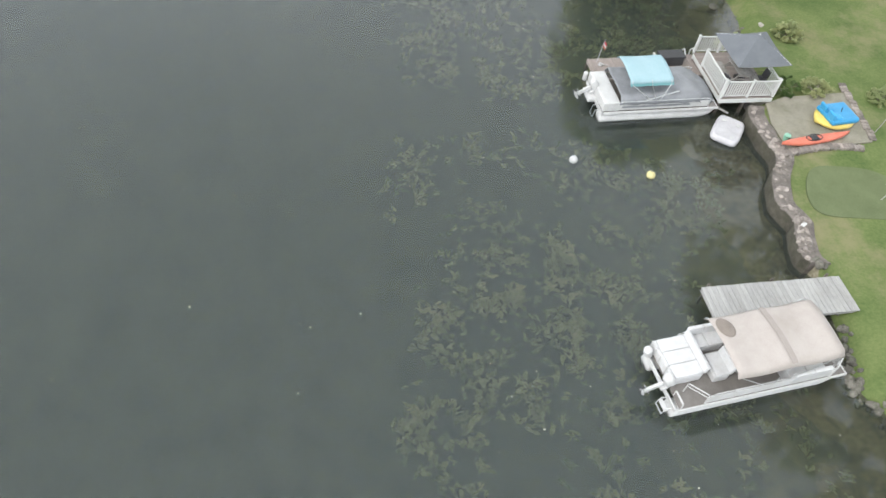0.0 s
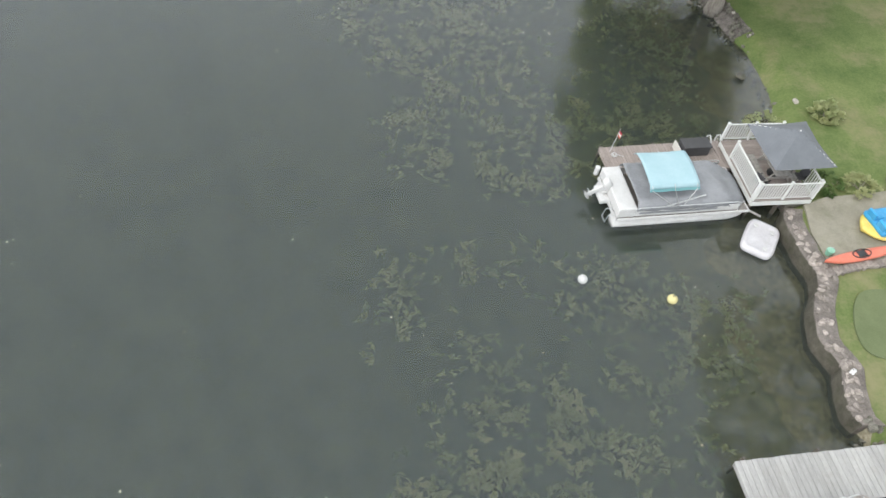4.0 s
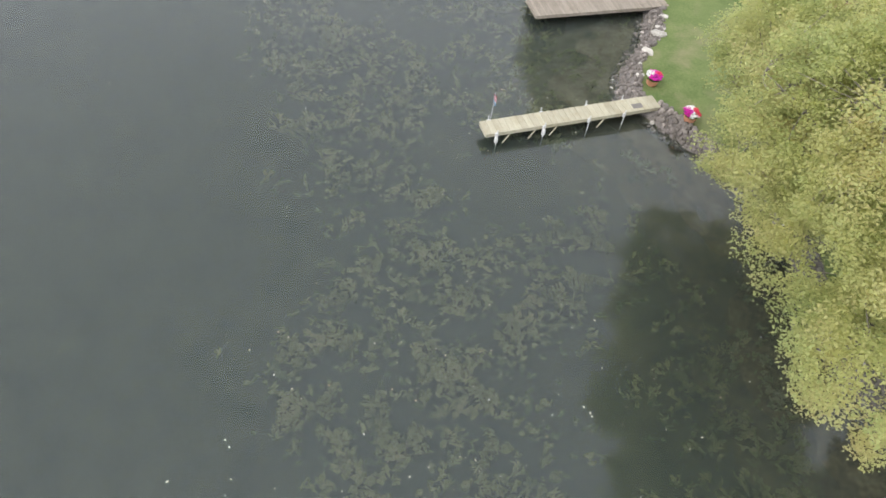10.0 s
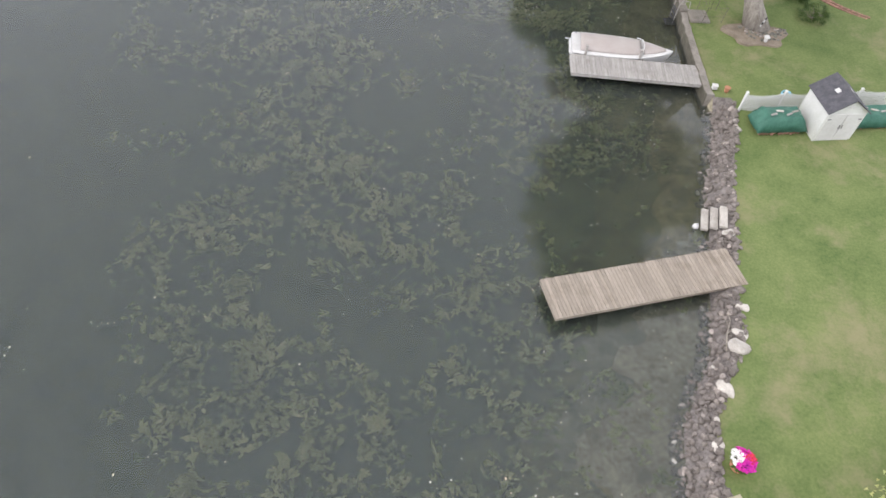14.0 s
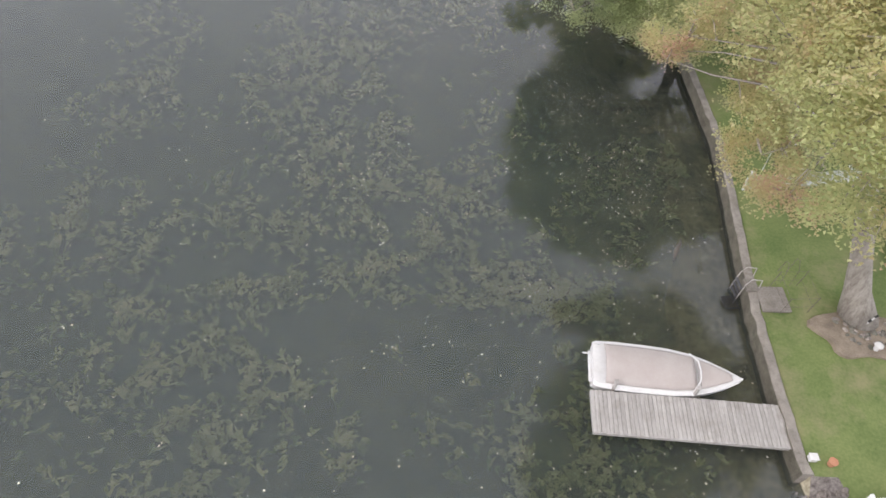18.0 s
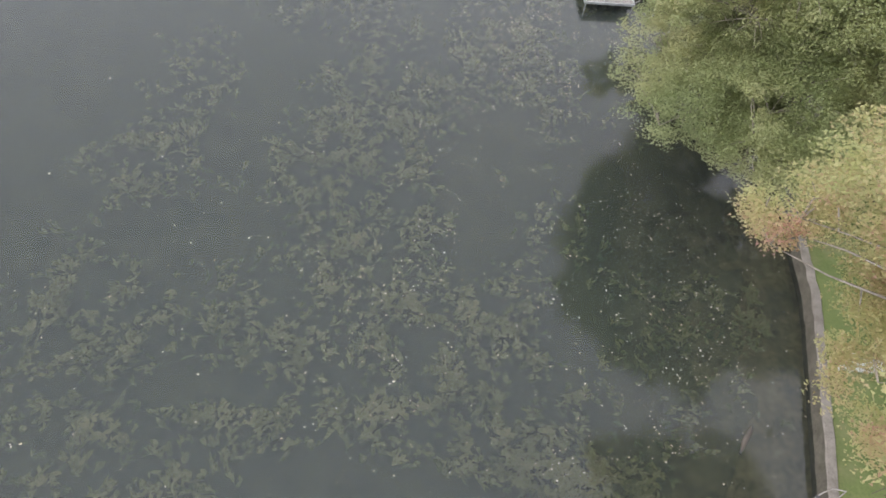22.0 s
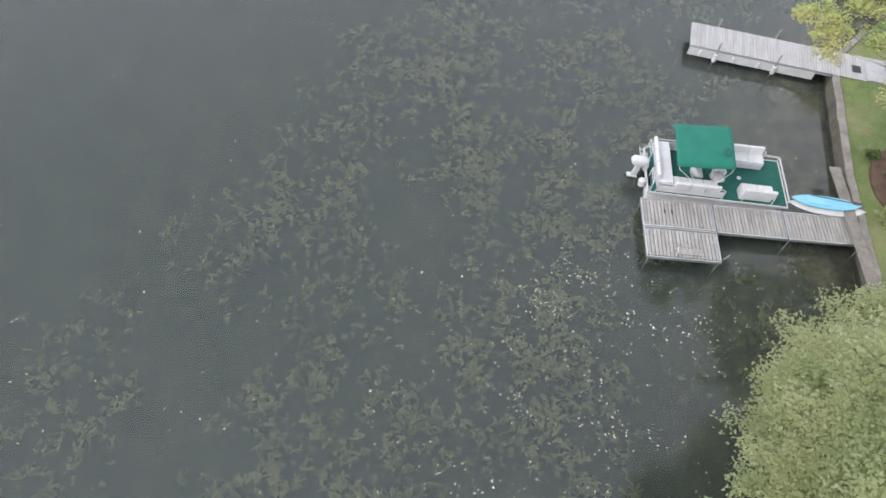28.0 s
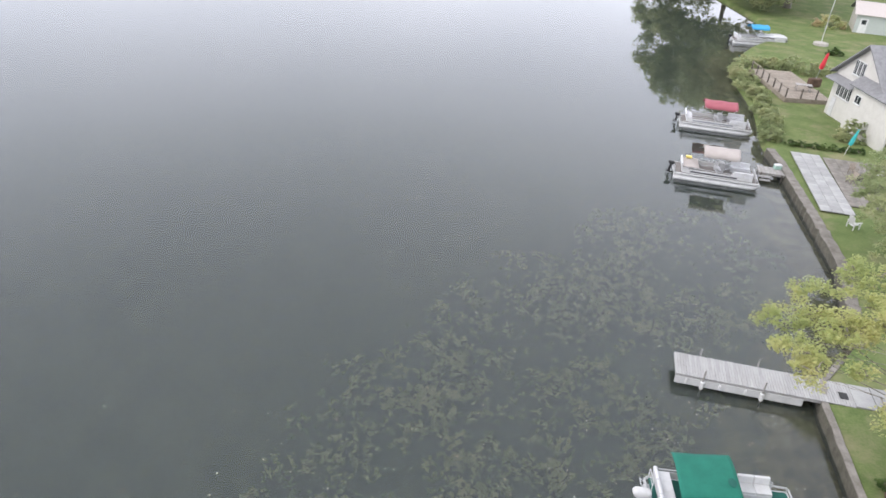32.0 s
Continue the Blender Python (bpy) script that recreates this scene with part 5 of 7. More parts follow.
tree("large green shoreline tree with dense drooping boughs", 17.2, 102.2, 15, 0.42, [(-5.6, -1.0, 5.4, 4.4, 4.8, 2.6), (-5.0, -1.5, 9.2, 4.6, 4.4, 3.4), (-3.2, -5.2, 5.6, 3.6, 3.0, 2.4), (-2.0, -3.4, 9.8, 4.8, 4.6, 3.8), (-5.0, 1.6, 5.8, 4.0, 3.0, 2.4), (-0.8, -1.0, 11.4, 5.0, 4.6, 3.4), (-3.6, 4.4, 4.8, 3.2, 2.2, 1.7), (2.2, -3.0, 8.0, 4.0, 4.0, 3.2), (1.5, 2.0, 8.4, 4.2, 3.6, 3.0), (0.5, -5.4, 5.6, 2.6, 2.0, 1.6), (-3.8, -6.6, 4.4, 2.6, 2.0, 1.3), (-6.6, -4.2, 4.6, 3.0, 3.0, 1.8)],
     LEAF_GREEN, 33, clumps=4800, per=140, leaf=0.084, clump_r=(0.42, 0.82), lean=(-0.8, 0.0))
tree("spreading yellow-green tree whose boughs hang over the docks", 19.5, 118.5, 14, 0.26, [(-10.6, 0.1, 8.1, 0.9, 0.9, 0.41), (-9.4, 1.4, 8.3, 1.15, 1.15, 0.52), (-8.8, -0.1, 8.3, 1.25, 1.25, 0.56), (-10.5, -1.9, 8.0, 0.95, 0.95, 0.43), (-10.2, -2.5, 7.800000000000001, 0.65, 0.65, 0.29), (-8.6, -1.9, 7.800000000000001, 0.55, 0.55, 0.25), (-7.7, 1.0, 8.5, 1.35, 1.35, 0.61), (-7.0, 3.4, 8.7, 1.2, 1.2, 0.54), (-6.2, -3.6, 7.3, 1.9, 1.9, 1.1), (-4.2, -6.0, 7.7, 2.3, 2.2, 1.3), (-4.5, -1.2, 8.6, 2.5, 2.4, 1.5), (-6.0, -6.2, 7.6, 1.6, 1.6, 0.9), (-1.0, -1.5, 10.0, 3.0, 3.0, 2.2), (0.5, 2.5, 9.4, 2.8, 2.8, 2.0)],
     LEAF_YELLOW, 52, clumps=1500, per=60, leaf=0.1, lean=(-1.0, 0.0), clump_r=(0.24, 0.5))
tree("leafy green lawn tree beside the stone sea wall", 21.8, 139.5, 9, 0.22, [(-0.8, 0, 5.2, 3.2, 3.8, 2.6), (-0.8, 4.0, 4.6, 2.8, 2.8, 2.0), (1.8, -2.2, 4.8, 2.8, 2.8, 2.0), (-1.6, -3.6, 4.0, 2.2, 2.2, 1.5), (-3.6, -4.6, 7.4, 1.8, 1.8, 1.3)],
     LEAF_GREEN, 58, clumps=760)
tree("tall dark green tree at the head of the bay", 30.5, 244.0, 24, 0.5, [(-5, -6, 13, 7, 7, 9), (0, 4, 15, 8, 8, 9), (-10, 4, 12, 6, 7, 9), (-6, -6, 5, 7, 6, 5)], LEAF_GREEN, 61, clumps=1500, per=30, leaf=0.6, clump_r=(1.1, 2.2))
tree("tall dark green tree behind the far lawn", 21.5, 262.0, 27, 0.5, [(-5, -4, 14, 8, 7, 10), (2, 4, 15, 8, 8, 10), (-10, 2, 12, 6, 7, 9), (-8, -4, 5, 7, 7, 5), (-13, 4, 5, 6, 7, 5)], LEAF_GREEN, 64, clumps=1500, per=30, leaf=0.6, clump_r=(1.1, 2.2))
tree("half-bare tree standing on the lawn near the cove", 24.0, 15.5, 13, 0.25, [(-1.5, 0, 9.0, 3.8, 3.8, 3.0), (0.5, 1.5, 10.0, 3.5, 3.5, 3.0)], LEAF_TURN, 71, clumps=420, bare=0.12)
tree("yellowing tree on the lawn past the stone steps", 26.0, 9.0, 13, 0.28, [(-3.0, -1.0, 9.0, 4.0, 4.2, 3.2), (0.5, 1.5, 10.0, 3.5, 3.5, 3.0)], LEAF_YELLOW, 74, clumps=560)

tree("tall thin-crowned tree on the lawn behind the cove", 25.6, 29.0, 24, 0.3, [(-1.5, -2.5, 12.5, 3.8, 4.2, 3.5), (-1.5, 1.0, 17, 3.8, 4.5, 4), (-0.5, 3.5, 18, 3.5, 3.5, 4), (-2, -3, 18, 3.5, 3.5, 4)], LEAF_TURN, 81, clumps=620, bare=0.12, per=40)
tree("dark copper-leaved tree on the lawn", 28.5, 41.4, 17, 0.26, [(-2.5, -1, 11, 3.2, 3.2, 3.4), (0, 1, 13, 3.4, 3.4, 3.4), (-1.5, 0, 15.5, 2.8, 2.8, 2.6)], LEAF_COPPER, 84, clumps=560, per=40)

# ---- the cove: deck, patio, boats on land ----
def picket(thing_ob, x0, x1, base, top, y, spacing=0.115, w=0.055, material=WHITE_PAINT):
    """Balusters along local x."""
    n = int((x1 - x0) / spacing)
    first = None
    for i in range(n + 1):
        m = at(x0 + (x1 - x0) * i / n, y, (base + top) / 2)
        if first is None:
            first = part("baluster", slab(w, 0.022, top - base, None, 0.004), material, thing_ob, at=m)
        else:
            share("baluster", first, m, thing_ob)


def railing(x0, y0, x1, y1, floor, label, group, posts=2, height=0.92):
    a = math.degrees(math.atan2(y1 - y0, x1 - x0))
    ln = math.hypot(x1 - x0, y1 - y0)
    r = thing("railing", at(x0, y0, floor, a), label, "railing", group)
    part("top_rail", slab(ln, 0.07, 0.05, at(ln / 2, 0, height), 0.01), WHITE_PAINT, r)
    part("bottom_rail", slab(ln, 0.05, 0.05, at(ln / 2, 0, 0.12), 0.01), WHITE_PAINT, r)
    picket(r, 0.1, ln - 0.1, 0.14, height - 0.02, 0)
    for i in range(posts):
        px = ln * i / (posts - 1)
        part("post", slab(0.1, 0.1, height + 0.08, at(px, 0, (height + 0.08) / 2), 0.012), WHITE_PAINT, r)
        part("post_cap", slab(0.125, 0.125, 0.03, at(px, 0, height + 0.095), 0.01), WHITE_PAINT, r)
    return r


DECK_TURN = 7.5
deck = thing("deck", at(14.92, 26.2, 0, DECK_TURN), "raised grey-brown plank deck with stone footing at the water", "deck")
first = None
for i in range(25):
    m = at(1.36, 0.07 + 0.145 * i, 0.985)
    if i == 0:
        first = part("plank", slab(2.7, 0.136, 0.035, None, 0.005), BROWN_DECK, deck, at=m)
    else:
        share("plank", first, m, deck)
part("fascia", slab(2.7, 0.04, 0.22, at(1.36, -0.03, 0.86), 0.006), WHITE_PAINT, deck, "white fascia board")
part("fascia", slab(0.04, 3.6, 0.22, at(0.02, 1.8, 0.86), 0.006), WHITE_PAINT, deck, "white fascia board")
part("footing", slab(0.9, 0.5, 0.9, at(2.3, 0.35, 0.42), 0.04), CONCRETE, deck, "pale block footing")
for px, py in ((0.15, 0.15), (1.4, 0.15), (0.15, 1.8), (0.15, 3.3), (2.2, 0.25)):
    part("pier", slab(0.14, 0.14, 1.9, at(px, py, 0.0), 0.01), DARK_WOOD, deck)
part("stringer", bar([(-0.15, 0.02, 0.55), (0.6, -0.25, 0.3)], 0.05, 6), GREY_WOOD, deck)


def on_deck(x, y):
    p = at(14.92, 26.2, 0, DECK_TURN) @ Vector((x, y, 0))
    return p.x, p.y


G = "white railings round the deck"
railing(*on_deck(0.02, 0.03), *on_deck(2.7, 0.03), 1.0, "white vinyl railing along the water side of a deck", G, 3)
railing(*on_deck(0.02, 2.5), *on_deck(0.02, 0.1), 1.0, "white vinyl railing beside a moored boat", G, 2)
railing(*on_deck(0.02, 3.62), *on_deck(2.6, 3.62), 1.0, "white vinyl railing along the back of a deck", G, 3)
railing(*on_deck(2.7, 0.1), *on_deck(2.7, 1.2), 1.0, "short white vinyl railing beside the lawn", G, 2)
um = thing("umbrella", at(16.3, 27.9, 1.0, 9), "open square slate-grey patio umbrella over a deck table", "umbrella")
part("pole", bar([(0, 0, 0), (0, 0, 2.4)], 0.025, 10), GREY_PANEL, um)
part("base", bar([(0, 0, 0), (0, 0, 0.06), (0, 0, 0.1)], [0.28, 0.28, 0.06], 14), BLACK, um)


def umb_shape(u, v):
    x, y = 2 * u - 1, 2 * v - 1
    r = max(abs(x), abs(y))
    dia = abs(abs(x) - abs(y))
    z = 2.48 - 0.80 * r - 0.10 * r * min(1, dia * 1.2) * (1 - 0.4 * dia) - 0.02 * (1 - dia) * 0
    return Vector((1.36 * x * (1 - 0.03 * dia * r), 1.36 * y * (1 - 0.03 * dia * r), z))


part("canopy", cloth(20, 20, umb_shape), UMBRELLA, um)
for sx in (-1, 1):
    for sy in (-1, 1):
        rib = part("rib", bar([(0, 0, 2.36), (0.68 * sx, 0.68 * sy, 2.04), (1.3 * sx, 1.3 * sy, 1.70)], 0.012, 6), GREY_PANEL, um)
        part("strut", bar([(0, 0, 1.75), (0.68 * sx, 0.68 * sy, 2.06)], 0.01, 6), GREY_PANEL, rib)
part("finial", bar([(0, 0, 2.4), (0, 0, 2.46), (0, 0, 2.5)], [0.03, 0.04, 0.01], 8), GREY_PANEL, um)
tb = thing("picnic_table", at(*on_deck(1.35, 1.45), 1.0, 97), "grey-brown wooden picnic table with two benches", "table")
for i in range(5):
    part("top_board", slab(1.6, 0.135, 0.035, at(0, -0.29 + 0.145 * i, 0.74), 0.006), GREY_WOOD, tb)
for yy in (-0.68, 0.68):
    for i in range(2):
        part("bench_board", slab(1.6, 0.135, 0.035, at(0, yy - 0.07 + 0.145 * i, 0.44), 0.006), GREY_WOOD, tb)
for xx in (-0.55, 0.55):
    part("leg", bar([(xx, -0.7, 0.0), (xx, -0.2, 0.72)], 0.04, 6), GREY_WOOD, tb)
    part("leg", bar([(xx, 0.7, 0.0), (xx, 0.2, 0.72)], 0.04, 6), GREY_WOOD, tb)
    part("crossbar", slab(0.04, 1.5, 0.09, at(xx, 0, 0.39), 0.006), GREY_WOOD, tb)
for cx, cy, turn in ((0.5, 0.7, 120), (2.25, 0.9, -80)):
    ch = thing("patio_chair", at(*on_deck(cx, cy), 1.0, turn), "dark metal patio chair on the deck", "chair", "patio chairs")
    part("seat", slab(0.45, 0.45, 0.03, at(0, 0, 0.43), 0.01), CHARCOAL, ch)
    part("backrest", slab(0.45, 0.025, 0.45, at(0, 0.23, 0.68, 0, -8), 0.01), CHARCOAL, ch)
    for sx in (-0.2, 0.2):
        for sy in (-0.2, 0.2):
            part("leg", bar([(sx, sy, 0.42), (sx * 1.15, sy * 1.15, 0.0)], 0.013, 6), BLACK, ch)
        part("armrest", bar([(sx * 1.15, -0.2, 0.43), (sx * 1.15, -0.2, 0.62), (sx * 1.15, 0.22, 0.64)], 0.014, 6), BLACK, ch)

sb = thing("storage_box", at(13.2, 29.35, 0.62, 10.3), "low charcoal plastic storage box on a dock", "deck box")
part("body", slab(1.25, 0.6, 0.46, at(0, 0, 0.23), 0.03, 2), CHARCOAL, sb)
part("lid", slab(1.32, 0.66, 0.09, at(0, 0, 0.5), 0.03, 2), CHARCOAL, sb)
part("end_board", slab(0.05, 0.72, 0.42, at(-0.78, 0.02, 0.2), 0.008), SIDING, sb, "pale upright board")
ld = thing("dock_ladder", at(14.25, 29.95, 0.62, 10), "white curved-handle swim ladder at the dock", "ladder")
for yy in (-0.24, 0.24):
    part("handrail", bar([(yy, 0.25, -1.0), (yy, 0.22, 0.3), (yy, 0.05, 0.48), (yy, -0.18, 0.3), (yy, -0.2, 0.0)], 0.035, 8), WHITE, ld)
for i in range(3):
    part("rung", slab(0.46, 0.1, 0.035, at(0, 0.25, -0.2 - 0.28 * i), 0.008), WHITE, ld)


def small_flag(x, y, z, height, lean, label, colours, turn=0.0, size=(0.5, 0.32), droop=0.5, pole=WHITE):
    f = thing("flag", at(x, y, z, turn, 0, lean), label, "flag")
    part("pole", bar([(0, 0, 0), (0, 0, height)], [0.014, 0.01], 8), pole, f)
    part("finial", bar([(0, 0, height), (0, 0, height + 0.03), (0, 0, height + 0.05)], [0.012, 0.02, 0.006], 8), pole, f)
    w, h = size
    n = len(colours)
    for i, c in enumerate(colours):
        part("stripe", cloth(8, 3, lambda u, v: Vector((w * u * (1 - droop * 0.55), 0.05 * math.sin(u * 7 + v), height - 0.03 - h * (i + v) / n - droop * w * u)), 0.006), c, f)
    return f


small_flag(9.45, 29.0, 0.62, 1.25, 6, "small faded red and white flag on a short pole", [RED, WHITE_PETAL, ORANGE], 20, (0.42, 0.3), 0.75)
coil = thing("rope_coil", at(9.6, 28.75, 0.64), "loose white rope coil lying on the dock", "rope")
part("rope", bar([(0.16 * (1 - 0.03 * i) * math.cos(i * 0.7), 0.13 * math.sin(i * 0.7), 0.012 + 0.002 * i) for i in range(28)] + [(0.4, -0.05, 0.015)], 0.012, 5), VINYL, coil)

rf = thing("inflatable_raft", at(15.27, 24.88, 0, 60.5), "square grey-white inflatable raft afloat beside a stone wall", "raft")


def raft_outline(scale, z, k=44):
    pts = []
    for i in range(k):
        a = 2 * math.pi * i / k
        c, s = math.cos(a), math.sin(a)
        e = 0.42
        pts.append(Vector((math.copysign(abs(c) ** e, c) * 0.92 * scale, math.copysign(abs(s) ** e, s) * 0.66 * scale, z)))
    return pts


bm = bmesh.new()
loft(bm, [raft_outline(0.86, -0.03), raft_outline(1.0, 0.06), raft_outline(1.03, 0.16), raft_outline(0.99, 0.27), raft_outline(0.88, 0.33), raft_outline(0.78, 0.30), raft_outline(0.66, 0.25), raft_outline(0.3, 0.27), raft_outline(0.06, 0.26)])
bmesh.ops.recalc_face_normals(bm, faces=bm.faces)
for v in bm.verts:
    v.co.z += 0.03 * noise.noise(v.co * 2.5)
part("tube", bm, RAFT, rf, smooth=True)
for px, py in ((0.55, 0.35), (-0.55, -0.3), (0.5, -0.35)):
    part("cup_well", bar([(px, py, 0.27), (px, py, 0.3)], [0.11, 0.1], 12), GREY_PANEL, rf)


def buoy(x, y, r, material, label):
    b = thing("mooring_buoy", at(x, y, 0.06), label, "buoy", "buoys")
    bm = bmesh.new()
    bmesh.ops.create_uvsphere(bm, u_segments=18, v_segments=10, radius=r)
    for v in bm.verts:
        v.co.z *= 0.92
    part("float", bm, material, b, smooth=True)
    part("ring", bar([(0.05 * math.cos(a), 0, r * 0.9 + 0.04 + 0.05 * math.sin(a)) for a in (i * 0.785 for i in range(9))], 0.012, 6), BLACK if material is not WHITE else material, b)


buoy(7.62, 22.4, 0.19, WHITE, "round white mooring buoy floating on the lake")
buoy(11.0, 21.7, 0.2, PALE_YELLOW, "round faded-yellow mooring buoy floating on the lake")
buoy(13.62, 67.6, 0.14, WHITE, "small white ball buoy beside stone steps")


def blade(name, parent, length, width, height, material, z=0.0, m=None, rocker=0.12):
    """A kayak or board: a lofted shell, its length on x."""
    bm = bmesh.new()
    rings = []
    for i in range(15):
        k = 2 * i / 14 - 1
        w = width / 2 * max(0.04, (1 - abs(k) ** 2.6)) ** 0.75
        zz = z + rocker * abs(k) ** 3
        rings.append([(m or Matrix()) @ Vector((k * length / 2, w * math.cos(a), zz + height / 2 + height / 2 * math.sin(a) * (0.75 + 0.25 * (1 - k * k)))) for a in (2 * math.pi * j / 12 for j in range(12))])
    loft(bm, rings)
    bmesh.ops.recalc_face_normals(bm, faces=bm.faces)
    return part(name, bm, material, parent, smooth=True)


def kayak(x, y, z, turn, material, label, length=3.3):
    k = thing("kayak", at(x, y, z, turn), label, "kayak", "kayaks")
    blade("hull", k, length, 0.5, 0.3, material)
    bm = bmesh.new()
    tube(bm, [(-0.1 + 0.42 * math.cos(a), 0.2 * math.sin(a), 0.3) for a in (i * 0.5236 for i in range(13))], 0.022, 6, ends=False)
    part("cockpit_rim", bm, BLACK, k)
    part("cockpit_seat", slab(0.4, 0.3, 0.03, at(-0.1, 0, 0.295), 0.01), BLACK, k)
    return k


kayak(18.75, 23.72, 0.78, 16, ORANGE, "orange-red plastic kayak lying on a sandy patio", 3.6)
pb = thing("pedal_boat", at(20.25, 25.35, 0.76, 15), "blue and yellow plastic pedal boat stored on sand", "pedal boat")
blade("hull", pb, 2.1, 1.6, 0.34, YELLOW, 0.0, None, 0.05)
part("deck_moulding", slab(1.5, 1.35, 0.28, at(0.1, 0.02, 0.4), 0.12, 3), BLUE, pb)
for yy in (-0.32, 0.32):
    part("seat", slab(0.5, 0.46, 0.16, at(-0.35, yy, 0.55), 0.06, 2), BLUE, pb)
    part("seat_back", slab(0.12, 0.46, 0.34, at(-0.6, yy, 0.66, 0, 0, -12), 0.04, 2), BLUE, pb)
part("steering_lever", bar([(0.2, 0, 0.5), (0.12, 0, 0.78)], 0.018), BLACK, pb)

# sandy patio with its brick edge
pt = bmesh.new()
loft(pt, [[Vector((17.45, 23.2, z - 0.1)), Vector((18.6, 23.2, z)), Vector((21.7, 24.0, z)), Vector((21.75, 27.6, z)), Vector((18.4, 26.9, z)), Vector((17.4, 26.5, z - 0.1)), Vector((17.2, 25.0, z - 0.1))] for z in (0.4, 0.79)])
tagged(part("patio_sand", pt, SAND), "packed grey sand patio edged with brick by the cove", "patio", kind="structure")
edge = thing("patio_edging", at(21.75, 24.2, 0.74), "weathered grey stone edging along a sandy patio", "edging")
first = None
for i in range(18):
    m = at(0.03 * (i % 3), 0.235 * i, 0.05 + 0.006 * (i % 4))
    if i == 0:
        first = part("stone", slab(0.36, 0.22, 0.1, None, 0.02), STONE, edge, at=m)
    else:
        share("stone", first, m, edge)
border = thing("stone_border", at(16.95, 22.75, 0.66, 0), "curving low fieldstone border between sand and lawn", "stone border")
first = None
for i in range(17):
    k = i / 16
    m = at(0.1 + 3.9 * k, 0.05 + 0.75 * math.sin(1.9 * k), 0.06 + 0.02 * (i % 3), 25 - 40 * k + 9 * (i % 4))
    if first is None:
        first = part("stone", slab(0.3, 0.36, 0.2, None, 0.05, 2), STONE, border, at=m)
    else:
        share("stone", first, m, border)
turf = bmesh.new()
loft(turf, [[Vector((19.6 + 2.35 * math.cos(a) + 0.35 * math.cos(2 * a + 1), 20.7 + 1.75 * math.sin(a) + 0.2 * math.sin(3 * a), z)) for a in (2 * math.pi * i / 36 for i in range(36))] for z in (0.4, 0.715)])
tagged(part("putting_green", turf, TURF), "close-cut dull green putting turf on the lawn", "lawn", kind="structure")
for px, py in ((21.2, 21.2), (20.6, 20.3)):
    pin = thing("golf_pin", at(px, py, 0.71, 0, 0, 18), "thin white marker pin leaning in the turf", "pin", "turf pins")
    part("shaft", bar([(0, 0, 0), (0, 0, 0.6)], 0.012, 6), WHITE, pin)
hoop_ob = thing("garden_stake", at(22.1, 24.7, 0.66, 0, 0, 6), "small wooden bird house on a leaning garden stake", "bird house")
part("stake", bar([(0, 0, 0), (0, 0, 1.1)], 0.02, 6), GREY_WOOD, hoop_ob)
part("box", slab(0.2, 0.2, 0.24, at(0, 0, 1.2), 0.01), SIDING, hoop_ob)
part("roof", slab(0.27, 0.27, 0.03, at(0, 0, 1.34, 0, 12), 0.006), SHINGLE, hoop_ob)
pail = thing("bucket", at(17.5, 23.85, 0.70), "pale green plastic bucket on the patio", "bucket")
part("body", bar([(0, 0, 0), (0, 0, 0.02), (0, 0, 0.28)], [0.11, 0.12, 0.16], 14), surface("pale_green_plastic", (0.18, 0.38, 0.28), (0.25, 0.46, 0.35), rough=0.5), pail)
part("handle", bar([(0.16 * math.cos(a), 0.02, 0.27 + 0.14 * math.sin(a)) for a in (i * 0.393 for i in range(9))], 0.008, 5), ALUMINIUM, pail)
tr_wall = thing("chair_floor_cushion", at(16.55, 18.55, 0.74, 40), "small white plastic tray on the stone wall", "tray")
part("tray", slab(0.3, 0.16, 0.05, at(0, 0, 0.05), 0.015), WHITE, tr_wall)


# ---- shrubs ----
def shrub(x, y, r, h, label, material=LEAF_SHRUB, seed=1, z=None, leaf=0.09, per=26, clumps=None):
    rnd = random.Random(seed * 31 + int(x * 10))
    s = thing("shrub", at(x, y, land(x, y) if z is None else z), label, "shrub", "")
    stems = bmesh.new()
    centres, radii = [], []
    for i in range(clumps or int(60 * r)):
        way = Vector((rnd.gauss(0, 1), rnd.gauss(0, 1), abs(rnd.gauss(0, 0.8)))).normalized()
        k = rnd.uniform(0.5, 1.0) ** 0.5 * (1 + 0.25 * noise.noise(way * 2 + Vector((seed, 0, 0))))
        p = Vector((way.x * r * k, way.y * r * k, 0.08 + way.z * h * k))
        centres.append(p[:])
        radii.append(rnd.uniform(0.12, 0.24) * max(0.6, r))
        if i % 5 == 0:
            tube(stems, [(0, 0, 0), (p.x * 0.4, p.y * 0.4, p.z * 0.6), p], [0.015, 0.01, 0.004], 4, ends=False)
    tagged(part("stem", stems, TWIG, s), kind="stuff")
    leaf_sheet("foliage", centres, radii, per, leaf, material, s, seed)
    return s


shrub(20.25, 32.4, 0.75, 0.7, "low light-green hosta clump on the lawn", LEAF_GREEN, 1, leaf=0.16)
shrub(17.5, 31.9, 1.05, 0.9, "grey-green bush at the waterline beside a deck", LEAF_GREEN, 3)
shrub(18.6, 27.6, 0.75, 0.6, "leafy green plant against the deck footing", LEAF_SHRUB, 4)
shrub(20.2, 27.6, 0.8, 0.6, "flowering green plant at the edge of the sand", LEAF_GREEN, 5)
shrub(23.3, 27.2, 0.7, 0.6, "pale green garden shrub in the lawn", LEAF_GREEN, 6)

# ---- rock banks ----
ROCKS = [(part("stone_form", bm, STONE), None)[0] for bm in rock_meshes(7, 11)]
DARK = [(part("stone_form", bm, DARK_STONE), None)[0] for bm in rock_meshes(6, 13)]
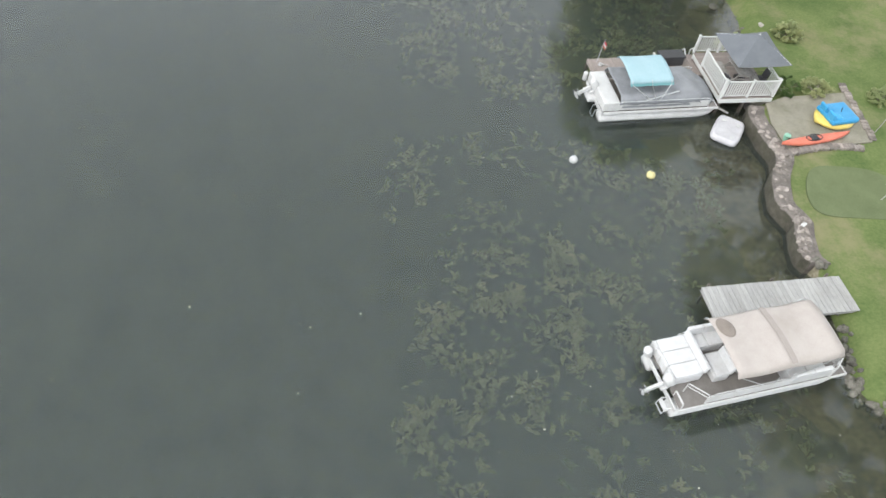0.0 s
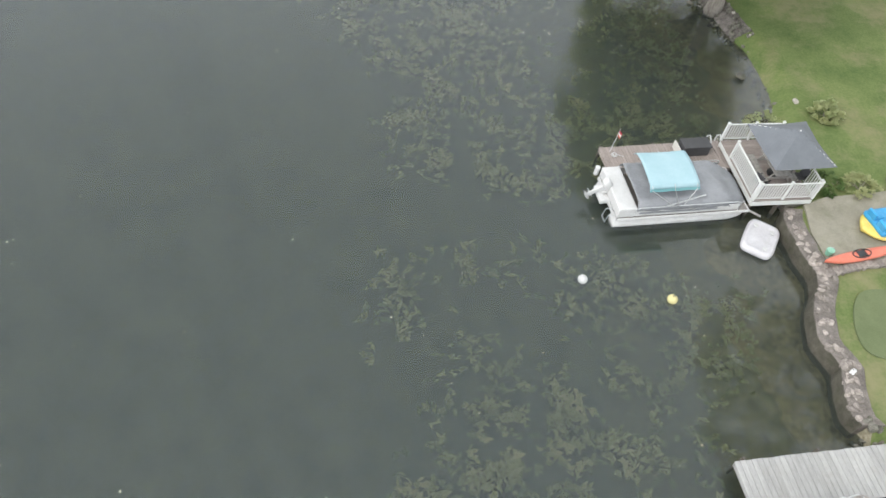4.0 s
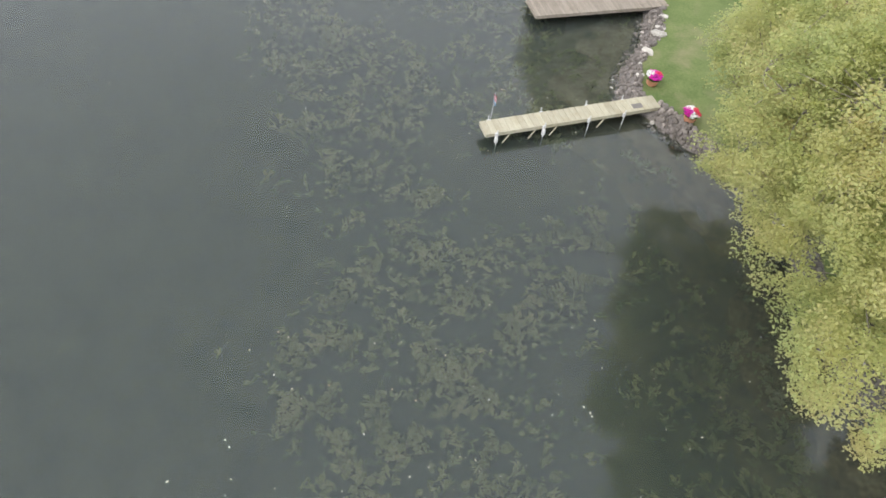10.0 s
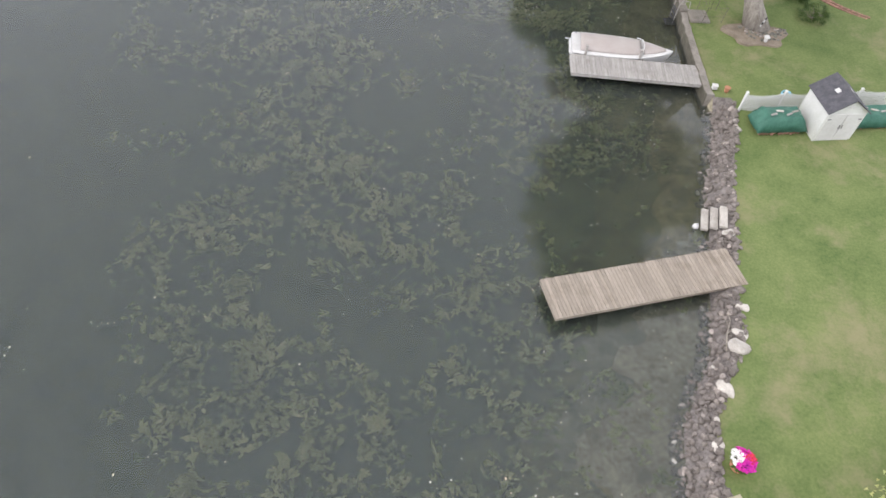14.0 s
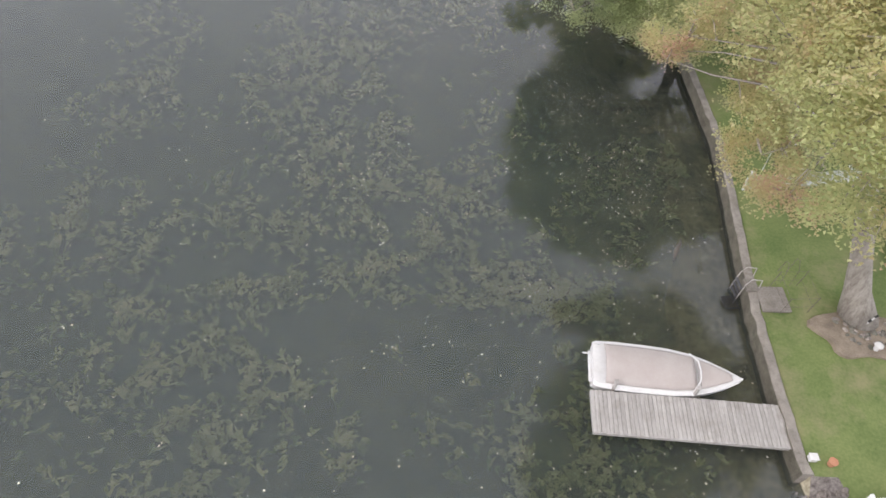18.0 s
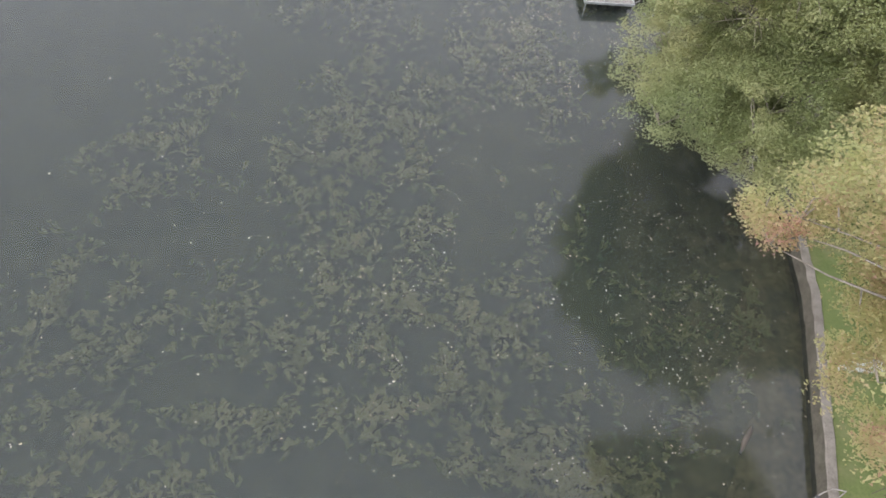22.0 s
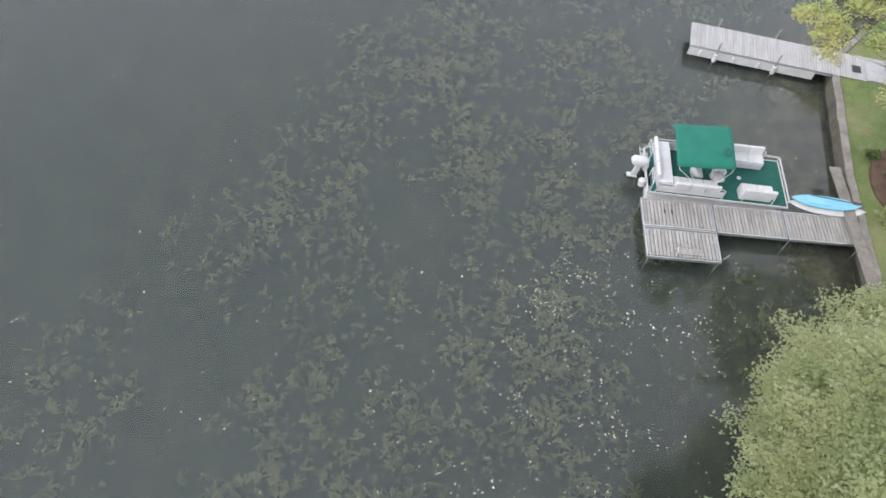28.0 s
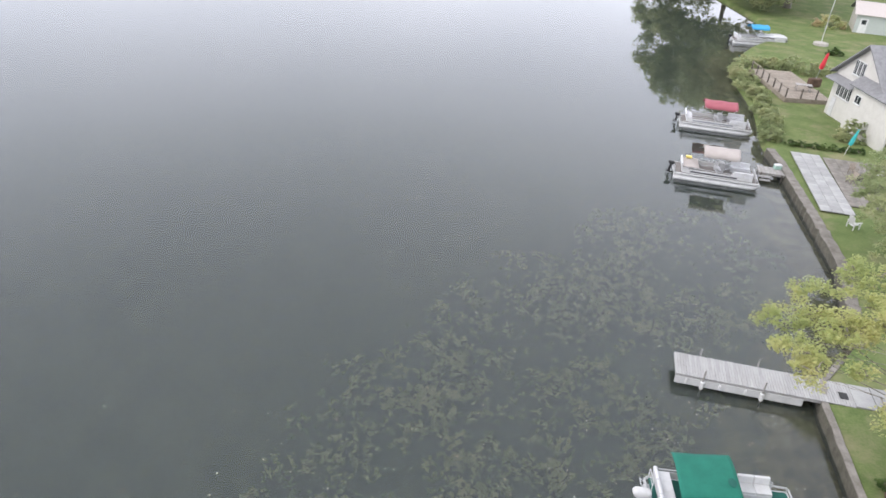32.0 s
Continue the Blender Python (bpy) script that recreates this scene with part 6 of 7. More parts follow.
PALE = [(part("stone_form", bm, PALE_STONE), None)[0] for bm in rock_meshes(4, 17)]


def on_dock(x, y):
    """Whether a place lies under one of the docks that rest on the stones."""
    for x0, y0, turn, ln, wd in ((4.02, 51.72, 19.2, 9.25, 0.92), (6.92, 61.93, 15.9, 8.25, 1.82), (13.7, 67.2, 0, 1.2, 1.5)):
        c, s = math.cos(math.radians(turn)), math.sin(math.radians(turn))
        p, q = (x - x0) * c + (y - y0) * s, (y - y0) * c - (x - x0) * s
        if -0.2 < p < ln + 0.1 and -0.15 < q < wd + 0.15:
            return True
    return False


def rock_bank(name, label, y0, y1, count, depth, size, seed, pale=0.06, lift=0.0, forms=None, material=STONE):
    """Stones thrown along the shore, each a piece of its own; the first 300 as parts, the rest as one."""
    rnd = random.Random(seed)
    bank = thing(name, Matrix(), label, "rock bank")
    rest = bmesh.new()
    for i in range(count):
        y = rnd.uniform(y0, y1)
        u = rnd.uniform(-0.25, depth)
        x = shore(y) + u
        if on_dock(x, y):
            continue
        s = rnd.uniform(*size) * (1.25 if rnd.random() < 0.12 else 1)
        kinds = PALE if rnd.random() < pale else forms or ROCKS
        src = rnd.choice(kinds)
        z = max(land(x, y), -0.15) + s * 0.12 + lift
        m = Matrix.Translation((x, y, z)) @ Euler((rnd.uniform(0, 6.3), rnd.uniform(0, 6.3), rnd.uniform(0, 6.3))).to_matrix().to_4x4() @ Matrix.Diagonal((s * rnd.uniform(0.8, 1.3), s, s * rnd.uniform(0.6, 0.9), 1))
        if i < 300:
            share("stone", src, m, bank)
        else:
            tmp = src.data.copy()
            tmp.transform(m)
            rest.from_mesh(tmp)
            bpy.data.meshes.remove(tmp)
    if count > 300:
        tagged(part("rubble", rest, material, bank), kind="stuff")
    else:
        rest.free()
    return bank


rock_bank("stone_bank", "bank of grey broken stones below the lawn", 50.2, 75.6, 1700, 1.25, (0.14, 0.33), 4, 0.08)
rock_bank("stone_bank", "dark mossy stones along a grassy bank", 38.6, 50.4, 260, 1.0, (0.18, 0.38), 6, 0.02, forms=DARK)
rock_bank("stone_bank", "rough stones where the lawn meets the dock", 7.0, 17.0, 130, 0.5, (0.16, 0.46), 8, 0.02, forms=DARK)
rock_bank("stone_bank", "scattered dark stones under a low bank", 30.5, 38.6, 50, 0.35, (0.12, 0.28), 9, 0.0, -0.06, forms=DARK)
for x, y, s in ((13.75, 61.2, 0.75), (13.95, 61.75, 0.6), (12.85, 59.4, 0.7), (14.35, 63.0, 0.5), (14.75, 66.9, 0.55), (12.1, 57.2, 0.5), (17.35, 35.75, 0.55), (19.25, 33.4, 0.4)):
    b = thing("boulder", at(x, y, max(0.02, land(x, y) - 0.1)), "pale flat boulder set in the bank" if x < 16 else "pale oval stone lying on the lawn" if x > 19 else "single grey rock beside the water", "boulder", "boulders")
    share("stone", (PALE if x < 16 or x > 19 else DARK)[int(x * 10) % 4], at(0, 0, s * 0.2, x * 50) @ Matrix.Diagonal((s * 1.2, s, s * 0.55, 1)), b)
for src in ROCKS + PALE + DARK:
    bpy.data.objects.remove(src)

# fieldstones set in the cove wall's top
rnd = random.Random(3)
for i, bm in enumerate(rock_meshes(4, 23)):
    src = part("fieldstone", bm, STONE, wall_stone)
    for j in range(30):
        y = rnd.uniform(16.6, 26.2)
        m = at(shore(y) + rnd.uniform(0.02, 0.5), y, 0.70 + rnd.uniform(-0.02, 0.03), rnd.uniform(0, 360)) @ Matrix.Diagonal((rnd.uniform(0.25, 0.5), rnd.uniform(0.2, 0.4), 0.22, 1))
        if j == 0:
            src.matrix_basis = m
        else:
            share("fieldstone", src, m, wall_stone)

# steps of three slabs down the stones
st = thing("stone_steps", at(13.9, 67.35, 0, -13), "three pale stone slabs stepping down to the water", "steps")
for i in range(3):
    part("tread", slab(0.32, 1.25, 0.16, at(0.02 + 0.34 * i, 0.62, 0.14 + 0.2 * i), 0.025), PALE_STONE, st)


# ---- flower tubs ----
def flower_tub(x, y, seed, mixes, label):
    t = thing("flower_pot", at(x, y, land(x, y)), label, "flower pot", "flower tubs")
    part("tub", bar([(0, 0, 0), (0, 0, 0.04), (0, 0, 0.34), (0, 0, 0.38)], [0.22, 0.26, 0.33, 0.34], 18), TERRACOTTA, t)
    part("soil", bar([(0, 0, 0.36), (0, 0, 0.4)], [0.30, 0.25], 18), MULCH, t)
    rnd = random.Random(seed)
    for kind, sector, material, n in mixes:
        centres = []
        for _ in range(n):
            a, r = rnd.uniform(*sector), 0.38 * rnd.random() ** 0.5
            centres.append((r * math.cos(a), r * math.sin(a), 0.62 - 0.5 * r * r + rnd.uniform(-0.03, 0.05)))
        leaf_sheet(kind, centres, [0.09] * n, 9, 0.075, material, t, seed + n, 0.6)
    leaf_sheet("foliage", [(0.32 * math.cos(a), 0.32 * math.sin(a), 0.48) for a in (i * 0.35 for i in range(18))], [0.14] * 18, 14, 0.08, LEAF_SHRUB, t, seed)
    return t


flower_tub(12.55, 56.55, 2, [("magenta_bloom", (-2.6, 1.9), MAGENTA, 64), ("white_bloom", (1.7, 3.6), WHITE_PETAL, 26), ("red_bloom", (-0.5, 0.9), RED_PETAL, 20)], "tub of magenta, red and white petunias on the lawn")
flower_tub(13.95, 53.85, 5, [("magenta_bloom", (2.0, 4.2), MAGENTA, 34), ("white_bloom", (0.9, 2.3), WHITE_PETAL, 26), ("white_bloom", (4.2, 5.4), WHITE_PETAL, 22), ("red_bloom", (-0.9, 1.0), RED_PETAL, 36)], "tub of mixed red, white and magenta petunias on the lawn")

small_flag(4.25, 52.75, 0.66, 1.5, 4, "small red, white and blue flag hanging on a dock pole", [RED, WHITE_PETAL, RED, WHITE_PETAL, BLUE], 60, (0.5, 0.4), 0.9)
branch = thing("fallen_branch", at(13.6, 61.9, 0.5, 70), "bare pale fallen branch lying over the stones", "branch")
part("stick", bar([(-0.9, 0, 0.02), (-0.2, 0.1, 0.12), (0.5, 0.05, 0.1), (0.95, 0.25, 0.08)], [0.03, 0.025, 0.018, 0.006], 6), TWIG, branch)
part("stick", bar([(-0.2, 0.1, 0.12), (0.2, -0.15, 0.16), (0.7, -0.25, 0.1)], [0.02, 0.014, 0.005], 6), TWIG, branch)
part("stick", bar([(0.2, 0.08, 0.11), (0.5, 0.3, 0.16), (0.7, 0.45, 0.1)], [0.016, 0.01, 0.004], 6), TWIG, branch)


# ---- picket fences ----
def picket_fence(x0, y0, x1, y1, label, first_low=False, height=1.0):
    a = math.degrees(math.atan2(y1 - y0, x1 - x0))
    ln = math.hypot(x1 - x0, y1 - y0)
    z = land((x0 + x1) / 2, (y0 + y1) / 2) - 0.03
    f = thing("picket_fence", at(x0, y0, z, a), label, "fence")
    bays = max(1, round(ln / 2.2))
    for i in range(bays + 1):
        px = ln * i / bays
        h = height + 0.12
        part("post", slab(0.11, 0.11, h, at(px, 0, h / 2), 0.012), WHITE_PAINT, f)
        cap = bmesh.new()
        loft(cap, [[Vector((px - w, -w, h + z2)), Vector((px + w, -w, h + z2)), Vector((px + w, w, h + z2)), Vector((px - w, w, h + z2))] for w, z2 in ((0.07, 0.0), (0.07, 0.025), (0.01, 0.085))])
        part("post_cap", cap, WHITE_PAINT, f)
    pk = None
    for i in range(bays):
        xa, xb = ln * i / bays + 0.08, ln * (i + 1) / bays - 0.08
        for zz in (0.2, 0.72):
            part("rail", slab(xb - xa + 0.04, 0.035, 0.08, at((xa + xb) / 2, 0, zz), 0.006), WHITE_PAINT, f)
        n = int((xb - xa) / 0.105)
        for j in range(n):
            k = (j + 0.5) / n
            m = at(xa + (xb - xa) * k, -0.03, 0.06 - 0.12 * math.sin(math.pi * k))
            if pk is None:
                bm = bmesh.new()
                loft(bm, [[Vector((-0.036 * w, -0.009, zz)), Vector((0.036 * w, -0.009, zz)), Vector((0.036 * w, 0.009, zz)), Vector((-0.036 * w, 0.009, zz))] for w, zz in ((1, 0.02), (1, 0.9), (0.1, 0.98))])
                pk = part("picket", bm, WHITE_PAINT, f, at=m)
            else:
                share("picket", pk, m, f)
    return f


picket_fence(17.05, 74.95, 27.2, 76.6, "white vinyl picket fence along a lawn edge")
picket_fence(17.0, 89.3, 26.4, 90.9, "white vinyl picket fence between two lawns")

# ---- shed and covered stacks ----
sh = thing("shed", at(20.2, 73.1, 0.68, 8), "small white garden shed with a dark shingled roof", "shed")
W, D, EAVE, RIDGE = 1.95, 1.9, 1.75, 2.45
part("wall", slab(W, 0.08, EAVE, at(W / 2, 0.04, EAVE / 2)), WHITE_PAINT, sh)
part("wall", slab(W, 0.08, EAVE, at(W / 2, D - 0.04, EAVE / 2)), WHITE_PAINT, sh)
part("wall", slab(0.08, D - 0.17, EAVE, at(0.042, D / 2, EAVE / 2)), WHITE_PAINT, sh)
part("wall", slab(0.08, D - 0.17, EAVE, at(W - 0.042, D / 2, EAVE / 2)), WHITE_PAINT, sh)
for yy in (0.0, D - 0.08):
    gb = bmesh.new()
    loft(gb, [[Vector((0, yy2, EAVE)), Vector((W, yy2, EAVE)), Vector((W / 2, yy2, RIDGE - 0.03))] for yy2 in (yy, yy + 0.08)])
    part("gable", gb, WHITE_PAINT, sh)
pitch = math.atan2(RIDGE - EAVE, W / 2)
half_w = (W / 2) / math.cos(pitch) + 0.12
for side in (-1, 1):
    roof = part("roof", slab(half_w, D + 0.24, 0.05, at(W / 2 + side * (W / 4 + 0.045), D / 2, (EAVE + RIDGE) / 2 + 0.0, 0, 0, math.degrees(pitch) * side), 0.008), SHINGLE, sh)
    if side == 1 or side == -1:
        part("skylight", slab(0.2, 0.28, 0.04, at(W / 2 + side * 0.35, D * 0.5, RIDGE - 0.2, 0, 0, math.degrees(pitch) * side), 0.008), WHITE, roof)
for xx in (0.54, 1.41):
    door = part("door", slab(0.84, 0.035, 1.6, at(xx, -0.022, 0.84), 0.008), WHITE, sh)
    part("handle", slab(0.03, 0.04, 0.2, at(0.9 if xx < 1 else 1.05, -0.06, 0.9), 0.008), CHARCOAL, door)
    part("hinge", slab(0.16, 0.02, 0.05, at(0.2 if xx < 1 else 1.75, -0.05, 1.35), 0.004), CHARCOAL, door)
part("vent", slab(0.3, 0.03, 0.12, at(W / 2, -0.02, 2.02), 0.006), GREY_PANEL, sh)


def tarp_stack(x, y, turn, lx, ly, h, label, seed):
    t = thing("covered_woodpile", at(x, y, 0.66, turn), label, "woodpile")
    log = None
    rnd = random.Random(seed)
    for i in range(int(lx / 0.2)):
        for j in range(2):
            m = at(0.12 + 0.2 * i, ly / 2, 0.1 + 0.18 * j)
            if log is None:
                log = part("log", bar([(0, -ly / 2 + 0.02, 0), (0, ly / 2 - 0.02, 0)], 0.085, 8), BRICK, t, at=m)
            else:
                share("log", log, m @ at(0, rnd.uniform(-0.05, 0.05), 0), t)

    def shape(u, v):
        s, q = 2 * u - 1, 2 * v - 1
        e = max(abs(s), abs(q))
        drop = max(0, (e - 0.72) / 0.28) ** 1.2
        z = h * (1 - 0.72 * drop) + 0.1 * noise.noise(Vector((s * 2.2, q * 2, seed))) + 0.05 * noise.noise(Vector((s * 6, q * 5, seed)))
        return Vector((lx / 2 + (lx / 2 + 0.1) * s * (1 + 0.04 * drop), ly / 2 + (ly / 2 + 0.1) * q, z))
    part("tarpaulin", cloth(26, 16, shape), GREEN_TARP, t, "crumpled dark green tarpaulin", smooth=True)
    for i in range(4):
        m = at(lx * (0.25 + 0.17 * i), ly * rnd.uniform(0.3, 0.7), h + 0.07, rnd.uniform(-30, 30))
        part("weight", slab(0.34, 0.1, 0.06, m, 0.01), PALE_STONE if i % 2 else GREY_WOOD, t)


tarp_stack(17.55, 73.2, 8, 2.3, 1.1, 0.95, "woodpile under a crumpled green tarpaulin beside a shed", 3)
tarp_stack(22.45, 74.1, 8, 2.6, 1.0, 0.8, "woodpile under a green tarpaulin along the fence", 6)
tyre = thing("hose_reel", at(19.9, 76.5, 0.7), "coil of pale blue garden hose on the grass", "hose")
part("hose", bar([(0.26 * math.cos(i * 0.5) * (1 - 0.004 * i), 0.26 * math.sin(i * 0.5), 0.03 + 0.0025 * i) for i in range(40)], 0.02, 6), SKY_BLUE, tyre)
mb = bmesh.new()
loft(mb, [[Vector((26.5 + 1.6 * math.cos(a), 74.6 + 1.2 * math.sin(a), z)) for a in (2 * math.pi * i / 24 for i in range(24))] for z in (0.5, 0.9)])
tagged(part("mulch_bed", mb, MULCH), "mound of brown mulch beside the fence", "mulch", kind="structure")
bench2 = thing("brick_planter", at(25.4, 65.6, 0.72, 20), "low brick planter at the lawn's edge", "planter")
for i in range(3):
    part("course", slab(1.6 - 0.02 * i, 0.9 - 0.02 * i, 0.14, at(0, 0, 0.07 + 0.142 * i), 0.012), BRICK, bench2)
part("soil", slab(1.4, 0.7, 0.04, at(0, 0, 0.44), 0.01), MULCH, bench2)
lawn_sign = thing("stepping_stone", at(24.6, 64.4, 0.74, 30), "pale square stepping stone in the grass", "paving stone")
part("stone", slab(0.6, 0.5, 0.08, None, 0.02), PALE_STONE, lawn_sign)

# ---- along the concrete wall ----
pad = thing("landing_pad", at(16.1, 82.45, 0.70, 2), "weathered square concrete landing beside the sea wall", "landing")
part("slab", slab(1.15, 1.2, 0.12, at(0.6, 0.7, 0.0), 0.02), CONCRETE, pad)
part("toe_block", slab(0.5, 0.6, 0.16, at(-0.12, 1.35, 0.02), 0.02), CONCRETE, pad)
lad = thing("swim_ladder", at(15.72, 83.6, 0.0, 6), "grey metal swim ladder hanging off the sea wall", "ladder")
for yy in (0.0, 0.62):
    part("handrail", bar([(0.5, yy, 0.75), (0.45, yy, 1.25), (0.0, yy, 1.35), (-0.15, yy, 1.0), (-0.2, yy, -0.5)], 0.022, 8), GREY_WOOD, lad)
for i in range(4):
    part("rung", slab(0.12, 0.6, 0.03, at(-0.2, 0.31, 0.7 - 0.28 * i), 0.006), CHARCOAL, lad)
for i in range(6):
    part("step_bar", slab(0.55, 0.035, 0.03, at(-0.55, -0.5 + 0.1 * i, 0.16), 0.006), BLACK, lad)
part("step_frame", bar([(-0.82, -0.55, 0.16), (-0.82, 0.05, 0.16), (-0.28, 0.05, 0.16), (-0.28, -0.55, 0.16), (-0.82, -0.55, 0.16)], 0.025, 6), BLACK, lad)
frame_ob = thing("wire_frame", at(16.75, 82.5, 0.76, 4), "rusty open wire plant frame standing on the landing", "plant support")
for xx, yy in ((0.0, 0.0), (1.15, 0.05), (1.2, 1.35), (0.05, 1.3)):
    part("stake", bar([(xx, yy, -0.05), (xx + 0.06, yy, 0.95)], 0.014, 6), DARK_WOOD, frame_ob)
for zz in (0.35, 0.9):
    part("wire", bar([(0.03, 0.0, zz), (1.18, 0.05, zz), (1.23, 1.35, zz), (0.08, 1.3, zz), (0.03, 0.0, zz)], 0.008, 5), DARK_WOOD, frame_ob)
mud = thing("bare_earth", at(19.7, 81.7, 0.0), "patch of bare brown earth round a maple's roots", "earth")
bm = bmesh.new()
loft(bm, [[Vector((r * (1.75 + 0.3 * math.sin(3 * a) + 0.15 * math.sin(7 * a)) * math.cos(a), r * (1.35 + 0.25 * math.cos(2 * a) + 0.1 * math.sin(5 * a)) * math.sin(a), z)) for a in (2 * math.pi * i / 32 for i in range(32))] for r, z in ((1.0, 0.55), (0.94, 0.775), (0.5, 0.80), (0.1, 0.80))])
part("soil", bm, surface("bare_earth", (0.13, 0.105, 0.08), (0.25, 0.21, 0.165), rough=1, scale=2.5, fine=18, bump=0.7), mud)
gate = thing("garden_arch", at(17.55, 83.9, 0.72, 35), "thin rusty metal plant hoops beside the landing", "plant support")
part("hoop", bar([(0, 0, 0), (0.05, 0.05, 0.9), (0.25, 0.3, 1.15), (0.5, 0.5, 0.9), (0.5, 0.55, 0)], 0.012, 6), DARK_WOOD, gate)
part("hoop", bar([(-0.2, 0.3, 0), (-0.15, 0.35, 0.7), (0.0, 0.5, 0.9), (0.2, 0.7, 0.7), (0.2, 0.75, 0)], 0.012, 6), DARK_WOOD, gate)
lamp = thing("outlet_box", at(16.15, 76.55, 0.72), "grey metal utility box on the sea wall's end", "utility box")
part("box", slab(0.26, 0.22, 0.2, at(0, 0, 0.1), 0.015), GREY_PANEL, lamp)
part("lid", slab(0.3, 0.26, 0.03, at(0, 0, 0.215), 0.008), WHITE, lamp)
pot = thing("flower_pot", at(16.75, 76.4, 0.7), "small terracotta pot at the end of the sea wall", "flower pot")
part("pot", bar([(0, 0, 0), (0, 0, 0.24), (0, 0, 0.27)], [0.1, 0.15, 0.16], 14), TERRACOTTA, pot)
fp = small_flag(17.35, 89.2, 0.7, 5.0, 2, "black and white banner on a tall thin leaning pole", [CHARCOAL, WHITE_PETAL, CHARCOAL], 150, (0.62, 0.5), 0.95)
log = thing("sunken_log", at(13.6, 86.0, -0.06, 65), "dark waterlogged log lying just below the surface", "log")
part("wood", bar([(-0.6, 0, 0), (0, 0.04, 0.02), (0.5, 0, 0.01), (0.75, 0.02, 0)], [0.05, 0.11, 0.08, 0.03], 8), DARK_WOOD, log)
# stone ring round the great maple
ring = thing("tree_ring", at(20.15, 82.0, 0.72), "ring of stones and ornaments round a maple's foot", "stone ring")
forms = rock_meshes(3, 29)
rnd = random.Random(12)
for k, bm in enumerate(forms):
    src = part("stone", bm, DARK_STONE if k else STONE, ring)
    for j in range(20):
        a, r = rnd.uniform(3.2, 6.2), rnd.uniform(0.7, 1.45)
        m = at(r * math.cos(a), 0.5 + r * math.sin(a), 0.06, rnd.uniform(0, 360)) @ Matrix.Diagonal((rnd.uniform(0.18, 0.34), rnd.uniform(0.18, 0.3), 0.18, 1))
        if j == 0:
            src.matrix_basis = m
        else:
            share("stone", src, m, ring)
lant = thing("garden_lantern", at(20.0, 81.05, 0.74), "small white garden lantern among stones", "lantern")
part("base", bar([(0, 0, 0), (0, 0, 0.05), (0, 0, 0.3)], [0.12, 0.1, 0.08], 10), WHITE, lant)
part("shade", bar([(0, 0, 0.3), (0, 0, 0.34), (0, 0, 0.45)], [0.17, 0.16, 0.02], 12), WHITE, lant)
pole = thing("measuring_post", at(19.75, 82.0, 0.74, 0, 0, 14), "black and white banded post leaning on a trunk", "post")
for i in range(6):
    part("band", bar([(0, 0, 0.16 * i), (0, 0, 0.16 * i + 0.158)], 0.04, 8), BLACK if i % 2 else WHITE, pole)
for x, y, r in ((23.1, 88.0, 0.75), (23.2, 85.9, 0.8), (23.5, 83.8, 0.85)):
    shrub(x, y, r, 1.0, "clipped round dark green boxwood beside a brick bed", LEAF_SHRUB, int(x + y), leaf=0.07, clumps=90)
bed = thing("brick_bed", at(24.1, 86.9, 0.72, -62), "curved brick garden edging filled with mulch", "edging")
first = None
for i in range(64):
    row, col = i % 2, i // 2
    m = at(0.12 * col, 0.22 * row + 0.004 * col * col * 0.3, 0.05 + 0.03 * row, 1.1 * col)
    if first is None:
        first = part("brick", slab(0.11, 0.21, 0.1, None, 0.008), BRICK, bed, at=m)
    else:
        share("brick", first, m, bed)
gc = thing("grill", at(25.45, 90.0, 0.74), "round black grill cover painted with white flames", "grill")
bm = bmesh.new()
bmesh.ops.create_uvsphere(bm, u_segments=20, v_segments=12, radius=0.48)
part("cover", bm, BLACK, gc, at=at(0, 0, 1.0), smooth=True)
for i in range(7):
    a = -2.5 + 0.3 * i
    part("flame", bar([(0.46 * math.cos(a), 0.46 * math.sin(a), 0.9), (0.475 * math.cos(a + 0.06), 0.475 * math.sin(a + 0.06), 1.06), (0.40 * math.cos(a + 0.02), 0.40 * math.sin(a + 0.02), 1.27 + 0.04 * (i % 2))], [0.05, 0.04, 0.008], 6), WHITE, gc)
for i in range(3):
    part("leg", bar([(0.2 * math.cos(i * 2.1), 0.2 * math.sin(i * 2.1), 0.6), (0.34 * math.cos(i * 2.1), 0.34 * math.sin(i * 2.1), 0.0)], 0.02, 6), GREY_PANEL, gc)
kayak(24.6, 91.1, 0.74, 8, YELLOW, "yellow plastic kayak lying behind a picket fence", 2.6)
for x, y, turn in ((20.4, 93.1, 5), (20.9, 94.9, 10)):
    gb2 = thing("garden_bench", at(x, y, 0.74, turn), "small pale stone bench on the lawn", "bench", "garden benches")
    part("seat", slab(0.85, 0.34, 0.07, at(0, 0, 0.4), 0.015), PALE_STONE, gb2)
    for xx in (-0.28, 0.28):
        part("foot", slab(0.12, 0.28, 0.36, at(xx, 0, 0.18), 0.02), PALE_STONE, gb2)

# ---- by the green pontoon boat ----
pbd = thing("paddle_board", at(13.35, 116.15, 0.635, 7), "white paddle board lying on the dock", "paddle board")
blade("board", pbd, 3.2, 0.78, 0.14, WHITE, 0, None, 0.06)
pbd2 = thing("paddle_board", at(13.25, 116.3, 0.78, 8), "sky-blue paddle board stacked on a white one", "paddle board")
blade("board", pbd2, 2.9, 0.7, 0.14, SKY_BLUE, 0, None, 0.06)
part("deck_pad", slab(1.1, 0.4, 0.02, at(-0.3, 0, 0.145), 0.006), SKY_BLUE, pbd2)
pdl = thing("paddle", at(13.55, 116.5, 0.95, 4), "long dark paddle resting on a blue board", "paddle")
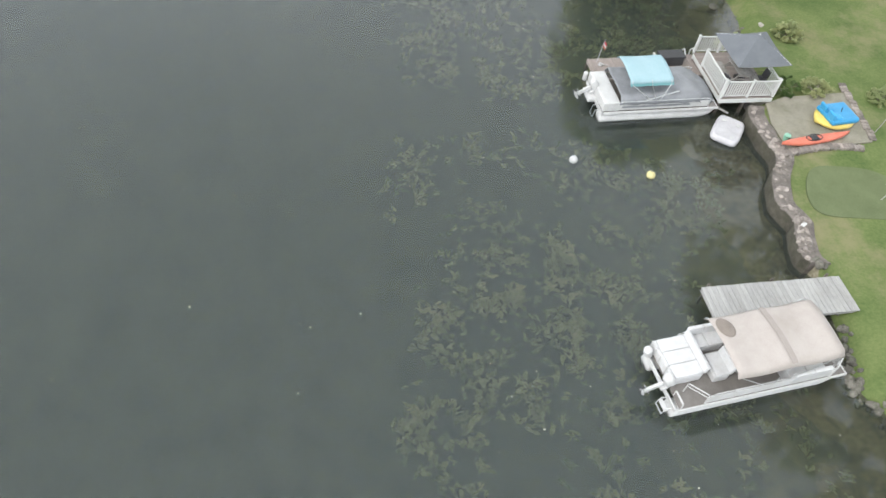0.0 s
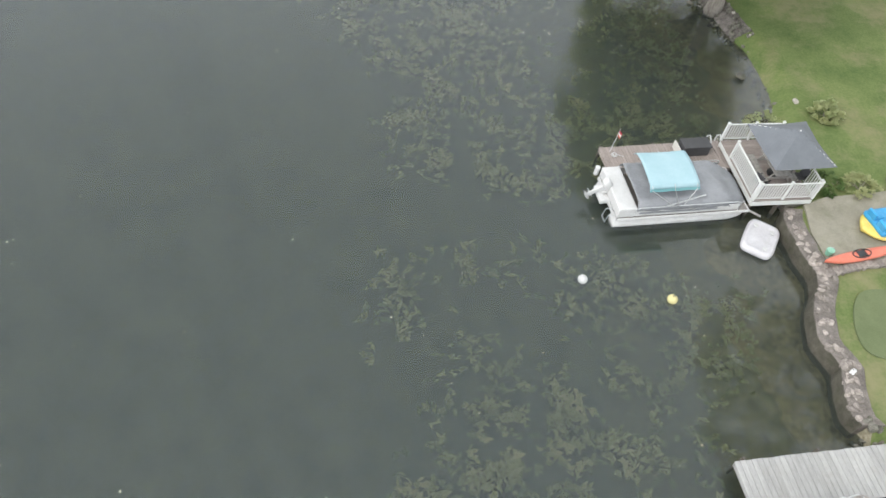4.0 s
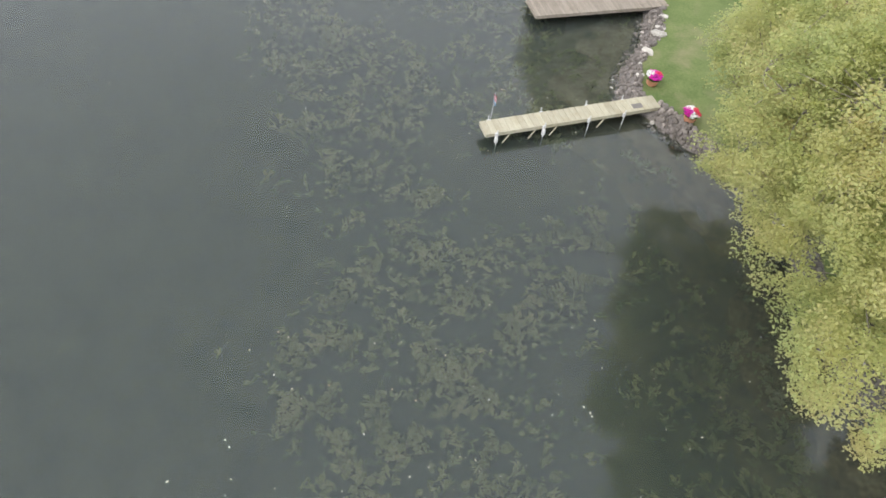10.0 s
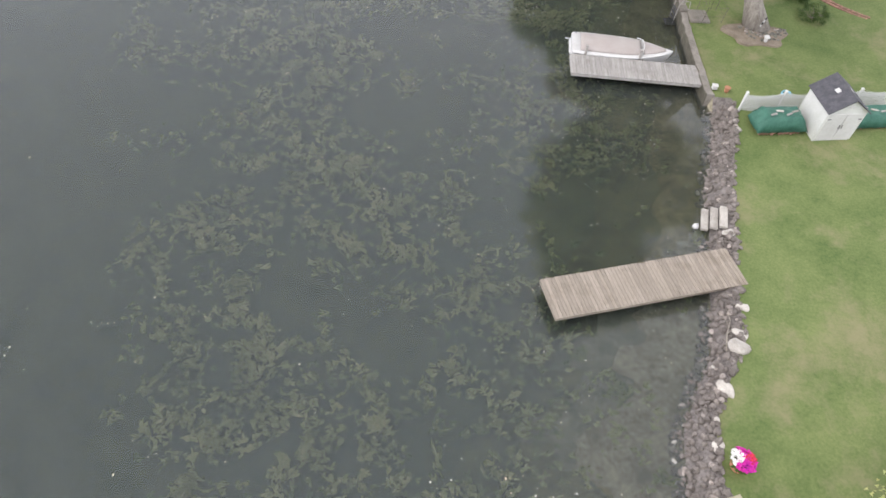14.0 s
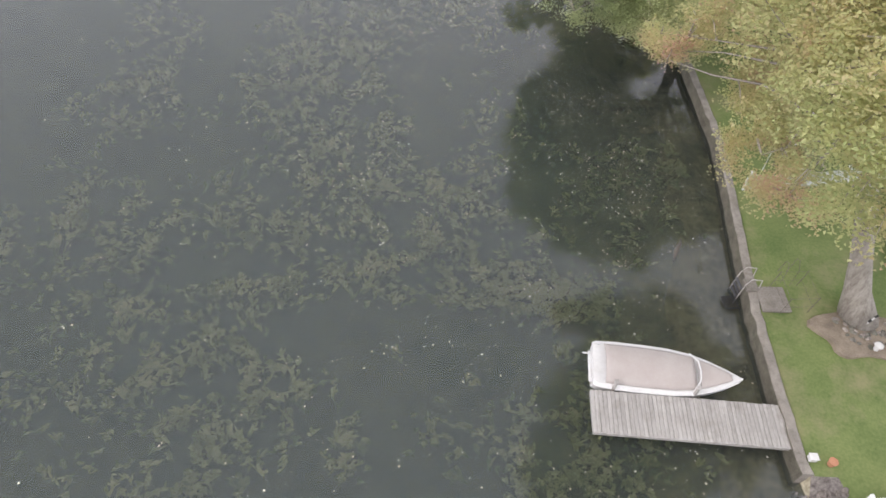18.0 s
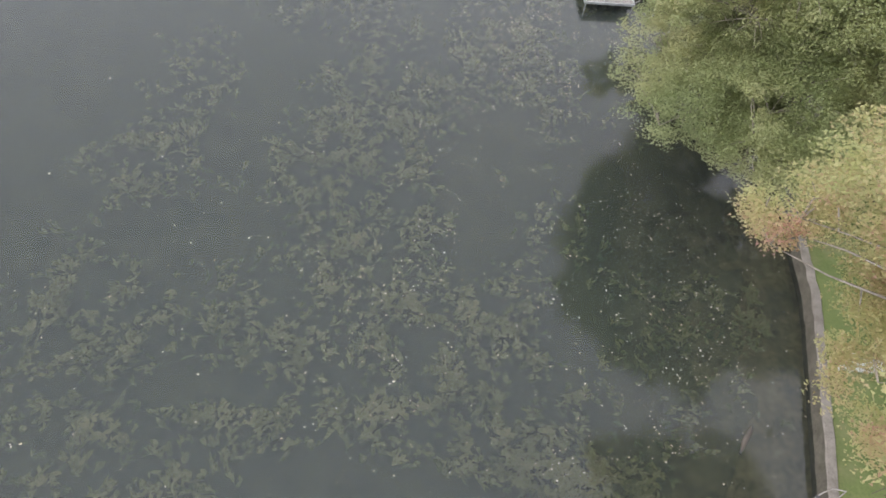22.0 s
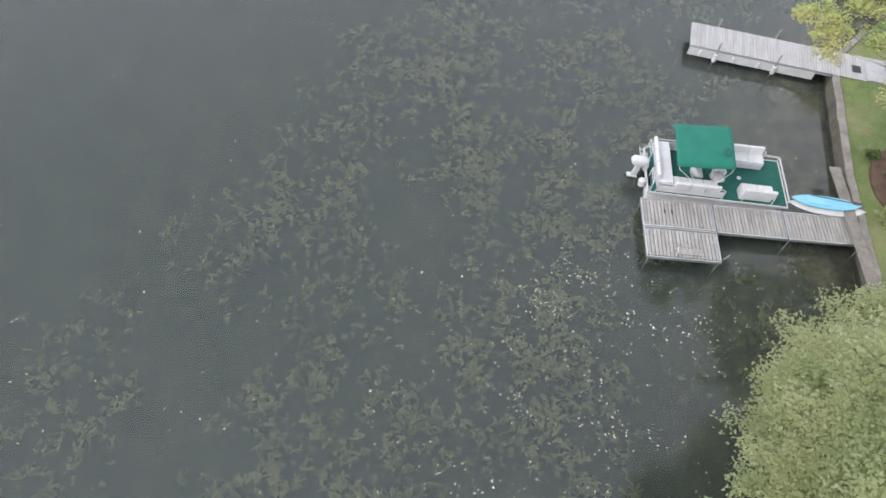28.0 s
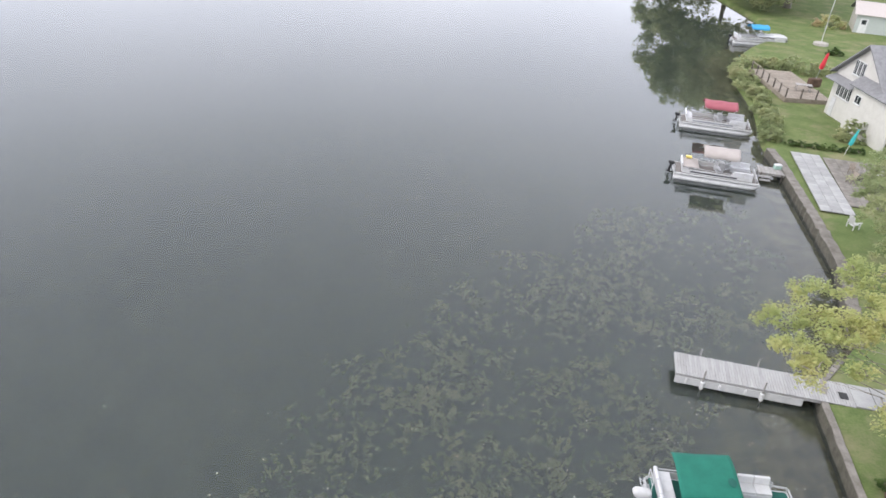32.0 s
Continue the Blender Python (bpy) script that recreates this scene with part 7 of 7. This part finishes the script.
part("shaft", bar([(-0.95, 0, 0.0), (0.8, 0, 0.0)], 0.016, 8), BLACK, pdl)
part("paddle_blade", slab(0.4, 0.16, 0.02, at(0.98, 0, 0), 0.008), CHARCOAL, pdl)
dg = thing("sailing_dinghy", at(17.4, 117.6, 0.72, 14), "small white and green sailing dinghy drawn up on the lawn", "dinghy")
blade("hull", dg, 3.0, 1.15, 0.34, WHITE, 0, None, 0.1)
part("deck_inlay", slab(1.2, 0.6, 0.03, at(0.3, 0, 0.345), 0.01), surface("mint_green_plastic", (0.16, 0.42, 0.32), (0.22, 0.5, 0.4), rough=0.5), dg)
part("mast", bar([(-0.9, 0, 0.3), (0.6, 1.9, 2.6)], [0.035, 0.025], 8), VINYL, dg)
part("boom", bar([(-0.9, 0, 0.42), (0.5, 0.25, 0.5)], 0.025, 8), VINYL, dg)


def lawn_chair(x, y, z, turn, label):
    c = thing("garden_chair", at(x, y, z, turn), label, "chair", "garden chairs")
    for i in range(5):
        part("back_slat", slab(0.1, 0.025, 0.72 + 0.06 * (2 - abs(i - 2)), at(-0.22 + 0.11 * i, 0.28, 0.68, 0, -18), 0.008), WHITE, c)
        part("seat_slat", slab(0.5, 0.09, 0.022, at(0, -0.25 + 0.11 * i, 0.36 - 0.02 * i), 0.006), WHITE, c)
    for sx in (-0.32, 0.32):
        part("armrest", slab(0.13, 0.68, 0.025, at(sx, -0.02, 0.56), 0.006), WHITE, c)
        part("leg", slab(0.06, 0.08, 0.55, at(sx, -0.28, 0.275), 0.006), WHITE, c)
        part("leg", slab(0.06, 0.08, 0.55, at(sx, 0.25, 0.275), 0.006), WHITE, c)
    return c


lawn_chair(17.75, 119.3, 0.72, 200, "white slatted garden chair behind a dinghy")
bx = thing("cardboard_box", at(16.25, 118.75, 0.70, 30), "weathered brown wooden crate by the sea wall", "crate")
for i in range(4):
    part("board", slab(0.62, 0.02, 0.11, at(0, -0.27, 0.07 + 0.125 * i), 0.004), TAN_WOOD, bx)
    part("board", slab(0.62, 0.02, 0.11, at(0, 0.27, 0.07 + 0.125 * i), 0.004), TAN_WOOD, bx)
part("lid", slab(0.66, 0.6, 0.03, at(0, 0, 0.55), 0.006), TAN_WOOD, bx)
mb2 = bmesh.new()
loft(mb2, [[Vector((16.4 + 1.1 * math.cos(a), 118.6 + 1.9 * math.sin(a), z)) for a in (2 * math.pi * i / 24 for i in range(24))] for z in (0.5, 0.735)])
tagged(part("mulch_bed_shore", mb2, MULCH), "brown mulch bed along the sea wall", "mulch", kind="structure")
shrub(17.9, 121.3, 1.1, 1.1, "dark green spreading shrub on the lawn", LEAF_SHRUB, 12, leaf=0.1)
shrub(15.75, 116.4, 0.45, 0.45, "small light green plant beside the sea wall", LEAF_GREEN, 13)
shrub(15.45, 119.9, 0.3, 0.35, "small green plant in mulch", LEAF_SHRUB, 14)
fb = thing("paving_stone", at(16.2, 115.1, 0.69, 10), "pale flat paving stone in the lawn", "paving stone")
part("stone", slab(0.55, 0.5, 0.07, None, 0.015), PALE_STONE, fb)

# ---- beyond the stone wall ----
pav = thing("patio", at(18.1, 148.6, 0.80, 0), "pale grey paved waterside patio behind a stone wall", "patio")
first = None
for i in range(3):
    for j in range(12):
        m = at(0.72 + 0.84 * i - 0.018 * j, 0.55 + 1.06 * j, 0.0)
        if first is None:
            first = part("paver", slab(0.82, 1.04, 0.08, None, 0.012), PATIO, pav, at=m)
        else:
            share("paver", first, m, pav)
pav2 = thing("patio", at(20.9, 150.4, 0.80, 0), "grey paved seating patio with scattered furniture", "patio")
first = None
for i in range(6):
    for j in range(10):
        m = at(0.5 + 1.0 * i, 0.55 + 1.06 * j, -0.01)
        if first is None:
            first = part("paver", slab(0.985, 1.045, 0.08, None, 0.012), CONCRETE, pav2, at=m)
        else:
            share("paver", first, m, pav2)
sd = dock("short grey plank dock between a boat and the wall", 14.75, 155.3, 0, 2.3, 1.5, 0.66, 0, GREY_WOOD, GREY_WOOD, [(0.2, -1), (0.2, 1), (1.9, -1)], board=0.14)
part("boarding_step", slab(0.9, 0.35, 0.08, at(0.5, -0.3, 0.4), 0.01), GREY_WOOD, sd)
part("boarding_step", slab(0.9, 0.3, 0.08, at(0.5, -0.62, 0.2), 0.01), GREY_WOOD, sd)
cooler = thing("cooler", at(16.4, 156.6, 0.66, 20), "pale green cool box on a dock", "cool box")
part("body", slab(0.6, 0.4, 0.34, at(0, 0, 0.17), 0.03, 2), surface("mint_cooler", (0.3, 0.45, 0.38), (0.36, 0.52, 0.44), rough=0.5), cooler)
part("lid", slab(0.64, 0.44, 0.08, at(0, 0, 0.38), 0.02), WHITE, cooler)
lawn_chair(20.1, 146.2, 0.8, 120, "white slatted garden chair on the lawn by a wall")
cu = thing("closed_umbrella", at(23.1, 162.6, 0.8, 0, 0, 10), "folded teal patio umbrella", "umbrella")
part("pole", bar([(0, 0, 0), (0, 0, 2.6)], 0.025, 8), WHITE, cu)
part("canopy", bar([(0, 0, 1.0), (0, 0, 1.3), (0, 0, 2.3), (0, 0, 2.6)], [0.17, 0.2, 0.1, 0.02], 10), surface("teal_fabric", (0.03, 0.33, 0.33), (0.05, 0.42, 0.42), rough=0.8), cu)
for x, y, turn in ((22.6, 157.5, 20), (23.6, 156.3, 160), (22.0, 155.4, -60)):
    ch = thing("patio_chair", at(x, y, 0.83, turn), "weathered wooden patio armchair", "chair", "far patio chairs")
    part("seat", slab(0.55, 0.5, 0.05, at(0, 0, 0.4), 0.01), TAN_WOOD, ch)
    part("backrest", slab(0.55, 0.04, 0.55, at(0, 0.26, 0.68, 0, -12), 0.01), TAN_WOOD, ch)
    for sx in (-0.26, 0.26):
        part("armrest", slab(0.07, 0.52, 0.03, at(sx, 0, 0.6), 0.006), TAN_WOOD, ch)
        part("leg", slab(0.05, 0.05, 0.6, at(sx, -0.22, 0.3), 0.006), TAN_WOOD, ch)
        part("leg", slab(0.05, 0.05, 0.6, at(sx, 0.22, 0.3), 0.006), TAN_WOOD, ch)
fpit = thing("fire_pit", at(22.8, 156.4, 0.83), "round rusty fire bowl between patio chairs", "fire pit")
part("bowl", bar([(0, 0, 0.1), (0, 0, 0.15), (0, 0, 0.4), (0, 0, 0.42)], [0.15, 0.28, 0.42, 0.4], 14), DARK_WOOD, fpit)
wb = thing("dinghy", at(25.3, 158.0, 0.82, 60), "upturned white dinghy on the patio", "dinghy")
blade("hull", wb, 2.4, 1.1, 0.4, WHITE)
ft = thing("patio_table", at(26.6, 161.0, 0.82), "bright green patio table", "table")
part("top", slab(1.2, 0.9, 0.04, at(0, 0, 0.72), 0.01), surface("lime_green_plastic", (0.3, 0.6, 0.3), (0.36, 0.66, 0.36), rough=0.5), ft)
for sx in (-0.5, 0.5):
    for sy in (-0.35, 0.35):
        part("leg", bar([(sx, sy, 0), (sx, sy, 0.7)], 0.02, 6), WHITE, ft)
rnd = random.Random(77)
for i in range(16):
    y = 164 + i * 1.75 + rnd.uniform(-0.5, 0.5)
    shrub(shore(y) + rnd.uniform(0.5, 1.5), y, rnd.uniform(0.9, 1.5), rnd.uniform(0.9, 1.5), "overgrown yellow-green bank shrub at the waterline", LEAF_GREEN, 100 + i, leaf=0.2, per=22, clumps=46)
for i in range(8):
    shrub(17.5 + i * 1.55, 193.5 + rnd.uniform(-1.2, 1.2), rnd.uniform(1.1, 1.6), rnd.uniform(1.2, 1.8), "overgrown green hedge shrub before the far lawn", LEAF_GREEN, 130 + i, leaf=0.22, per=22, clumps=50)
shrub(24.7, 167.4, 1.5, 1.9, "rounded green-brown shrub against a cottage wall", LEAF_GREEN, 150, leaf=0.2, clumps=70)
for i in range(7):
    shrub(18.6 + i * 1.0, 163.6, 0.6, 0.5, "low green hedge plant along a patio", LEAF_SHRUB, 160 + i, leaf=0.14, clumps=26)

# ---- cottage ----
hs = thing("house", at(24.0, 176.3, 0.75, -75), "cream-sided cottage with a grey shingled gable roof", "house")
L, DEP, EV, RD = 9.6, 9.0, 4.6, 8.2
part("wall", slab(L, 0.2, EV, at(L / 2, 0.1, EV / 2)), SIDING, hs)
part("wall", slab(L, 0.2, EV, at(L / 2, DEP - 0.1, EV / 2)), SIDING, hs)
part("wall", slab(0.2, DEP - 0.41, EV, at(0.1, DEP / 2, EV / 2)), SIDING, hs)
part("wall", slab(0.2, DEP - 0.41, EV, at(L - 0.1, DEP / 2, EV / 2)), SIDING, hs)
for yy in (0.0, DEP - 0.2):
    gb = bmesh.new()
    loft(gb, [[Vector((0, q, EV)), Vector((L, q, EV)), Vector((L / 2, q, RD))] for q in (yy, yy + 0.2)])
    part("gable", gb, SIDING, hs)
rp = math.atan2(RD - EV, L / 2)
hw = (L / 2) / math.cos(rp) + 0.6
for side in (-1, 1):
    part("roof", slab(hw, DEP + 1.2, 0.16, at(L / 2 + side * (L / 4 + 0.22), DEP / 2, (EV + RD) / 2 - 0.06, 0, 0, math.degrees(rp) * side), 0.02), GREY_ROOF, hs)
part("pent_roof", slab(L / 2 + 0.2, 1.3, 0.12, at(L / 4 - 0.12, -0.45, EV - 0.55, 0, 22), 0.02), GREY_ROOF, hs)


def house_window(x, z, w, h, y=-0.03):
    f = part("window", slab(w + 0.16, 0.06, h + 0.16, at(x, y, z), 0.01), WHITE_PAINT, hs)
    part("pane", slab(w, 0.03, h, at(x, y - 0.03, z), 0.004), GLASS, f)
    part("muntin", slab(0.04, 0.02, h, at(x, y - 0.055, z)), WHITE_PAINT, f)
    part("sill", slab(w + 0.26, 0.12, 0.05, at(x, y - 0.06, z - h / 2 - 0.1), 0.008), WHITE_PAINT, f)


for i in range(5):
    house_window(1.35 + 0.72 * i, 3.0, 0.5, 1.3)
for i in range(3):
    house_window(L / 2 - 1.75 + 0.66 * i, 5.75, 0.46, 1.3)
house_window(6.2, 3.3, 0.9, 0.7, -0.68)
part("door", slab(0.85, 0.06, 2.0, at(1.0, -0.03, 1.0), 0.01), GREY_PANEL, hs)
part("wing_wall", slab(L / 2 + 2.6, 0.2, EV, at(3 * L / 4 + 1.3, -0.55, EV / 2)), SIDING, hs)
part("wing_wall", slab(0.2, 0.44, EV, at(L / 2 + 0.1, -0.23, EV / 2)), SIDING, hs)
part("wing_roof", slab(L / 2 + 3.2, 6.6, 0.16, at(3 * L / 4 + 1.3, 1.55, 6.4, 0, 37), 0.02), GREY_ROOF, hs)
part("corner_post", slab(0.25, 0.25, EV, at(5.2, -0.13, EV / 2), 0.02), GREY_PANEL, hs)

# wooden deck by the cottage
wd = thing("deck", at(20.2, 178.2, 0.72, 12), "brown weathered wooden deck with posts beside a cottage", "deck")
first = None
for i in range(40):
    m = at(2.6, 0.15 + 0.3 * i, 0.5)
    if first is None:
        first = part("plank", slab(5.2, 0.28, 0.05, None, 0.008), TAN_WOOD, wd, at=m)
    else:
        share("plank", first, m, wd)
part("fascia", slab(0.06, 12, 0.5, at(0.0, 6.0, 0.25), 0.01), TAN_WOOD, wd)
part("fascia", slab(5.2, 0.06, 0.5, at(2.6, 0.0, 0.25), 0.01), TAN_WOOD, wd)
for i in range(7):
    part("post", slab(0.14, 0.14, 1.6, at(0.06, 0.2 + 1.9 * i, 0.8), 0.012), DARK_WOOD, wd)
for i in range(3):
    part("post", slab(0.14, 0.14, 1.6, at(1.7 + 1.7 * i, 0.06, 0.8), 0.012), DARK_WOOD, wd)
part("handrail", slab(0.1, 11.6, 0.07, at(0.06, 6.0, 1.5), 0.012), TAN_WOOD, wd)
ru = thing("closed_umbrella", at(24.9, 187.2, 1.25, 0, 0, 8), "folded bright red patio umbrella", "umbrella")
part("pole", bar([(0, 0, 0), (0, 0, 3.6)], 0.03, 8), WHITE, ru)
part("canopy", bar([(0, 0, 1.6), (0, 0, 2.0), (0, 0, 3.3), (0, 0, 3.6)], [0.22, 0.28, 0.16, 0.03], 10), RED, ru)
gr = thing("grill", at(24.2, 184.4, 1.25, 20), "covered brown barbecue grill on a deck", "grill")
part("cover", slab(1.5, 0.7, 1.05, at(0, 0, 0.55), 0.16, 3), MULCH, gr)
part("wheel", bar([(-0.6, -0.36, 0.1), (-0.6, -0.28, 0.1)], 0.1, 12), BLACK, gr)
kg = thing("garden_table", at(22.6, 182.0, 1.25), "grey wooden table on a deck", "table")
part("top", slab(1.8, 0.9, 0.05, at(0, 0, 0.74), 0.01), GREY_WOOD, kg)
for sx in (-0.75, 0.75):
    for sy in (-0.35, 0.35):
        part("leg", slab(0.08, 0.08, 0.72, at(sx, sy, 0.36), 0.006), GREY_WOOD, kg)

# far lawn: flagpole, second cottage, brush
fpole = thing("flagpole", at(30.5, 212.4, 0.8), "tall white flagpole in a round stone bed", "flagpole")
part("pole", bar([(0, 0, 0), (0, 0, 9.5)], [0.06, 0.03], 10), WHITE, fpole)
part("base", bar([(0, 0, 0), (0, 0, 0.35), (0, 0, 0.4)], [1.1, 1.05, 0.9], 18), PALE_STONE, fpole)
part("ball", bar([(0, 0, 9.5), (0, 0, 9.58), (0, 0, 9.66)], [0.03, 0.08, 0.02], 8), WHITE, fpole)
h2 = thing("house", at(38.0, 226.0, 0.8, -8), "low grey-green cottage with a white door and pale roof", "house")
part("wall", slab(12, 0.2, 3.0, at(6, 0.1, 1.5)), surface("grey_green_siding", (0.34, 0.37, 0.35), (0.42, 0.45, 0.43), rough=0.8), h2)
part("wall", slab(0.2, 7, 3.0, at(0.1, 3.71, 1.5)), SIDING, h2)
part("wall", slab(0.2, 7, 3.0, at(11.9, 3.71, 1.5)), SIDING, h2)
part("roof", slab(13, 4.6, 0.15, at(6, 1.8, 3.7, 0, 20), 0.02), surface("pale_roof", (0.40, 0.36, 0.34), (0.48, 0.44, 0.42), rough=0.9), h2)
part("roof", slab(13, 4.6, 0.15, at(6, 6.0, 3.7, 0, -20), 0.02), GREY_ROOF, h2)
dr = part("door", slab(1.2, 0.08, 2.3, at(1.2, -0.04, 1.2), 0.01), WHITE_PAINT, h2)
part("pane", slab(0.7, 0.03, 0.7, at(1.2, -0.09, 1.8), 0.006), GLASS, dr)
wn2 = part("window", slab(1.4, 0.08, 1.1, at(5.5, -0.04, 1.7), 0.01), WHITE_PAINT, h2)
part("pane", slab(1.2, 0.03, 0.9, at(5.5, -0.09, 1.7), 0.006), GLASS, wn2)
shrub(34.8, 228.5, 2.6, 1.8, "tangled grey-brown brush pile on the far lawn", LEAF_TURN, 170, leaf=0.25, clumps=80)
shrub(31.2, 206, 1.2, 1.0, "round green shrub on the far lawn", LEAF_SHRUB, 171, leaf=0.2, clumps=50)
